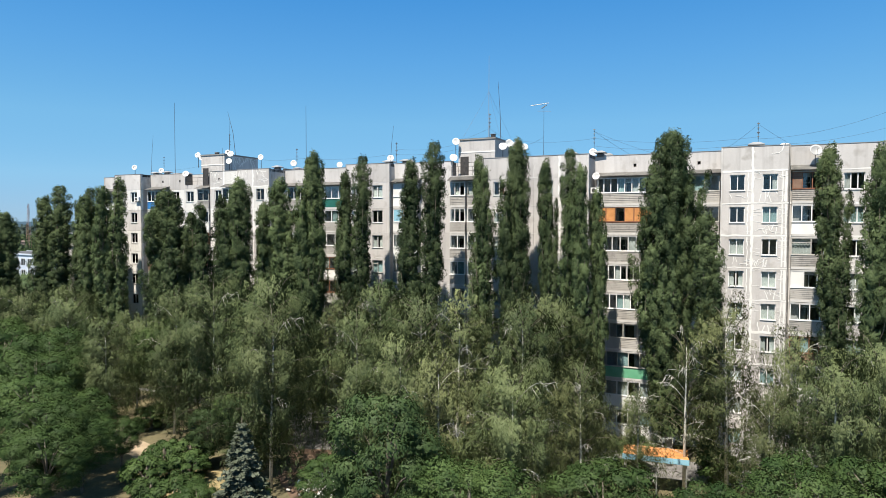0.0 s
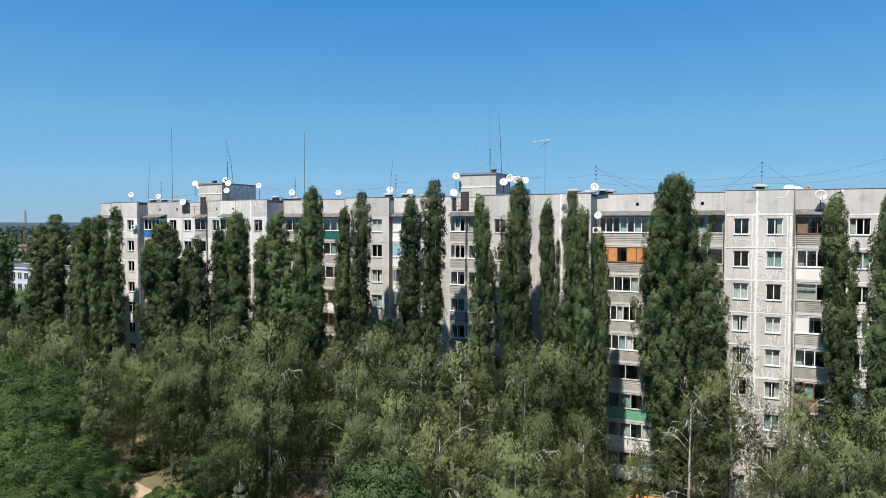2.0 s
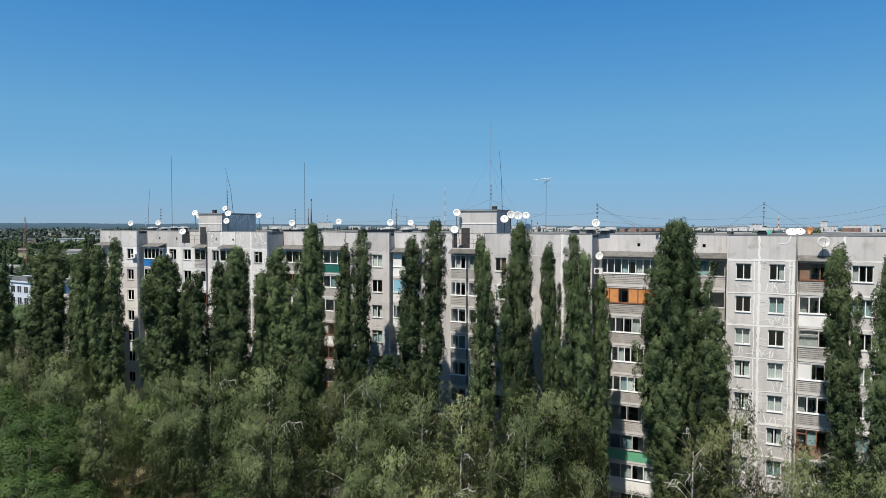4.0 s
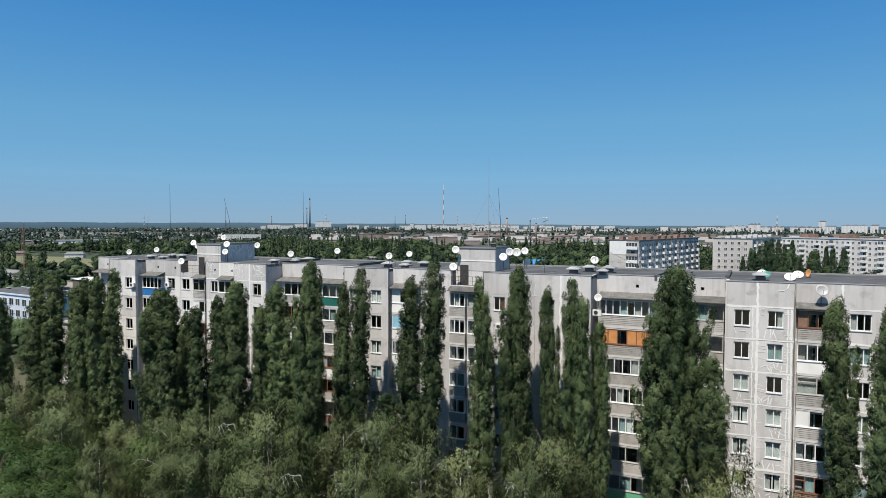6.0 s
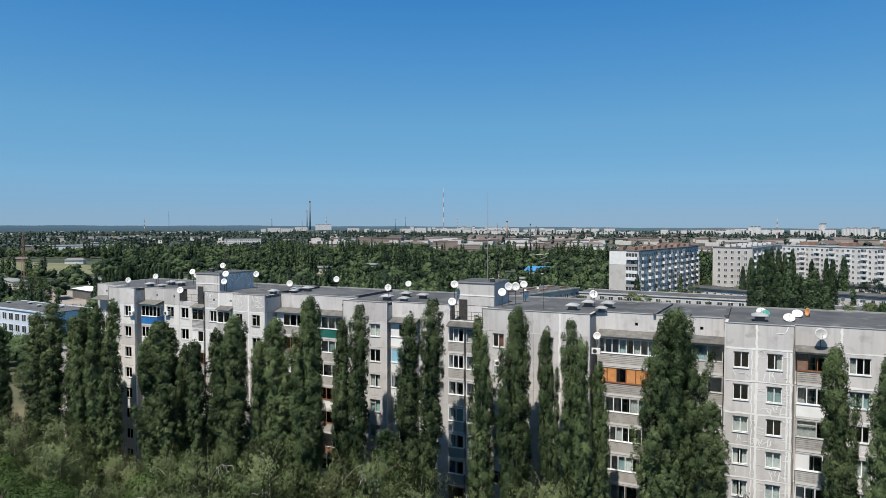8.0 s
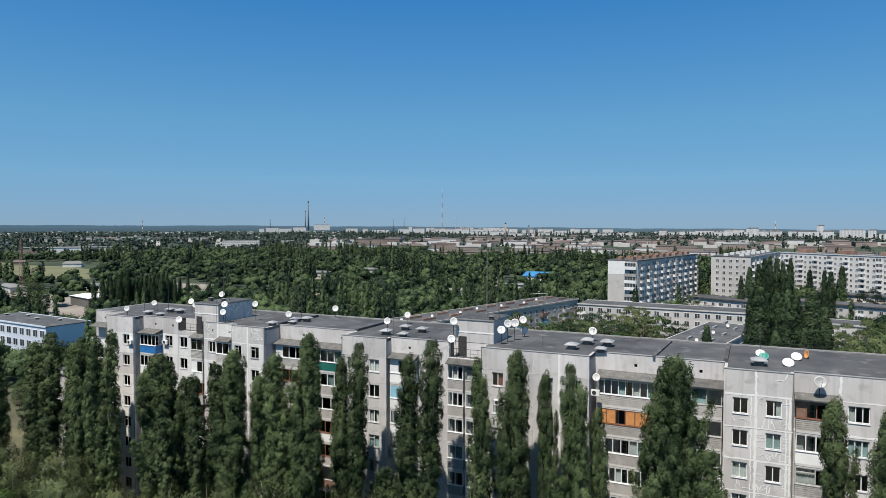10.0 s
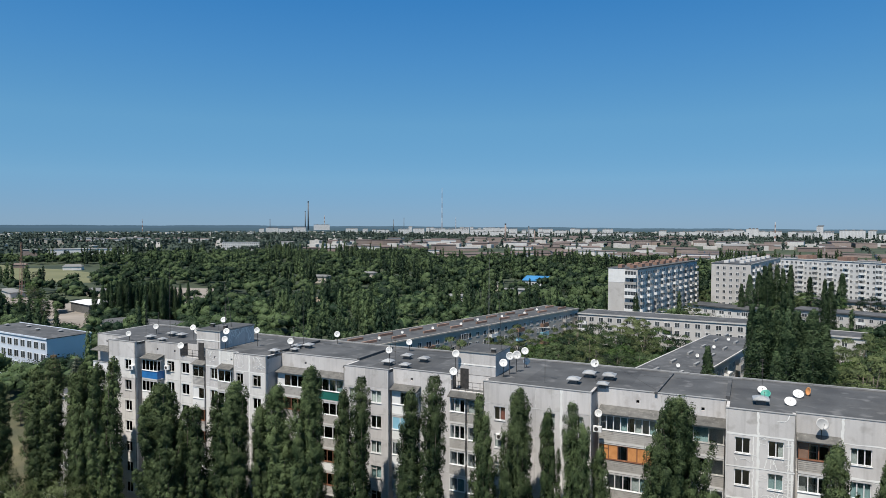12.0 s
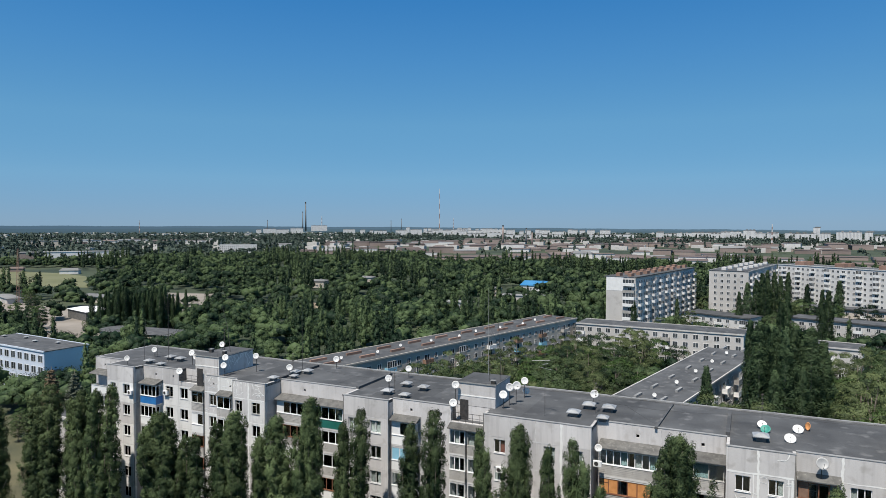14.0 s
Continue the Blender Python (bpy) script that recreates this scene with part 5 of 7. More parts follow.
def broadleaf(seed, H, R, label, leaves=LEAF_MAPLE, size=0.16, lobes=48, per=280, name="maple_tree", start=0.25):
    """A rounded broadleaf tree: trunk, forking limbs and a crown of overlapping leafy lobes."""
    rng = np.random.default_rng(seed)
    ob = thing(name, label, "tree", group="broadleaf trees of the park")
    limbs = [([(0, 0, 0), (0.1, 0, H * 0.3), (0, 0.1, H * 0.6), (0.1, 0.1, H * 0.85)], [0.22, 0.18, 0.1, 0.03])]
    cs, ns, sh = [], [], []
    mid, hz = H * (1 + start) / 2, H * (1 - start) / 2
    for i in range(lobes):
        z = 1 - 2 * (i + 0.5) / lobes
        an = i * 2.39996 + rng.uniform(-0.3, 0.3)
        ring = math.sqrt(max(0, 1 - z * z)) ** 0.75
        k = rng.uniform(0.62, 0.86)
        lc = np.array([math.cos(an) * ring * R * k, math.sin(an) * ring * R * k, mid + z * hz * k])
        lr = R * rng.uniform(0.2, 0.38)
        if i % 3 == 0:
            limbs.append(([(0, 0, max(H * 0.18, lc[2] * 0.55)), tuple(lc * [0.5, 0.5, 0.85]), tuple(lc)], [0.09, 0.055, 0.015]))
        d = rng.normal(size=(per, 3))
        d /= np.linalg.norm(d, axis=1)[:, None]
        d[:, 2] = np.where(d[:, 2] < -0.2, -d[:, 2] * 0.6, d[:, 2])
        cs.append(lc + d * (lr * rng.uniform(0.55, 1.08, per))[:, None] * [1, 1, 0.72])
        ns.append(d * 0.8 + rng.normal(size=(per, 3)) * 0.32 + [0, 0, 0.4])
        out = (lc - [0, 0, mid]) / [R, R, hz]
        sh.append(d * 0.85 + out * 0.55 + [0, 0, 0.1])
    c, nn = np.concatenate(cs), np.concatenate(ns)
    put("trunk", mesh_of("trunk", *tubes(limbs, 6), BARK, True), ob)
    put("crown", leaf_mesh("crown", c, nn, rng.uniform(size * 0.7, size * 1.25, len(c)), leaves, rng, 1.35, False, True, np.concatenate(sh)), ob)
    return ob


def spruce(seed, H, R, label, leaves=LEAF_SPRUCE, name="spruce_tree"):
    """A conical spruce: whorls of drooping boughs of short needles."""
    rng = np.random.default_rng(seed)
    ob = thing(name, label, "tree", group="conifers of the park")
    limbs = [([(0, 0, 0), (0, 0, H * 0.5), (0, 0, H)], [0.16, 0.09, 0.015])]
    cs, ns = [], []
    tiers = int(H * 2.6)
    for i in range(tiers):
        f = i / tiers
        z = H * (0.08 + 0.9 * f)
        reach = R * (1 - f) ** 0.85 + 0.12
        for b in range(int(6 + 5 * (1 - f))):
            an = b * 2 * math.pi / int(6 + 5 * (1 - f)) + i * 0.7 + rng.uniform(-0.2, 0.2)
            rr_ = reach * rng.uniform(0.78, 1.1)
            d = np.array([math.cos(an), math.sin(an), 0.0])
            side = np.array([-d[1], d[0], 0])
            limbs.append(([(0, 0, z), tuple(d * rr_ + [0, 0, z - rr_ * 0.28])], [0.03, 0.008]))
            k = int(14 + rr_ * 42)
            u = rng.uniform(0.12, 1.0, k)
            w = rng.uniform(-1, 1, k) * 0.3 * rr_ * (1.05 - u * 0.6)
            p = np.array([0, 0, z]) + np.outer(u * rr_, d) + np.outer(w, side)
            p[:, 2] += -0.28 * rr_ * u + 0.12 * u * u * rr_ - np.abs(w) * 0.25 + rng.normal(size=k) * 0.04
            cs.append(p)
            ns.append(np.array([0, 0, 1.0]) + d * 0.3 + rng.normal(size=(k, 3)) * 0.45)
    c, nn = np.concatenate(cs), np.concatenate(ns)
    put("trunk", mesh_of("trunk", *tubes(limbs, 5), BARK, True), ob)
    put("crown", leaf_mesh("crown", c, nn, rng.uniform(0.12, 0.22, len(c)), leaves, rng, 1.8), ob)
    return ob


def stand(proto, x, y, s=1.0, turn=0.0, z=0.0, first=False):
    """The prototype itself, or a copy of it, at a place with a size and a turn."""
    ob = proto if first else copy_thing(proto, Matrix())
    ob.location, ob.rotation_euler, ob.scale = (x, y, z), (0, 0, turn), (s, s, s)
    return ob


POP = "tall dark green Lombardy poplar in front of the apartment block"
kinds = [poplar(1, 28.0, 4.2, POP), poplar(2, 28.0, 4.2, POP, 1.15, 1), poplar(3, 28.0, 4.0, "columnar green poplar with pale trunk showing through", 1.0, 2, 0.3), poplar(4, 28.0, 3.0, POP, 0.8, 1)]
big = poplar(9, 29.9, 6.4, "very large dense poplar standing before the balconies", 1.75, 1)
o = stand(big, -5.6, 60.0, 1.0, 0.4 + math.pi, first=True)
o.scale = (0.93, 0.93, 1.0)
# x, y, height, shape, width of the crown, turn
ROW = [(6.1, 58.4, 27.7, 3, 2.8, 0.4), (9.5, 57.6, 29.2, 0, 3.8, 1.2), (-13.6, 58.3, 28.6, 0, 3.4, 2.6), (-11.9, 58.8, 24.6, 3, 2.0, 0), (-16.4, 58.6, 27.5, 3, 2.1, 1),
    (-19.1, 58.3, 29.4, 1, 3.7, 0.2), (-23.1, 58.3, 28.4, 2, 3.5, 2.0), (-29.2, 58.0, 29.9, 0, 4.5, 0.35), (-37.4, 58.3, 28.9, 0, 3.8, 0.3), (-42.1, 58.2, 29.3, 1, 4.1, 0.4),
    (-45.0, 59.2, 20.5, 3, 3.4, 0), (-33.8, 59.4, 15.5, 3, 3.0, 0)]
ROW += [(-2.8, 58.4, 22.4, 3, 3.0, 0), (-46.8, 58.2, 26.6, 3, 3.6, 0.6), (-49.3, 58.9, 24.0, 3, 3.0, 2), (-52.2, 58.0, 26.7, 1, 4.6, 0.2), (-55.9, 57.5, 25.1, 2, 4.2, 0.9),
    (-64.6, 57.2, 23.5, 3, 4.0, 1), (-60.2, 57.0, 23.0, 2, 4.4, 1), (-73.4, 58.0, 27.7, 2, 4.2, 0.3), (-76.4, 58.0, 26.6, 2, 3.9, 0.8), (-79.2, 58.0, 26.4, 0, 4.1, 0.2),
    (-84.6, 57.0, 26.8, 0, 5.6, 0.3), (-92.5, 56.0, 23.0, 1, 4.6, 1)]
ROW += [(-97.0, 57.0, 23.5, 2, 4.8, 0), (-103.5, 59.0, 24.0, 0, 4.6, 1)]
o = stand(big, -62.6, 56.5, 1.0, 2.1)
o.scale = (1.08, 1.08, 25.7 / 29.9)
used = set()
for x, y, h, k, width, turn in ROW:
    o = stand(kinds[k], x, y, 1.0, turn, first=k not in used)
    wf = width / [4.4, 4.4, 4.2, 3.2][k]
    o.scale = (wf, wf, h / 28.0)
    used.add(k)

BIR = "weeping birch with white bark and drooping green strands"
births = [birch(21, 16.5, 4.6, BIR, bare=4), birch(22, 15.5, 4.0, BIR, bare=3), birch(23, 16.0, 3.6, "thin birch with yellowing leaves and bare white branches", LEAF_BIRCH_DRY, 0.78, 6), birch(24, 14.0, 4.4, BIR)]
BIRCHES = [(-45.5, 46.5, 17.2, 0), (-51.5, 47.5, 15.6, 1), (-39.0, 47.5, 17.6, 3), (-33.8, 41.0, 16.2, 0), (-28.2, 44.5, 15.2, 1), (-24.5, 49.0, 16.4, 3), (-20.0, 46.5, 16.8, 2), (-15.6, 48.5, 16.2, 1),
    (-17.6, 38.5, 14.2, 2), (-12.6, 38.0, 13.6, 0), (-9.6, 44.5, 12.6, 2), (-11.2, 51.0, 11.2, 1), (-15.2, 54.8, 16.4, 3), (-0.8, 54.5, 16.6, 2), (3.6, 53.5, 15.0, 2),
    (5.6, 46.5, 14.2, 1), (8.6, 50.5, 14.8, 0)]
BIRCHES += [(-60.5, 50.5, 12.2, 0), (-68.0, 48.0, 14.0, 3), (-73.5, 51.5, 14.8, 1), (-80.0, 50.5, 14.2, 0), (-87.5, 52.0, 14.2, 3), (-30.6, 52.0, 17.0, 1), (-6.6, 49.0, 10.4, 2), (1.8, 47.0, 11.4, 2),
    (-57.0, 44.0, 12.4, 3), (-35.0, 53.5, 16.0, 2), (-44.5, 53.5, 15.6, 1), (10.8, 44.5, 12.5, 1), (-66.0, 54.0, 11.0, 2), (-95.0, 52.5, 15.0, 1), (-22.4, 41.6, 13.8, 3)]
used = set()
for i, (x, y, h, k) in enumerate(BIRCHES):
    stand(births[k], x, y, h / [16.5, 15.5, 16.0, 14.0][k], i * 2.1, first=k not in used)
    used.add(k)

stand(birch(25, 14.6, 2.6, "nearly bare birch with a bright white trunk", LEAF_BIRCH_DRY, 0.12, 13), -3.85, 54.0, 1.0, 0.8, first=True)

MAP = "leafy green maple with a rounded crown"
maples = [broadleaf(31, 10.0, 4.2, MAP), broadleaf(32, 9.0, 3.6, MAP), broadleaf(33, 10.0, 4.0, "dark green horse chestnut with large leaves", LEAF_CHESTNUT, 0.19, 46, 320, "chestnut_tree", 0.12)]
MAPLES = [(-18.6, 33.4, 11.6, 2), (-12.2, 31.0, 8.9, 0), (-6.2, 35.5, 8.4, 1), (-1.0, 38.0, 7.0, 1), (3.4, 41.0, 8.2, 0), (-58.5, 38.0, 9.8, 0), (-52.5, 34.0, 8.8, 1), (-63.5, 42.5, 10.8, 0),
    (-70.0, 42.0, 10.5, 1), (-47.0, 31.5, 8.0, 0), (-43.5, 29.0, 7.2, 1), (-37.2, 42.4, 7.5, 2), (-31.6, 31.2, 4.2, 1), (-9.2, 29.6, 7.2, 2), (-76.5, 45.0, 10.8, 0), (-3.4, 33.2, 5.8, 0),
    (7.6, 40.0, 9.0, 1), (-64.0, 35.0, 9.0, 1)]
MAPLES += [(-25.4, 37.0, 5.2, 1), (-40.8, 44.8, 6.0, 1), (-54.0, 29.0, 7.5, 0), (0.8, 33.5, 6.0, 1), (-56.5, 51.5, 11.0, 0), (-47.6, 38.2, 4.6, 1), (-46.3, 33.7, 6.5, 0), (-50.8, 36.6, 7.2, 1),
    (-41.6, 42.0, 5.4, 2), (-14.6, 35.5, 7.0, 1), (4.6, 36.0, 7.4, 2), (-84.0, 46.0, 11.0, 1)]
used = set()
for i, (x, y, h, k) in enumerate(MAPLES):
    o = stand(maples[k], x, y, h / [10.0, 9.0, 10.0][k], i * 1.7, first=k not in used)
    if k == 2:
        o.scale = (o.scale[0] * 0.78, o.scale[1] * 0.78, o.scale[2])
    used.add(k)
blue_spruce = spruce(41, 8.6, 2.7, "blue-grey spruce with drooping boughs")
stand(blue_spruce, -28.9, 32.5, 1.0, 0.3, first=True)
stand(spruce(42, 7.2, 1.9, "half-dry brown young spruce", LEAF_DRYFIR), -11.4, 28.8, 1.0, 0.0, first=True)
dry_spruce = spruce(43, 6.6, 1.6, "half-dry brown spruce with thin boughs", LEAF_DRYFIR)
stand(dry_spruce, -17.2, 29.0, 1.0, 0.0, first=True)
bush_proto = broadleaf(51, 2.6, 1.8, "low green shrub beside the path", LEAF_MAPLE, 0.2, 20, 110, "shrub", 0.02)
for i, (x, y, s) in enumerate([(-42.0, 36.0, 1.1), (-39.0, 34.0, 0.9), (-44.6, 37.0, 0.7), (-36.4, 33.6, 1.1), (-44.0, 39.6, 1.0), (-42.4, 41.0, 1.1), (-40.4, 38.8, 1.0), (-45.6, 41.6, 0.8), (-37.8, 36.6, 0.7), (-55.0, 47.6, 1.0), (-33.0, 38.6, 0.6), (-30.0, 47.0, 0.9), (-41.5, 50.0, 1.0), (-26.4, 42.0, 0.8), (-1.6, 57.5, 1.1), (-8.5, 57.0, 1.2), (3.8, 57.0, 1.0), (-21.5, 55.0, 1.2)]):
    stand(bush_proto, x, y, s, i * 2.0, first=i == 0)

# kiosk and a dark notice board by the drive, half hidden by trees
kiosk = thing("kiosk", "small blue metal kiosk beside the drive under trees", "kiosk", (-35.3, 53.9, 0), 0.45)
put("wall", box_mesh("wall", [(0, 2.0, 0, 1.8, 0, 2.2)], PALEBLUE), kiosk)
put("roof", box_mesh("roof", [(-0.12, 2.12, -0.12, 1.92, 2.2, 2.3)], FLASHING), kiosk)
put("shutter", box_mesh("shutter", [(0.3, 1.7, -0.03, -0.005, 0.9, 1.8)], WHITESHEET), kiosk)
board = thing("notice_board", "dark notice board with two rows of pale lettering bars", "notice board", (-38.6, 52.8, 0), 0.4)
put("panel", box_mesh("panel", [(0, 2.4, 0, 0.06, 0.7, 2.3)], STEEL), board)
for px in (0.15, 2.2):
    put("post", box_mesh("post", [(px, px + 0.07, 0.07, 0.14, 0, 2.3)], GREYPOLE), board)
for px, pw, pz in ((0.2, 0.5, 1.85), (0.8, 0.7, 1.85), (1.6, 0.5, 1.85), (0.3, 0.35, 1.35), (0.75, 1.2, 1.35)):
    put("lettering_bar", box_mesh("lettering_bar", [(px, px + pw, -0.012, -0.002, pz, pz + 0.22)], WHITESHEET), board)

# heap of pale broken stones by the earth path
rk = np.random.default_rng(17)
n_st = 120
base_p = np.stack([rk.normal(-29.2, 1.1, n_st), rk.normal(43.2, 1.3, n_st), rk.uniform(0.02, 0.28, n_st)], 1)
cube = np.array([(sx, sy, sz) for sz in (-1, 1) for sx, sy in ((-1, -1), (1, -1), (1, 1), (-1, 1))], float)
stone_v = (base_p[:, None, :] + cube[None] * rk.uniform(0.08, 0.24, (n_st, 1, 3)) * rk.uniform(0.6, 1.15, (n_st, 8, 1)) + rk.normal(0, 0.03, (n_st, 8, 3))).reshape(-1, 3)
stone_f = [tuple(8 * k + i for i in q) for k in range(n_st) for q in ((0, 3, 2, 1), (4, 5, 6, 7), (0, 1, 5, 4), (1, 2, 6, 5), (2, 3, 7, 6), (3, 0, 4, 7))]
tagged(put("rubble", mesh_of("rubble", stone_v, stone_f, SEALANT)), "heap of pale broken stones under the trees", "stones", kind="stuff")

# playground canopy: orange and blue roof on posts
shelter = thing("play_shelter", "small play shelter with an orange and blue flat roof", "shelter", (-8.3, 52.6, 0), 0.12)
put("roof", box_mesh("roof", [(0, 4.9, 0, 2.4, 2.9, 3.0)], ORANGEWOOD), shelter)
put("fascia", box_mesh("fascia", [(-0.04, 4.94, -0.05, -0.01, 2.6, 3.02)], PALEBLUE), shelter, label="blue front board")
for px in (0.1, 2.5, 4.7):
    for py in (0.1, 2.0):
        put("post", box_mesh("post", [(px, px + 0.1, py, py + 0.1, 0, 2.9)], GREYPOLE), shelter)


# ---- the town behind ----
FARGLASS = surface("far_window_glass", (0.03, 0.035, 0.04), (0.07, 0.08, 0.09), 0.3, 0.15, bump=0.0, spread=0.5)
FARGLASS.node_tree.nodes["Principled BSDF"].inputs["Specular IOR Level"].default_value = 0.2
PALEWALL = surface("pale_panel_wall", (0.46, 0.44, 0.42), (0.56, 0.54, 0.52), 0.12, 0.9, bump=0.1, fine=3, stain=(0.38, 0.36, 0.34), streak=3)
WHITEWALL = surface("white_brick_wall", (0.56, 0.55, 0.54), (0.66, 0.65, 0.64), 0.12, 0.9, bump=0.1, fine=3, stain=(0.46, 0.45, 0.44), streak=3)
GREYWALL = surface("grey_brick_wall", (0.43, 0.385, 0.33), (0.53, 0.48, 0.42), 0.12, 0.9, bump=0.1, fine=3, streak=3)
OFFICEWALL = surface("pale_blue_wall", (0.50, 0.56, 0.66), (0.60, 0.66, 0.74), 0.15, 0.85, bump=0.05, fine=3)
OFFICEBLUE = surface("blue_gable_wall", (0.66, 0.72, 0.79), (0.74, 0.79, 0.85), 0.15, 0.85, bump=0.05, fine=3, stain=(0.64, 0.66, 0.7), streak=3)
REDBRICK = surface("red_brick", (0.23, 0.135, 0.10), (0.32, 0.2, 0.155), 0.4, 0.9, bump=0.1, spread=0.2)
BLUEROOF = surface("bright_blue_roof", (0.022, 0.15, 0.33), (0.04, 0.2, 0.41), 0.2, 0.5, bump=0.05)
WHITEROOF = surface("white_shed_roof", (0.62, 0.62, 0.62), (0.75, 0.75, 0.75), 0.15, 0.6, bump=0.05)
PINKWALL = surface("pinkish_works_wall", (0.2, 0.155, 0.14), (0.32, 0.26, 0.235), 0.02, 0.9, bump=0.0, fine=0.4, spread=0.25)
RUSTROOF = surface("rusty_works_roof", (0.08, 0.06, 0.055), (0.15, 0.115, 0.1), 0.02, 0.9, bump=0.0, fine=0.3, spread=0.3)
GREYROOF = surface("grey_works_roof", (0.15, 0.15, 0.15), (0.25, 0.25, 0.25), 0.02, 0.9, bump=0.0, fine=0.3, spread=0.3)


def far_window(w, h):
    key = ("farwin", round(w, 2), round(h, 2))
    if key not in SHARED:
        bar, d = 0.08, 0.06
        xs, zs = [-w / 2, -w / 2 + bar, -bar / 2, bar / 2, w / 2 - bar, w / 2], [0, bar, h - bar, h]
        vs, fs, mi = [], [], []
        for z in zs:
            vs += [(x, -d, z) for x in xs]
        for j in range(3):
            for i in range(5):
                q = [j * 6 + i, j * 6 + i + 1, j * 6 + i + 7, j * 6 + i + 6]
                if j == 1 and i in (1, 3):
                    k = len(vs)
                    vs += [(vs[v][0], -0.015, vs[v][2]) for v in q]
                    fs += [tuple(q[m2] if e == 0 else q[(m2 + 1) % 4] if e == 1 else k + (m2 + 1) % 4 if e == 2 else k + m2 for e in range(4)) for m2 in range(4)]
                    fs.append((k, k + 1, k + 2, k + 3))
                    mi += [1, 1, 1, 1, 0]
                else:
                    fs.append(tuple(q))
                    mi.append(1)
        k = len(vs)
        rim = [0, 5, 23, 18]
        vs += [(vs[v][0], 0.02, vs[v][2]) for v in rim]
        fs += [(rim[(m2 + 1) % 4], rim[m2], k + m2, k + (m2 + 1) % 4) for m2 in range(4)]
        mi += [1] * 4
        me = mesh_of("window", vs, fs, [FARGLASS, UPVC])
        me.polygons.foreach_set("material_index", mi)
        SHARED[key] = me
    return SHARED[key]


def far_glazing(w, h):
    key = ("farglaz", round(w, 2), round(h, 2))
    if key not in SHARED:
        SHARED[key] = mesh_of("glazing", *lattice_frame(w, h, (0.25, 0.5, 0.75), 0.08, 0.06), UPVC)
    return SHARED[key]


FOOT = []  # footprints that trees keep clear of: x, y, turn, length, depth


def slab(name, x, y, rz, length, depth, storeys, sh, wall, label, gable=None, bay=3.2, balconies=(), bal_mats=(WHITESHEET, SLATE), roof=BITUMEN, category="apartment building", gable_windows=0, base=0.6, right=False, win=(1.35, 1.4), eave=None):
    """A flat-roofed slab: its front looks along local -y, its origin is the left front foot."""
    ob = thing(name, label, category, (x, y, 0), rz)
    FOOT.append((x, y, rz, length, depth))
    h = base + storeys * sh + 0.7
    put("wall", mesh_of("wall", *cuboids([(0, length, 0, depth, 0, h)]), wall), ob)
    if gable:
        for gx in ((-0.06, 0.0), (length, length + 0.06)):
            put("gable_wall", mesh_of("gable_wall", *cuboids([(gx[0], gx[1], 0.05, depth - 0.05, 0, h - 0.01)]), gable), ob)
    put("roof", mesh_of("roof", *cuboids([(-0.2, length + 0.2, -0.2, depth + 0.2, h, h + 0.18)]), roof), ob)
    lip = 0.55 if eave else 0.24
    for py in (-lip, depth):
        put("parapet", mesh_of("parapet", *cuboids([(-lip + 0.02, length + lip - 0.02, py, py + lip, h - 0.05 - lip * 0.2, h + 0.3)]), eave or wall), ob)
    rg = random.Random(name + str(x))
    n = int(length / bay)
    step = length / n
    for i in range(n):
        cx = step * (i + 0.5)
        bal = balconies and (i % balconies[1]) == balconies[0]
        for k in range(storeys):
            z = base + k * sh
            if bal:
                b = put("balcony", box_mesh("balcony", [(-step * 0.47, step * 0.47, -1.1, -1.02, 0, 0.95), (-step * 0.47, -step * 0.44, -1.02, 0, 0, 0.95), (step * 0.44, step * 0.47, -1.02, 0, 0, 0.95), (-step * 0.48, step * 0.48, -1.12, 0, -0.14, 0)], rg.choice(bal_mats)), ob, (cx, 0, z + 0.05))
                if rg.random() < 0.5:
                    put("glazing", far_glazing(step * 0.94, sh - 1.1), b, (-step * 0.47, -1.1, 0.95))
                    put("pane", box_mesh("pane", [(-step * 0.45, step * 0.45, -1.0, -0.97, 0.9, sh - 0.16)], FARGLASS), b)
                else:
                    put("balcony_door", far_window(step * 0.6, 2.05), b, (0, 0, 0.05))
            else:
                put("window", far_window(*win), ob, (cx + rg.uniform(-0.05, 0.05), 0, z + 0.85))
    for g in range(gable_windows):
        for k in range(storeys):
            put("window", far_window(1.3, 1.4), ob, (length + 0.07 if right else -0.07, depth * (g + 1) / (gable_windows + 1), base + k * sh + 0.85), math.pi / 2 if right else -math.pi / 2)
    return ob, h


def chimneys(ob, length, depth, h, count, material, seed=0, size=(2.4, 0.6, 0.7)):
    rg = random.Random(seed)
    for i in range(count):
        cx = length * (i + 0.5) / count + rg.uniform(-0.8, 0.8)
        for fy in (0.28, 0.68):
            put("chimney", box_mesh("chimney", [(-size[0] / 2, size[0] / 2, -size[1] / 2, size[1] / 2, 0, size[2])], material), ob, (cx, depth * fy, h + 0.15))


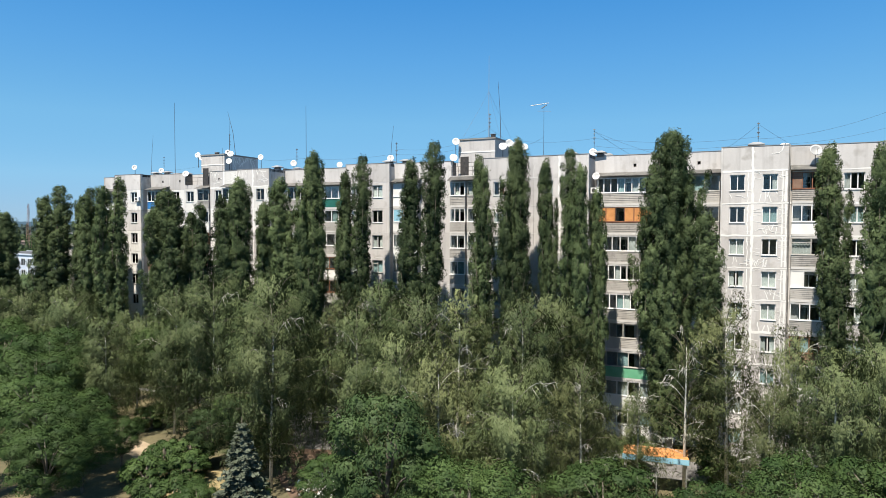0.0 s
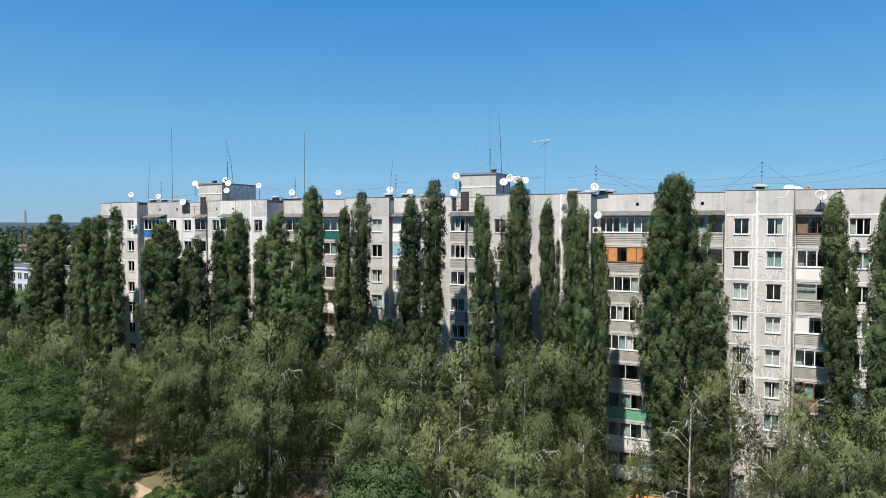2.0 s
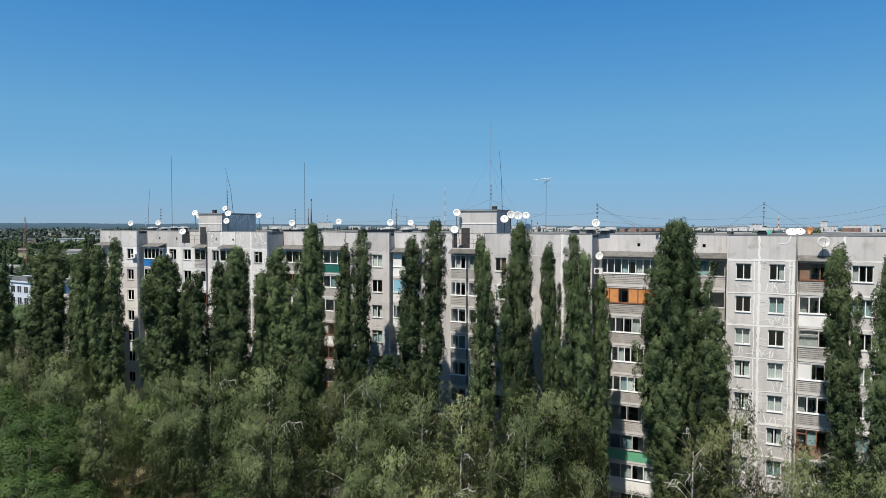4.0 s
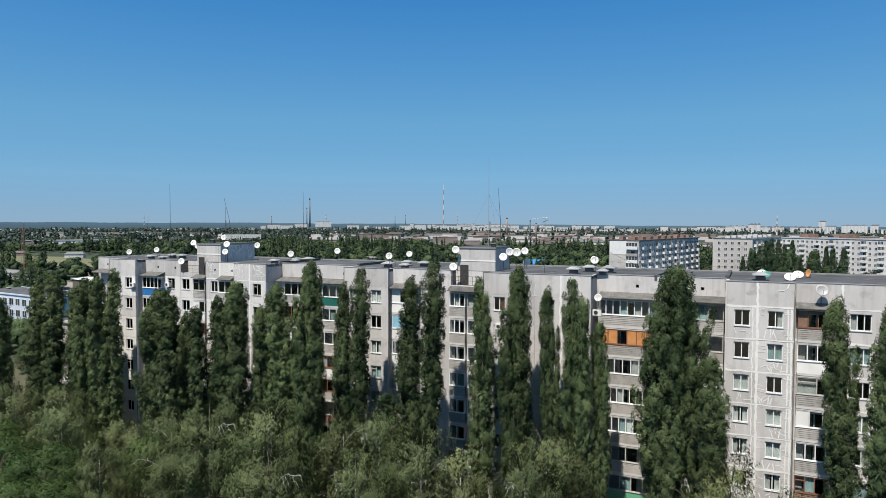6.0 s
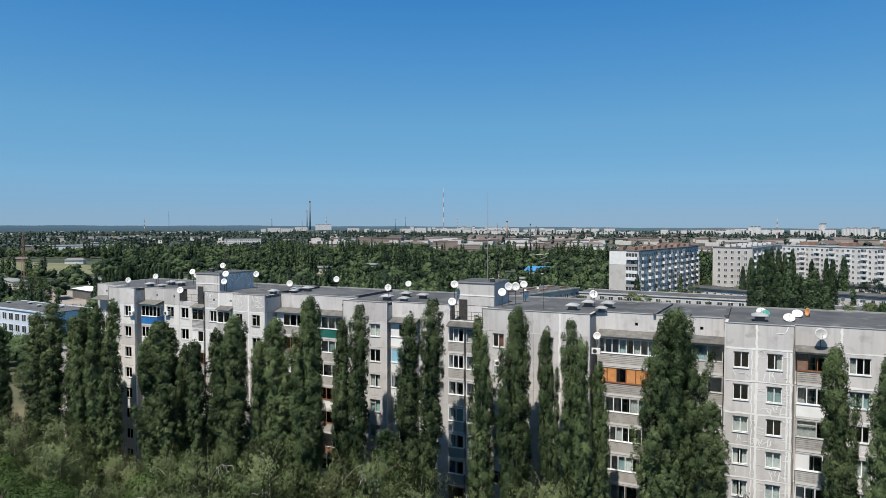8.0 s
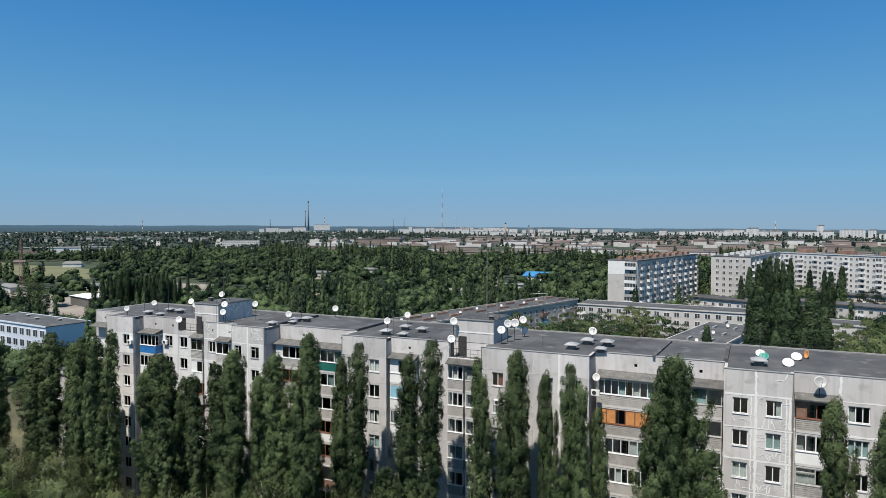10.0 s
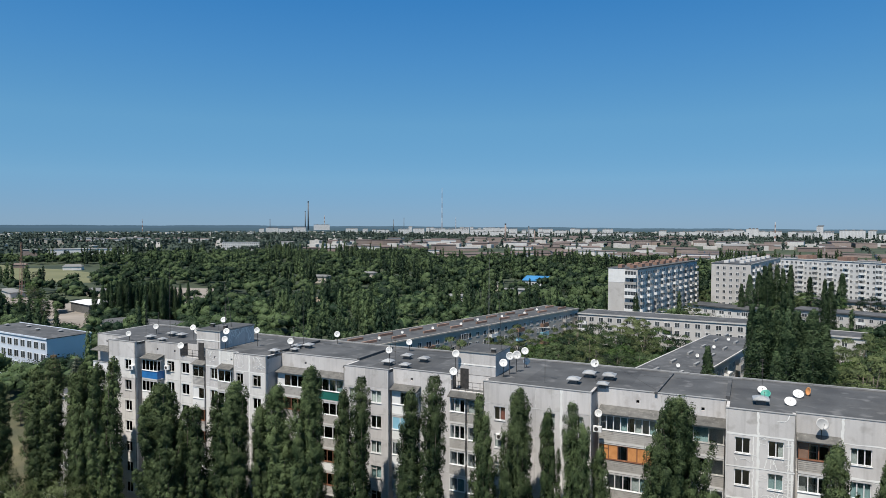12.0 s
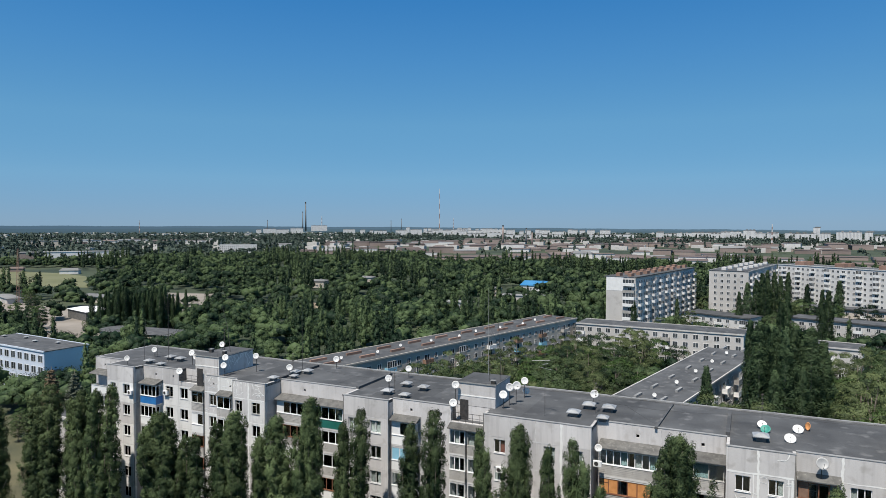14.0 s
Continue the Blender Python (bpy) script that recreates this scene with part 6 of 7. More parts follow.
D = radians
o, h = slab("apartment_building", -89.1, 110.5, D(73.5), 122, 12.5, 5, 2.75, GREYWALL, "five-storey brick apartment house with dark roof and brick vents", bay=3.3, base=0.2, balconies=(1, 4), bal_mats=(SLATE, PALEBLUE, BROWNWOOD, WHITESHEET))
chimneys(o, 122, 12.5, h, 11, REDBRICK, 1, (4.8, 0.5, 0.6))
for i in range(10):
    satellite_dish(-89.1 + 0.284 * (12 + i * 10.5) - 6 + (i % 3), 110.5 + 0.959 * (12 + i * 10.5), h + 0.9, 0.95, h + 0.15, label="small white satellite dish on a lower roof")
o, h = slab("apartment_building", -53.5, 223.6, D(-3), 52, 12, 5, 2.55, PALEWALL, "five-storey pale panel apartment house with dark stair windows", bay=3.0, balconies=(0, 9), base=0.1, win=(1.6, 1.55))
o, h = slab("apartment_building", -14.5, 111.1, D(77.6), 76, 12, 5, 2.75, PALEWALL, "five-storey apartment house with dark felt roof seen from above", bay=3.2, base=0.2, balconies=(1, 3))
chimneys(o, 82, 12, h, 8, FLASHING, 2, (3.2, 0.5, 0.5))
for i in range(5):
    satellite_dish(-16 + 2.7 * i, 128 + 12.5 * i, h + 0.9, 1.0, h + 0.15, label="small white satellite dish on a lower roof")
o, h = slab("apartment_building", -41.5, 272.5, D(78.2), 80, 12.4, 9, 2.75, WHITEWALL, "nine-storey apartment tower block with white-topped gable and many balconies", gable=PALEWALL, bay=2.67, balconies=(1, 3), bal_mats=(WHITESHEET, WHITEWALL, GREYSEAL, SLATE, WHITESHEET), eave=FELT)
chimneys(o, 80, 12.4, h, 9, REDBRICK, 3, (3.4, 1.6, 1.3))
put("gable_cladding", mesh_of("gable_cladding", *cuboids([(-0.1, -0.064, 5.1, 12.3, h - 5.6, h - 0.05)]), WHITESHEET), o, label="white-painted top of the gable")
for k in range(9):
    b = put("balcony", box_mesh("balcony", [(-1.2, -1.12, 0.2, 5.0, 0, 1.0), (-1.12, -0.06, 0.2, 0.28, 0, 1.0), (-1.12, -0.06, 4.92, 5.0, 0, 1.0), (-1.22, -0.06, 0.18, 5.02, -0.14, 0)], (WHITESHEET, WHITESHEET, SLATE)[k * 5 % 3]), o, (0, 0, 0.7 + 2.75 * k))
    if k % 3 != 1:
        put("pane", box_mesh("pane", [(-1.02, -0.99, 0.3, 4.9, 0.95, 2.55)], FARGLASS), b)
        put("glazing", far_glazing(4.7, 1.6), b, (-1.12, 4.95, 0.98), -math.pi / 2)
    else:
        put("balcony_door", far_window(1.6, 2.05), b, (-0.06, 2.4, 0.05), -math.pi / 2)
o, h = slab("apartment_building", -0.6, 328.3, D(79.2), 74, 17, 9, 2.75, PALEWALL, "nine-storey white apartment block with balconies", gable=PALEWALL, bay=3.1, balconies=(1, 3), gable_windows=5)
chimneys(o, 74, 17, h, 6, GREYSEAL, 4, (3.0, 2.0, 1.2))
o, h = slab("apartment_building", 14.0, 412.5, D(-39), 66, 14, 9, 2.68, WHITEWALL, "long nine-storey white apartment block with balconies", bay=2.75, balconies=(1, 3), bal_mats=(WHITESHEET, WHITEWALL, WHITESHEET), win=(1.25, 1.3))
chimneys(o, 66, 14, h, 3, REDBRICK, 5, (5.0, 3.0, 2.0))
o, h = slab("apartment_building", -25.5, 302.7, D(-25.5), 28, 11, 3, 2.8, WHITEWALL, "low white house with dark flat roof and balconies", bay=3.2, balconies=(1, 3), eave=BITUMEN)
o, h = slab("apartment_building", 14.5, 303.5, D(-23), 40, 11, 3, 2.8, PALEWALL, "long low pale house with dark flat roof", bay=3.2, balconies=(1, 3), eave=BITUMEN)
o, h = slab("apartment_building", -15.7, 366.8, D(-5), 15, 11, 3, 2.7, GREYWALL, "low beige house with flat roof", bay=3.0, balconies=(1, 2), eave=BITUMEN)
o, h = slab("apartment_building", 22.1, 351.2, D(-13), 40, 10, 3, 2.6, GREYWALL, "long low beige house with dark flat roof", bay=3.2, balconies=(1, 3), eave=BITUMEN)
o, h = slab("apartment_building", 15.5, 216.0, D(-10), 13, 11, 4, 2.8, PALEWALL, "pale four-storey house half hidden by poplars", bay=3.2, balconies=(1, 3))
o, h = slab("apartment_building", -97.0, 66.5, 0, 8.0, 9, 6, 2.75, PALEWALL, "lower pale wing beside the apartment block", bay=3.0, balconies=(1, 3))
o, h = slab("office_building", -211.4, 120.4, D(-5.2), 38, 12.4, 4, 3.2, OFFICEWALL, "four-storey pale blue office building with flat dark roof", gable=OFFICEBLUE, bay=3.45, category="office building", base=-1.2, win=(2.3, 2.0))
put("repaired_patch", mesh_of("repaired_patch", *cuboids([(38.062, 38.075, 1.6, 4.6, 4.2, 7.0), (38.062, 38.073, 2.6, 6.4, 2.4, 4.2)]), PINKWALL), o, label="bare reddish patch of wall")
for i in range(4):
    vent_hood(-207 + i * 8.5, 127 - i * 0.8 + (i % 2) * 2, 1.2, 0, h + 0.15)


def hip_house(name, x, y, rz, w, d, hw, hr, wall, roof, label, category="house", windows=0):
    ob = thing(name, label, category, (x, y, ground_height(x, y)), rz)
    FOOT.append((x, y, rz, w, d))
    put("wall", mesh_of("wall", *cuboids([(0, w, 0, d, 0, hw)]), wall), ob)
    e = 0.5
    vs = [(-e, -e, hw), (w + e, -e, hw), (w + e, d + e, hw), (-e, d + e, hw), (0 if hr < 1 else w * 0.08, d / 2, hw + hr), (w if hr < 1 else w * 0.92, d / 2, hw + hr)]
    put("roof", mesh_of("roof", vs, [(0, 1, 5, 4), (2, 3, 4, 5), (1, 2, 5), (3, 0, 4), (3, 2, 1, 0)], roof), ob)
    for i in range(windows):
        put("window", far_window(1.6, 1.5), ob, (w * (i + 0.5) / windows, 0, 1.0))
    return ob


hip_house("school_building", -149.0, 452.0, D(1), 20, 11, 4.0, 3.2, WHITEWALL, BLUEROOF, "long low house with a bright blue metal roof", "building", 9)
# closed box; dark walls stand in for the shade inside the open shed
hip_house("storage_shed", -311.0, 221.5, D(-15), 22, 14, 4.6, 0.7, FELT, WHITEROOF, "storage shed with a white sheet roof, its shaded opening painted as dark walls", "shed")
hip_house("storage_shed", -371.8, 273.5, D(-8), 44, 10, 3.6, 0.7, GREYWALL, GREYROOF, "long grey storage shed", "shed")
hip_house("garage_row", -422.5, 253, D(-20), 30, 8, 3.2, 0.6, PALEWALL, GREYROOF, "row of low garages", "garage")
hip_house("garage_row", -411.1, 230.7, D(-20), 30, 8, 3.2, 0.6, PALEWALL, GREYROOF, "row of low garages", "garage")
hip_house("workshop", -240.0, 182.0, D(5), 42, 14, 4.2, 0.5, GREYWALL, BITUMEN, "flat workshop with a dark felt roof", "workshop")
hip_house("workshop", -305.9, 401.5, D(15), 20, 12, 5.0, 1.0, GREYWALL, GREYROOF, "grey workshop among trees", "workshop", 6)
hip_house("workshop", -286.9, 434, D(15), 22, 12, 6.0, 1.0, GREYWALL, GREYROOF, "grey workshop among trees", "workshop", 6)
hip_house("workshop", -163.0, 410.3, D(5), 12, 10, 5.0, 0.6, GREYWALL, GREYROOF, "grey workshop block among trees", "workshop", 5)
hip_house("workshop", -150.1, 326.7, D(8), 15, 8, 5.0, 0.8, WHITEWALL, GREYROOF, "small white outbuilding among trees", "outbuilding", 3)
hip_house("workshop", -140.4, 382.5, D(8), 30, 9, 4.0, 0.6, PALEWALL, GREYROOF, "low pale outbuilding among trees", "outbuilding", 5)
hip_house("barn", -588.0, 410.0, D(40), 16, 9, 3.4, 2.2, WHITEWALL, GREYROOF, "white barn at the edge of the meadow", "barn")
hip_house("barn", -662.0, 408.0, D(40), 13, 7, 3.2, 1.6, PINKWALL, RUSTROOF, "small brick barn at the edge of the meadow", "barn")
slab("works_office", -782, 820, D(40), 58, 14, 4, 3.2, WHITEWALL, "four-storey white works office among trees", bay=3.0, category="office building", roof=GREYROOF)


def polar(bearing, dist):
    """Place at a bearing left of +y, in degrees."""
    a = radians(bearing - 0.35)
    return -math.sin(a) * dist, math.cos(a) * dist


# lattice mast beside the sheds
mx_, my_ = polar(58.0, 455)
lattice = thing("lattice_mast", "rusty lattice mast standing by garages", "mast", (mx_, my_, 0))
put("frame", mesh_of("frame", *tubes([([(sx * 1.1, sy * 1.1, 0), (sx * 0.3, sy * 0.3, 33)], [0.12, 0.08]) for sx in (-1, 1) for sy in (-1, 1)] + [([((-1) ** k * (1.1 - 0.024 * z), -1.1 + 0.024 * z, z), (-(-1) ** k * (1.05 - 0.024 * z), -1.05 + 0.024 * z, z + 2)], [0.07, 0.07]) for k, z in enumerate(range(0, 32, 2))], 4), REDBRICK), lattice)

# long white works hall behind the meadow, with a raw brick end
for b, w, mt in ((58.0, 24, PINKWALL), (56.7, 52, WHITEROOF), (54.0, 34, WHITEROOF), (52.3, 24, WHITEROOF)):
    x, y = polar(b, 1060)
    hip_house("works_hall", x, y, radians(b - 6), w, 24, 8.5, 0.8, mt, GREYROOF, "long low white works hall behind the meadow", "factory hall")["group"] = "works halls"
hx, hy = polar(57.6, 1500)
hip_house("works_hall", hx, hy, radians(52), 60, 30, 14, 0.8, GREYWALL, GREYROOF, "raw concrete hall in the distance", "factory hall")["group"] = "works halls"

# works halls in the middle distance
fr = random.Random(77)
HALLS = [(37.5, 1020, 90, 30, 9, PINKWALL, RUSTROOF), (34.0, 1050, 110, 30, 10, PINKWALL, GREYROOF), (31.2, 1120, 120, 34, 11, WHITEWALL, RUSTROOF), (29.0, 950, 90, 24, 8, WHITEWALL, RUSTROOF),
    (26.5, 1080, 120, 34, 12, PINKWALL, GREYROOF), (23.5, 1250, 150, 40, 10, PINKWALL, RUSTROOF), (20.0, 1300, 170, 40, 12, PINKWALL, RUSTROOF), (16.5, 1150, 150, 40, 9, WHITEWALL, RUSTROOF),
    (13.0, 1350, 180, 46, 10, PINKWALL, RUSTROOF), (9.5, 1500, 200, 50, 11, PINKWALL, RUSTROOF), (12.2, 900, 150, 30, 9, WHITEWALL, GREYROOF), (6.0, 1050, 150, 34, 9, PINKWALL, GREYROOF),
    (3.0, 1450, 220, 50, 12, PINKWALL, RUSTROOF), (-1.0, 1300, 200, 50, 11, PINKWALL, GREYROOF)]
HALLS += [(24.0, 900, 110, 30, 8, PINKWALL, RUSTROOF), (20.5, 920, 130, 30, 8, WHITEWALL, RUSTROOF), (16.0, 930, 150, 34, 9, PINKWALL, RUSTROOF), (7.5, 900, 150, 34, 8, WHITEWALL, RUSTROOF), (2.0, 940, 150, 34, 9, WHITEWALL, RUSTROOF), (-4.0, 920, 160, 34, 9, PINKWALL, RUSTROOF), (-8.0, 1000, 120, 34, 9, PINKWALL, RUSTROOF)]
HALLS += [(-5.0, 1500, 200, 50, 12, PINKWALL, RUSTROOF), (47.8, 1650, 120, 30, 15, PINKWALL, GREYROOF), (52.6, 1700, 160, 34, 14, WHITEWALL, GREYROOF), (55.8, 1800, 130, 34, 14, PALEWALL, GREYROOF),
    (41.5, 1400, 120, 30, 9, WHITEWALL, GREYROOF), (28.2, 1450, 160, 40, 12, WHITEWALL, RUSTROOF), (17.8, 1750, 240, 50, 14, PINKWALL, RUSTROOF), (7.5, 1900, 260, 60, 14, PINKWALL, RUSTROOF),
    (25.0, 1650, 220, 50, 13, PINKWALL, RUSTROOF), (33.0, 1500, 180, 40, 14, PINKWALL, RUSTROOF)]
for b, d, w, dp, hh, mt, rf in HALLS:
    n = 3 if w < 140 else 5
    for i in range(n):
        part_w = w / n * fr.uniform(0.8, 1.12)
        x, y = polar(b - math.degrees((i + 0.5 - n / 2) * w / n / d), d + fr.uniform(-60, 60))
        hip_house("works_hall", x, y, radians(b + fr.uniform(-5, 5)), part_w, dp * fr.uniform(0.9, 2.2), hh * fr.uniform(0.4, 0.9), fr.choice([0.8, 0.9, 2.2]), fr.choice([mt, mt, WHITEWALL, PINKWALL]), fr.choice([rf, RUSTROOF, RUSTROOF]), "long low works hall in the distance", "factory hall", 0)["group"] = "works halls"

# far housing estates on the rising ground
BANDS = bpy.data.materials.new("far_estate_wall")
BANDS.use_nodes = True
bt = BANDS.node_tree
bb = bt.nodes["Principled BSDF"]
bb.inputs["Roughness"].default_value = 0.9
brk = bt.nodes.new("ShaderNodeTexBrick")
brk.inputs["Scale"].default_value, brk.inputs["Mortar Size"].default_value, brk.inputs["Brick Width"].default_value, brk.inputs["Row Height"].default_value = 1.0, 0.75, 3.2, 2.8
brk.offset = 0.0
brk.inputs["Color1"].default_value, brk.inputs["Color2"].default_value, brk.inputs["Mortar"].default_value = (0.2, 0.21, 0.23, 1), (0.28, 0.29, 0.31, 1), (0.62, 0.62, 0.62, 1)
tcn, mpn = bt.nodes.new("ShaderNodeTexCoord"), bt.nodes.new("ShaderNodeMapping")
mpn.inputs["Rotation"].default_value = (math.pi / 2, 0, 0)
bt.links.new(tcn.outputs["Object"], mpn.inputs["Vector"])
bt.links.new(mpn.outputs["Vector"], brk.inputs["Vector"])
bt.links.new(brk.outputs["Color"], bb.inputs["Base Color"])


def estate(b, d, w, floors):
    x, y = polar(b, d)
    hh = floors * 2.8 + 2
    ob = thing("apartment_building", "distant pale apartment slab on the skyline", "apartment building", (x, y, ground_height(x, y) - 1), radians(b), "far housing estate")
    put("wall", mesh_of("wall", *cuboids([(0, w, 0, 13, 0, hh)]), BANDS), ob)
    put("roof", mesh_of("roof", *cuboids([(-0.3, w + 0.3, -0.3, 13.3, hh, hh + 0.8)] + [(w * f, w * f + 6, 4, 9, hh + 0.8, hh + 3.2) for f in (0.2, 0.5, 0.8)]), GREYROOF), ob)


er = random.Random(3)
for b0, b1, d, fl in [(41.1, 38.1, 3350, 8), (33.9, 30.4, 3300, 8), (29.4, 24.0, 2800, 8), (24.0, 18.6, 2750, 9), (18.2, 11.3, 2950, 8), (23.2, 15.0, 2150, 5), (12.8, 9.6, 2300, 4), (7.4, 1.1, 2350, 8), (4.6, -1.8, 2250, 9), (0.4, -3.4, 2300, 8), (-4.4, -9.0, 2000, 8), (-2.6, -3.6, 2050, 10), (28.5, 20.0, 3550, 9)]:
    b = b0
    while b > b1:
        w = er.choice([18, 24, 34, 46, 60])
        estate(b, d + er.uniform(-110, 110), w, max(5, fl + er.choice([-2, -1, 0, 0, 1, 2])))
        b -= math.degrees(w / d) + er.choice([0.03, 0.08, 0.15, 0.4])


SHAFT = surface("chimney_concrete", (0.1, 0.11, 0.12), (0.16, 0.17, 0.18), 0.02, 0.9, bump=0.0, fine=0.3)


def stack(b, d, height, r, label, bands=False, slim=False):
    x, y = polar(b, d)
    g = ground_height(x, y)
    ob = thing("factory_chimney" if not slim else "radio_tower", label, "chimney" if not slim else "tower", (x, y, g))
    if not slim:
        put("shaft", mesh_of("shaft", *tubes([([(0, 0, 0), (0, 0, height * 0.5), (0, 0, height)], [r, r * 0.8, r * 0.62])], 12), PINKWALL if bands else SHAFT, True), ob)
        put("rim", mesh_of("rim", *tubes([([(0, 0, height - height * 0.05), (0, 0, height + 0.5)], [r * 0.7, r * 0.7])], 12), STEEL), ob)
    else:
        n = 9
        for i in range(n):
            put("section", mesh_of("section", *tubes([([(0, 0, height * i / n), (0, 0, height * (i + 1) / n)], [r * (1 - 0.5 * i / n), r * (1 - 0.5 * (i + 1) / n)])], 6), REDBRICK if i % 2 else WHITEWALL), ob)
    return ob


stack(37.05, 3900, 176, 5.0, "tall tapering grey power-station chimney on the horizon")
stack(37.3, 3900, 120, 3.5, "slim grey chimney on the horizon")
stack(35.7, 3900, 95, 3.0, "red and white banded radio tower on the horizon", slim=True)
stack(25.6, 3600, 243, 2.4, "very tall red and white radio mast on the horizon", slim=True)
stack(24.4, 3800, 85, 2.0, "red and white banded radio tower on the horizon", slim=True)
stack(20.1, 1500, 46, 2.6, "brick factory chimney rising over the works", True)
stack(18.1, 1500, 40, 2.0, "dark slim factory chimney rising over the works")
stack(17.6, 1350, 34, 1.8, "slim factory chimney rising over the works", True)
stack(40.2, 3700, 70, 2.5, "slim grey chimney on the horizon")
stack(29.8, 3700, 70, 2.5, "slim grey chimney on the horizon")
stack(28.9, 3700, 80, 2.2, "slim grey chimney on the horizon")
stack(-1.2, 1500, 50, 1.6, "red and white banded radio tower over the works", slim=True)
estate(-4.0, 2300, 18, 14)
stack(50.0, 2400, 60, 1.6, "red and white banded radio tower on the horizon", slim=True)
estate(36.6, 3850, 90, 14)


# ---- woods ----
def in_foot(x, y, margin):
    for fx, fy, rz, ln, dp in FOOT:
        dx, dy = x - fx, y - fy
        c, s = math.cos(rz), math.sin(rz)
        u, v = dx * c + dy * s, -dx * s + dy * c
        if -margin < u < ln + margin and -margin < v < dp + margin:
            return True
    return False


CLEAR = [(-282, 199, 14), (-264, 189, 12), (-250, 178, 9), (-222, 172, 9), (-589, 380, 75), (-510, 331, 55), (-668, 406, 60), (-460, 319, 25), (-340, 332, 18), (-311, 305, 20), (-282, 271, 18), (-262, 248, 14), (-338, 225, 22), (-296, 198, 14), (-265, 180, 9), (-373, 246, 20), (-228, 317, 14), (-142, 250, 7), (-147, 261, 6), (-154, 275, 6), (-134, 448, 14), (-145, 437, 9), (-333, 238, 16), (-292, 220, 15)]


CLEAR += [(*polar(b, d), 34) for b in (51.6, 53.2, 54.8, 56.4, 58.0) for d in (950, 1000)]


def open_ground(x, y, margin=4.0):
    return in_foot(x, y, margin) or any((x - a) ** 2 + (y - b) ** 2 < r * r for a, b, r in CLEAR) or (y < 78 and x > -112) or (x < -119 and y < 104 and x > -215)


WOODL = "green broadleaf tree behind the apartment block"
wood_kinds = [broadleaf(61, 12.0, 4.6, WOODL, LEAF_WOOD, 0.26, 30, 170, "broadleaf_tree", 0.12), broadleaf(62, 11.0, 4.0, WOODL, LEAF_MAPLE, 0.25, 28, 160, "broadleaf_tree", 0.12), broadleaf(63, 13.0, 4.2, WOODL, LEAF_BIRCH, 0.23, 32, 170, "broadleaf_tree", 0.1)]


def wood_poplar(seed, H, W):
    """A slender poplar seen from afar: upright plumes of leaf clumps round a stem."""
    rng = np.random.default_rng(seed)
    ob = thing("poplar_tree", "tall dark poplar behind the apartment block", "tree", group="poplars behind the block")
    q, each = 150, 72
    f = 0.06 + 0.9 * (np.arange(q) + rng.uniform(0, 1, q)) / q
    an = np.arange(q) * 2.39996 + rng.uniform(-0.5, 0.5, q)
    shape = np.where(f < 0.3, 0.55 + 1.5 * f, np.where(f < 0.62, 1.0, np.clip(1.0 - 0.9 * (np.clip(f - 0.62, 0, 1) / 0.36) ** 1.4, 0.1, 1)))
    side = np.stack([np.cos(an), np.sin(an), f * 0], 1)
    hub = side * (W * 0.4 * shape * np.sqrt(rng.uniform(0.1, 1, q)) * rng.uniform(0.6, 1.35, q))[:, None] + np.stack([f * 0, f * 0, f * H], 1)
    ray = rng.normal(size=(q, each, 3)) + side[:, None, :] * 0.7
    ray /= np.linalg.norm(ray, axis=2)[:, :, None]
    rad = (0.22 + W * 0.13 * shape * rng.uniform(0.7, 1.4, q))[:, None, None] * rng.uniform(0.6, 1.1, (q, each, 1))
    c = (hub[:, None, :] + ray * rad * [1, 1, 2.3]).reshape(-1, 3)
    nn = (ray + rng.normal(size=ray.shape) * 0.4).reshape(-1, 3)
    put("trunk", mesh_of("trunk", *tubes([([(0, 0, 0), (0, 0, H * 0.9)], [0.3, 0.04])], 6), POPLARBARK, True), ob)
    put("crown", leaf_mesh("crown", c, nn, rng.uniform(0.15, 0.28, len(c)), LEAF_POPLAR_DARK, rng, 1.4, False, True, (ray * 0.8 + side[:, None, :] * 0.8).reshape(-1, 3)), ob)
    return ob


far_pop = [wood_poplar(71, 22.0, 2.8), wood_poplar(72, 22.0, 2.5)]
used = set()
POPS = [(0.0, 151, 28, 1), (1.6, 142, 29, 0), (3.0, 158, 26.5, 1), (4.6, 146, 27.5, 0), (6.0, 140, 28.5, 0), (8.2, 152, 27, 1), (10.4, 142, 28.5, 0), (12.6, 145, 25.5, 1),
    (4.0, 130, 22, 0), (8.4, 132, 22.5, 0), (-6.6, 119, 24, 0), (7.3, 338, 27, 0), (10.2, 342, 26, 0), (5.2, 333, 26, 1)]
POPS += [(13.0, 346, 24, 0), (16.0, 345, 26, 1), (23.5, 340, 21, 1), (36.0, 340, 23, 0), (9.5, 250, 22, 1), (12.0, 262, 24, 0), (22.0, 256, 26, 1), (24.5, 262, 25, 0), (-4.0, 300, 20, 1),
    (-1.0, 312, 23, 0), (2.5, 318, 24, 1), (6.0, 314, 22, 0), (-30, 318, 14, 1), (-42, 272, 17, 1), (-56, 280, 16, 0), (-53, 277, 15, 1), (-43, 280, 18, 0), (-28, 395, 22, 1)]
POPS += [(-32, 402, 24, 0), (-36, 410, 22, 1)]
POPS += [(-262 + i * 1.02 + (i % 3) * 1.5, 198 + (i % 3) * 4.5 + i * 0.62, 16 + (i * 7 % 5), i % 2) for i in range(27)]
for i, (x, y, hh, k) in enumerate(POPS):
    o = stand(far_pop[k], x, y, hh / 22.0, i * 1.3, first=k not in used)
    o.scale = (hh / 22.0 * (0.9 + (i * 37 % 10) * 0.06), hh / 22.0 * (0.9 + (i * 53 % 10) * 0.06), hh / 22.0)
    used.add(k)

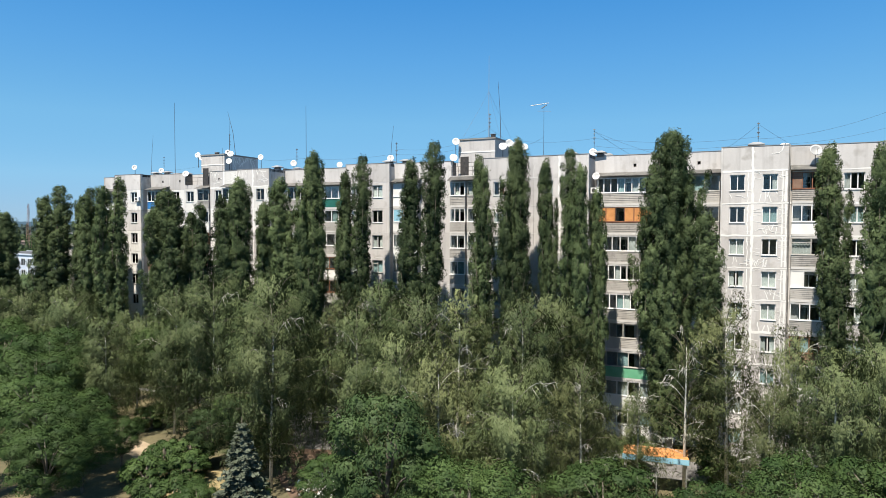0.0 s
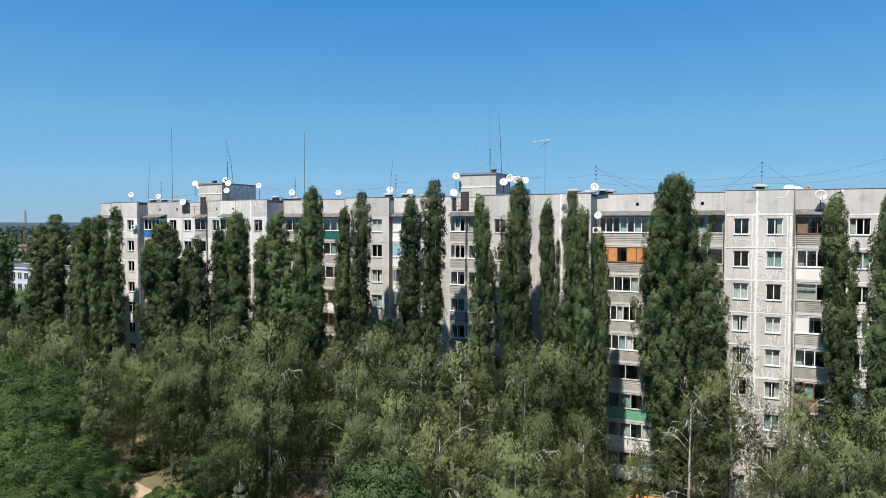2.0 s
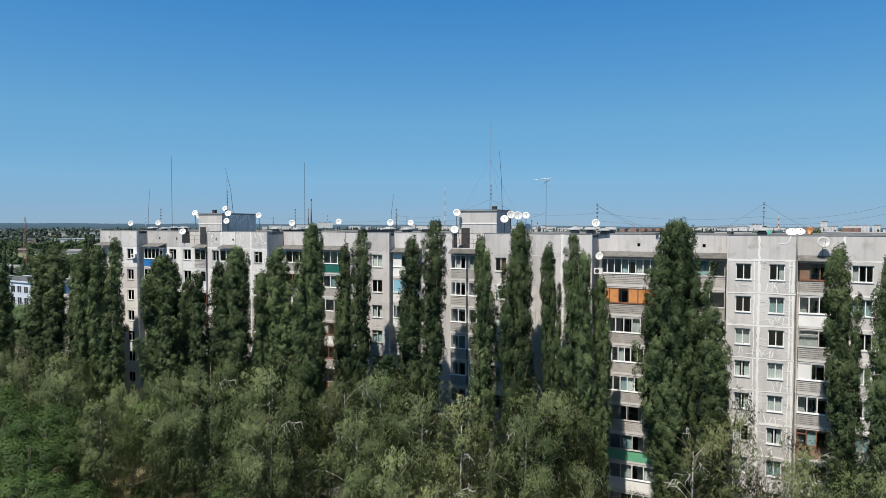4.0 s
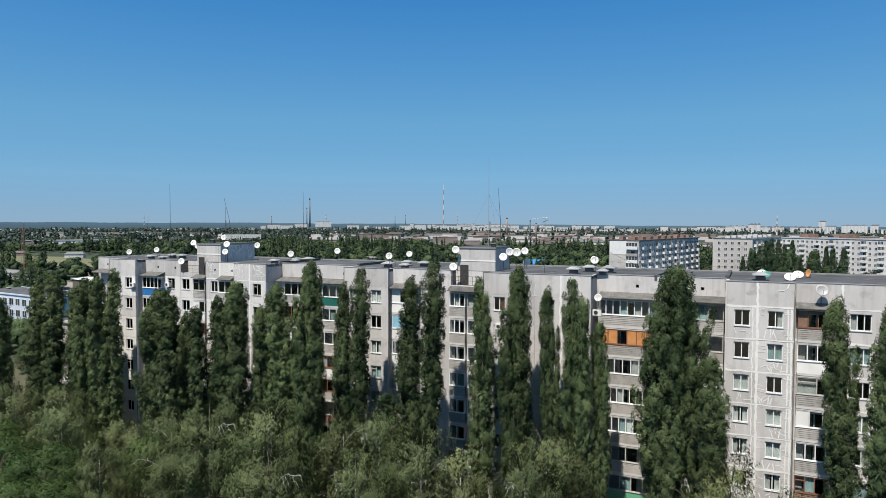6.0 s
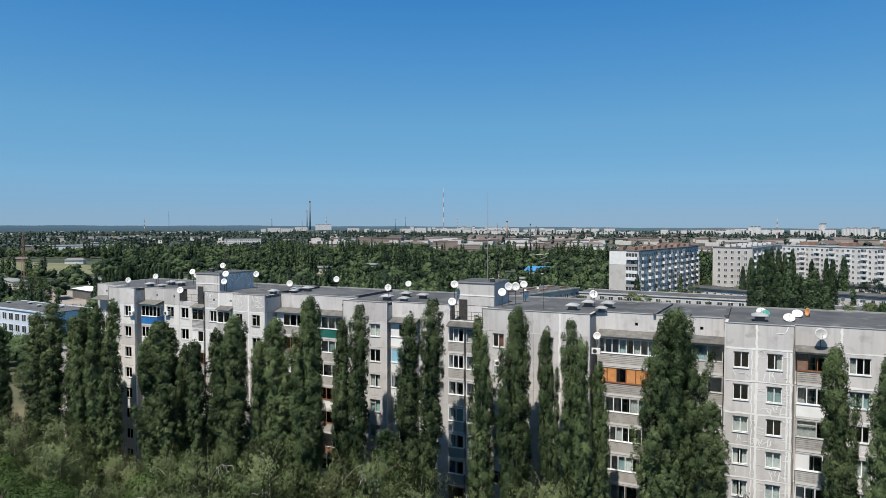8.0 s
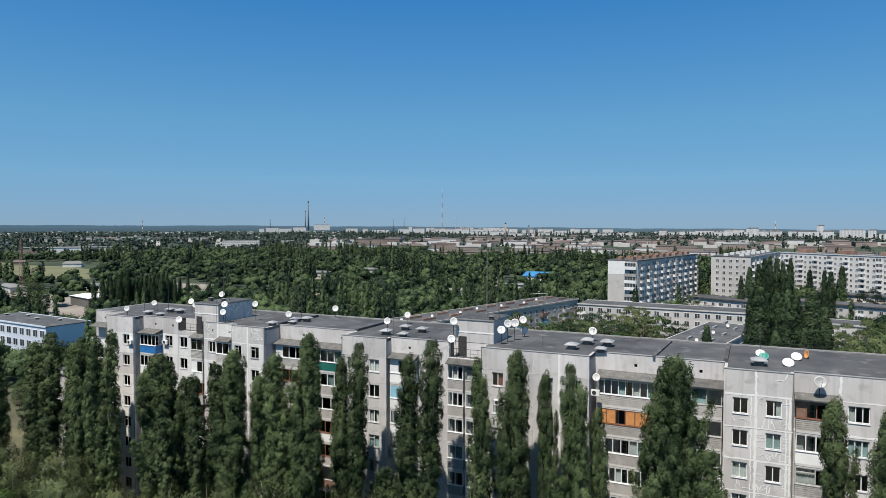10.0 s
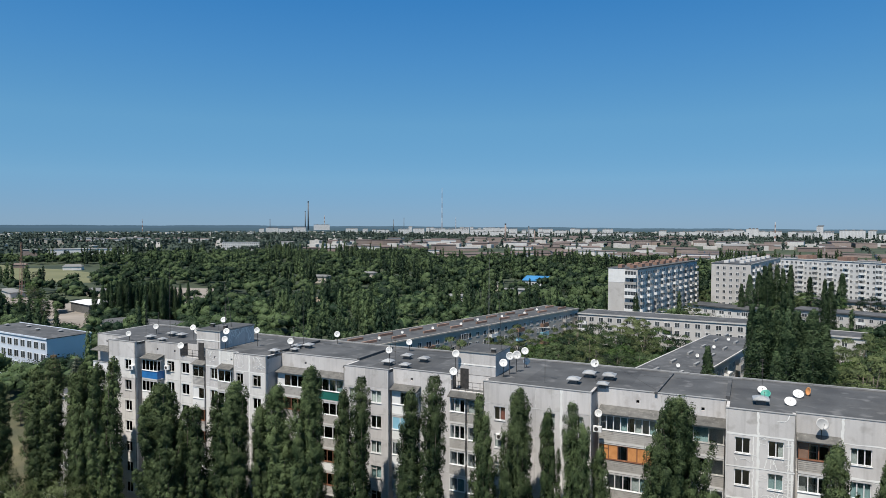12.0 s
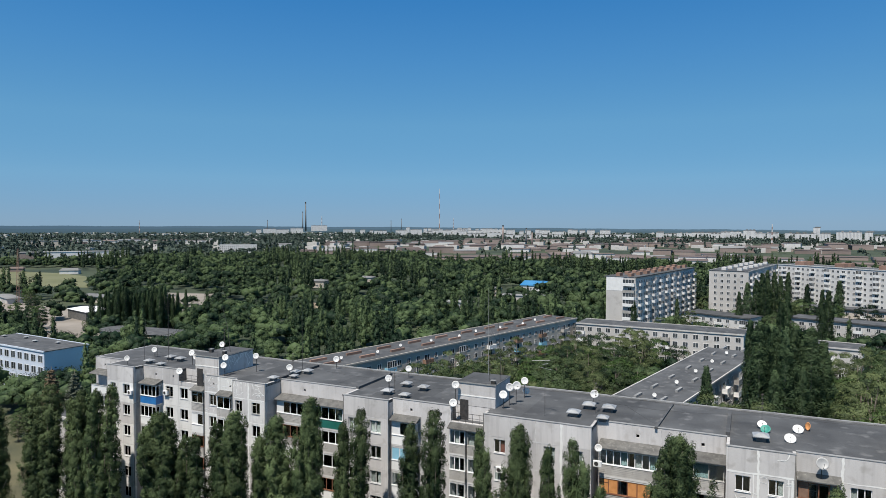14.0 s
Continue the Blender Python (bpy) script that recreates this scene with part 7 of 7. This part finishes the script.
wg = np.random.default_rng(4)
near_places, mid_places, far_places = [], [], []
for ring0, ring1, gap, out in ((88, 205, 7.0, near_places), (205, 345, 7.2, mid_places), (345, 1000, 10.0, far_places)):
    n = int(0.5 * (ring1 ** 2 - ring0 ** 2) * radians(72) / gap ** 2 * 1.0)
    bs, ds = wg.uniform(-10.5, 61, n), np.sqrt(wg.uniform(ring0 ** 2, ring1 ** 2, n))
    for b, d in zip(bs, ds):
        x, y = polar(b, d)
        if not open_ground(x, y, 4.5 if d < 400 else 6) and not (b < 27 and d > 800 + 30 * math.sin(b)):
            out.append((x, y, d))
near_places.sort(key=lambda p: p[2])
used = set()
for i, (x, y, d) in enumerate(near_places[:170]):
    k = int(wg.integers(0, 3))
    stand(wood_kinds[k], x, y, wg.choice([0.6, 0.75, 0.9, 1.0, 1.1, 1.2]), i * 1.1, first=k not in used)
    used.add(k)


# single trees beside the sheds, the drives and the lower houses
SINGLES = [(-277, 184, 0.9, 0), (-289, 192, 1.0, 1), (-268, 199, 0.35, 2), (-300, 196, 0.8, 0), (-318, 200, 0.9, 1), (-330, 216, 0.8, 0), (-381, 246, 0.9, 1), (-470, 308, 0.8, 0), (-350, 228, 0.9, 2),
    (-362, 240, 0.7, 1), (-4.5, 108, 1.6, 2), (-2.2, 113, 1.5, 0), (-6.2, 112, 1.6, 2), (-3.2, 104, 1.45, 2), (1.0, 118, 1.5, 2), (17.5, 118, 1.6, 2), (20.5, 126, 1.6, 1), (15.6, 111, 1.5, 2), (23.0, 118, 1.5, 0), (19.0, 134, 1.6, 2)]
SINGLES += [(24.0, 136, 1.5, 1), (-31.8, 204, 1.3, 2), (-43.0, 206, 1.2, 0), (-47.0, 196, 1.2, 2), (-40.0, 190, 1.2, 1), (-34.0, 186, 1.25, 0), (-27.0, 190, 1.2, 2), (-45.0, 178, 1.2, 0),
    (-38.0, 172, 1.25, 2), (-31.0, 174, 1.2, 1), (-50.0, 165, 1.2, 1), (-43.0, 160, 1.25, 0), (-35.0, 158, 1.2, 2), (-29.0, 160, 1.2, 0), (-54.0, 150, 1.2, 2), (-46.0, 146, 1.2, 1),
    (-38.0, 143, 1.25, 0), (-31.0, 146, 1.1, 2)]
SINGLES += [(-25.5, 172, 1.0, 0), (-58.0, 136, 1.2, 0), (-50.0, 132, 1.15, 2), (-41.0, 130, 1.2, 1), (-33.0, 128, 1.1, 0), (-30.2, 203, 1.25, 2), (-25.2, 202, 1.3, 1), (-36.0, 205, 1.1, 2),
    (-19.0, 206, 1.0, 0), (-69.6, 124, 1.2, 0), (-67.8, 131, 1.3, 2), (-66.6, 138, 1.3, 0), (-63.5, 144, 1.35, 2), (-62.6, 153, 1.15, 0), (-60.0, 160, 1.2, 2), (-57.4, 172, 1.3, 2),
    (-54.0, 187, 1.15, 1), (-52.8, 199, 1.05, 2)]
SINGLES += [(-146.5, 93.0, 0.5, 0), (-152.0, 97.0, 0.45, 1), (-143.0, 90.5, 0.4, 2), (19.5, 150, 1.5, 2), (23.5, 158, 1.55, 0), (27.5, 165, 1.6, 2), (17.8, 164, 1.4, 1), (22.0, 174, 1.5, 2),
    (30.0, 178, 1.5, 0), (27.0, 190, 1.4, 2), (13.0, 172, 1.3, 0), (9.0, 166, 1.3, 1), (16.8, 190, 1.3, 2), (33.0, 200, 1.4, 1), (-9.0, 206, 0.9, 0), (5.0, 204, 1.1, 2), (2.0, 262, 1.1, 0),
    (14.0, 280, 1.0, 1)]
SINGLES += [(8.0, 290, 1.1, 0), (16.0, 330, 1.2, 2), (24.0, 334, 1.1, 0), (33.0, 330, 1.2, 1), (45.0, 328, 1.2, 0), (6.0, 352, 1.3, 0), (11.0, 362, 1.3, 1), (-20.0, 345, 1.0, 2), (-8.0, 336, 1.0, 0),
    (-36.0, 262, 0.9, 1), (-30.0, 268, 1.0, 0), (-22.0, 285, 1.0, 2)]
for i, (x, y, sc, k) in enumerate(SINGLES):
    stand(wood_kinds[k], x, y, sc, i * 1.7)
stand(dry_spruce, -141.9, 97.5, 2.3, 0.5)
stand(blue_spruce, -134.2, 97.5, 1.75, 1.0)


def lumps(centres, halves, rng):
    """Small rounded heaps, one at each centre (arrays): the leafy hearts of the lobes of a crown."""
    ring = 5
    n = len(centres)
    unit = [(rad * math.cos(6.283 * (i + 0.5 * j) / ring), rad * math.sin(6.283 * (i + 0.5 * j) / ring), up) for j, (rad, up) in enumerate(((0.92, -0.35), (0.82, 0.5))) for i in range(ring)] + [(0, 0, 1.0)]
    vs = centres[:, None, :] + np.array(unit)[None] * halves[:, None, :] * rng.uniform(0.85, 1.1, (n, len(unit), 1))
    one = [(i, (i + 1) % ring, ring + (i + 1) % ring, ring + i) for i in range(ring)] + [(ring + i, ring + (i + 1) % ring, 2 * ring) for i in range(ring)]
    m = len(unit)
    return vs.reshape(-1, 3), [tuple(v + k * m for v in f) for k in range(n) for f in one]


def with_core(me, core, centres):
    """The leaf mesh and its inner heaps as one mesh, both softly shaded."""
    n = len(me.vertices)
    co, corner, start, nor = np.empty(n * 3), np.empty(len(me.loops), np.int32), np.empty(len(me.polygons), np.int32), np.empty(len(me.loops) * 3)
    me.vertices.foreach_get("co", co)
    me.loops.foreach_get("vertex_index", corner)
    me.polygons.foreach_get("loop_start", start)
    me.corner_normals.foreach_get("vector", nor)
    vs, fs = core
    way = vs - np.repeat(centres, len(vs) // len(centres), axis=0)
    way /= np.linalg.norm(way, axis=1)[:, None] + 1e-9
    lv = np.concatenate([co.reshape(-1, 3), vs])
    first = len(corner) + np.concatenate([[0], np.cumsum([len(f) for f in fs])[:-1]])
    loops = np.concatenate([corner, np.concatenate([np.array(f) for f in fs]) + n]).astype(np.int32)
    out_ = bpy.data.meshes.new(me.name)
    out_.vertices.add(len(lv))
    out_.vertices.foreach_set("co", lv.reshape(-1))
    out_.loops.add(len(loops))
    out_.loops.foreach_set("vertex_index", loops)
    out_.polygons.add(len(start) + len(fs))
    out_.polygons.foreach_set("loop_start", np.concatenate([start, first]).astype(np.int32))
    out_.polygons.foreach_set("use_smooth", np.ones(len(start) + len(fs), dtype=bool))
    out_.materials.append(me.materials[0])
    out_.update(calc_edges=True)
    out_.normals_split_custom_set_from_vertices(np.concatenate([nor.reshape(-1, 3), way]))
    return out_


def in_belt(x, y):
    """Slender poplars stand in belts and clumps, not evenly among the other trees."""
    return math.sin(x * 0.021 + 1.3) * math.sin(y * 0.017 + 0.4) + 0.6 * math.sin(x * 0.05 + y * 0.043) > 0.62


def wood_stuff(name, places, per, leaf, material, label, tall=0.18, low=7.0, high=13.0, lobes=6, wide=(2.6, 6.2), heart=0.9):
    """Distant woodland as one sheet: each tree a handful of rounded leafy lobes over a dark heart."""
    rng = np.random.default_rng(len(places))
    p = np.array([(x, y) for x, y, _ in places])
    n = len(p)
    slim = rng.uniform(size=n) < np.array([tall * 3.4 if in_belt(x, y) else tall * 0.22 for x, y in p])
    H = np.where(slim, rng.uniform(high * 1.05, high * 1.6, n), low + (high - low) * rng.uniform(0, 1, n) ** 1.5)
    W = np.where(slim, rng.uniform(1.2, 1.9, n), rng.uniform(*wide, n) * (0.55 + 0.5 * H / high))
    g = np.array([ground_height(x, y) for x, y in p])
    each = per // lobes
    # lobes: spread over the upper half of a round crown, or stacked up a slim one
    k = (np.arange(lobes) + 0.5) / lobes
    an = np.arange(lobes)[None, :] * 2.39996 + rng.uniform(0, 6.283, (n, 1))
    up = np.where(slim[:, None], 0.22 + 0.68 * k, 0.38 + 0.38 * rng.permuted(np.tile(k, (n, 1)), axis=1))
    spread = np.where(slim[:, None], 0.12, np.sqrt(np.clip(1 - ((up - 0.38) / 0.42) ** 2, 0.05, 1)) * 0.62)
    lc = np.stack([np.cos(an) * spread * W[:, None], np.sin(an) * spread * W[:, None], up * H[:, None]], 2)
    lr = np.where(slim[:, None], W[:, None] * (1.1 - 0.75 * k ** 2), W[:, None] * rng.uniform(0.46, 0.68, (n, lobes)))
    lh = np.where(slim[:, None], H[:, None] * 0.16, np.minimum(lr * 0.85, H[:, None] * 0.26))
    d = rng.normal(size=(n, lobes, each, 3))
    d /= np.linalg.norm(d, axis=3)[..., None]
    d[..., 2] = np.where(d[..., 2] < -0.35, -d[..., 2], d[..., 2])
    r = rng.uniform(0.82, 1.06, (n, lobes, each, 1))
    c = lc[:, :, None, :] + d * r * np.stack([lr, lr, lh], 2)[:, :, None, :]
    c += np.stack([p[:, 0], p[:, 1], g], 1)[:, None, None, :]
    out = lc / np.stack([W, W, H], 1)[:, None, :] - [0, 0, 0.4]
    sh = d * 0.85 + out[:, :, None, :] * 0.7
    nn = d + rng.normal(size=d.shape) * 0.3
    count = n * lobes * each
    me = leaf_mesh(name, c.reshape(-1, 3), nn.reshape(-1, 3), rng.uniform(leaf * 0.7, leaf * 1.3, count), material, rng, 1.2, False, leaf < 4, sh.reshape(-1, 3))
    if leaf < 4:
        hearts = (lc + np.stack([p[:, 0], p[:, 1], g], 1)[:, None, :]).reshape(-1, 3)
        size = (np.stack([lr, lr, lh], 2) * heart).reshape(-1, 3)
        # the shading of a lobe leans a little towards the outside of its crown
        me = with_core(me, lumps(hearts, size, rng), hearts - out.reshape(-1, 3) * size * 0.5)
    return tagged(put(name, me), label, "trees", kind="stuff")


wood_stuff("woodland", near_places[170:] + mid_places, 252, 0.5, LEAF_WOOD, "dense green woodland between the houses", 0.16, 5.0, 11.5, 9, (3.0, 6.4), 0.72)
wood_stuff("woodland", far_places, 66, 1.0, LEAF_WOOD, "dense green woodland beyond the houses", 0.26, 5.0, 12.0, 6, (3.4, 7.0), 0.86)
out = []
for b, d in zip(wg.uniform(-11, 61, 5200), np.sqrt(wg.uniform(1000 ** 2, 2500 ** 2, 5200))):
    x, y = polar(b, d)
    if not in_foot(x, y, 8) and (d > 1650 or b > 37 or wg.uniform() < 0.12):
        out.append((x, y, d))
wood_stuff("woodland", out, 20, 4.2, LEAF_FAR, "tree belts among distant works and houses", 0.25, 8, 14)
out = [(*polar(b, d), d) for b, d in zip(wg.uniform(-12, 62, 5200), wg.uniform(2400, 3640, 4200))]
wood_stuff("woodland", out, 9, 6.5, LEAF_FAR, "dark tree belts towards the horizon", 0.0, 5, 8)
# small far houses
hv = []
for b, d in zip(wg.uniform(-11, 61, 620), wg.uniform(1200, 3640, 700)):
    x, y = polar(b, d)
    g, w, dp, hh = ground_height(x, y), wg.uniform(9, 26), wg.uniform(8, 14), wg.uniform(5, 9)
    hv.append((x, x + w, y, y + dp, g - 0.5, g + hh))
tagged(put("far_houses", mesh_of("far_houses", *cuboids(hv), PALEWALL)), "scatter of distant white houses among trees", "houses", kind="stuff")
# wooded ridges, one behind the other; their blue haze is painted as emission
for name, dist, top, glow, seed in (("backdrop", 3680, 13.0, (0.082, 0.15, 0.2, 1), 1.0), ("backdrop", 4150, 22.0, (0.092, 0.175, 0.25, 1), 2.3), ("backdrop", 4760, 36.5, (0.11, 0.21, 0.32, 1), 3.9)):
    bm_ = bpy.data.materials.new("ridge_haze_glow")
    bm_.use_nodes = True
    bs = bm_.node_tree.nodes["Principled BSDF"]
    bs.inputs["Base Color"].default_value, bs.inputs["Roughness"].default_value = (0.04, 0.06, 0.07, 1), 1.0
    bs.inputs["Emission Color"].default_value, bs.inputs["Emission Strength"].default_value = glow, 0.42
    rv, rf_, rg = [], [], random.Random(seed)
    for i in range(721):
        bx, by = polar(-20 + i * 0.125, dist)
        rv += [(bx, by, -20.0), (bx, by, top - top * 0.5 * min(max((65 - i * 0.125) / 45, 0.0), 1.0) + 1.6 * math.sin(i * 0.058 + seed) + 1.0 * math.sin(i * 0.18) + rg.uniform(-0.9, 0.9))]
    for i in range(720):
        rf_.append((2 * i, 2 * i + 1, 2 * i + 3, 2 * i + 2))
    tagged(put(name, mesh_of(name, rv, rf_, bm_)), "wooded ridge backdrop on the horizon, its haze painted as blue glow", "ridge", kind="structure")
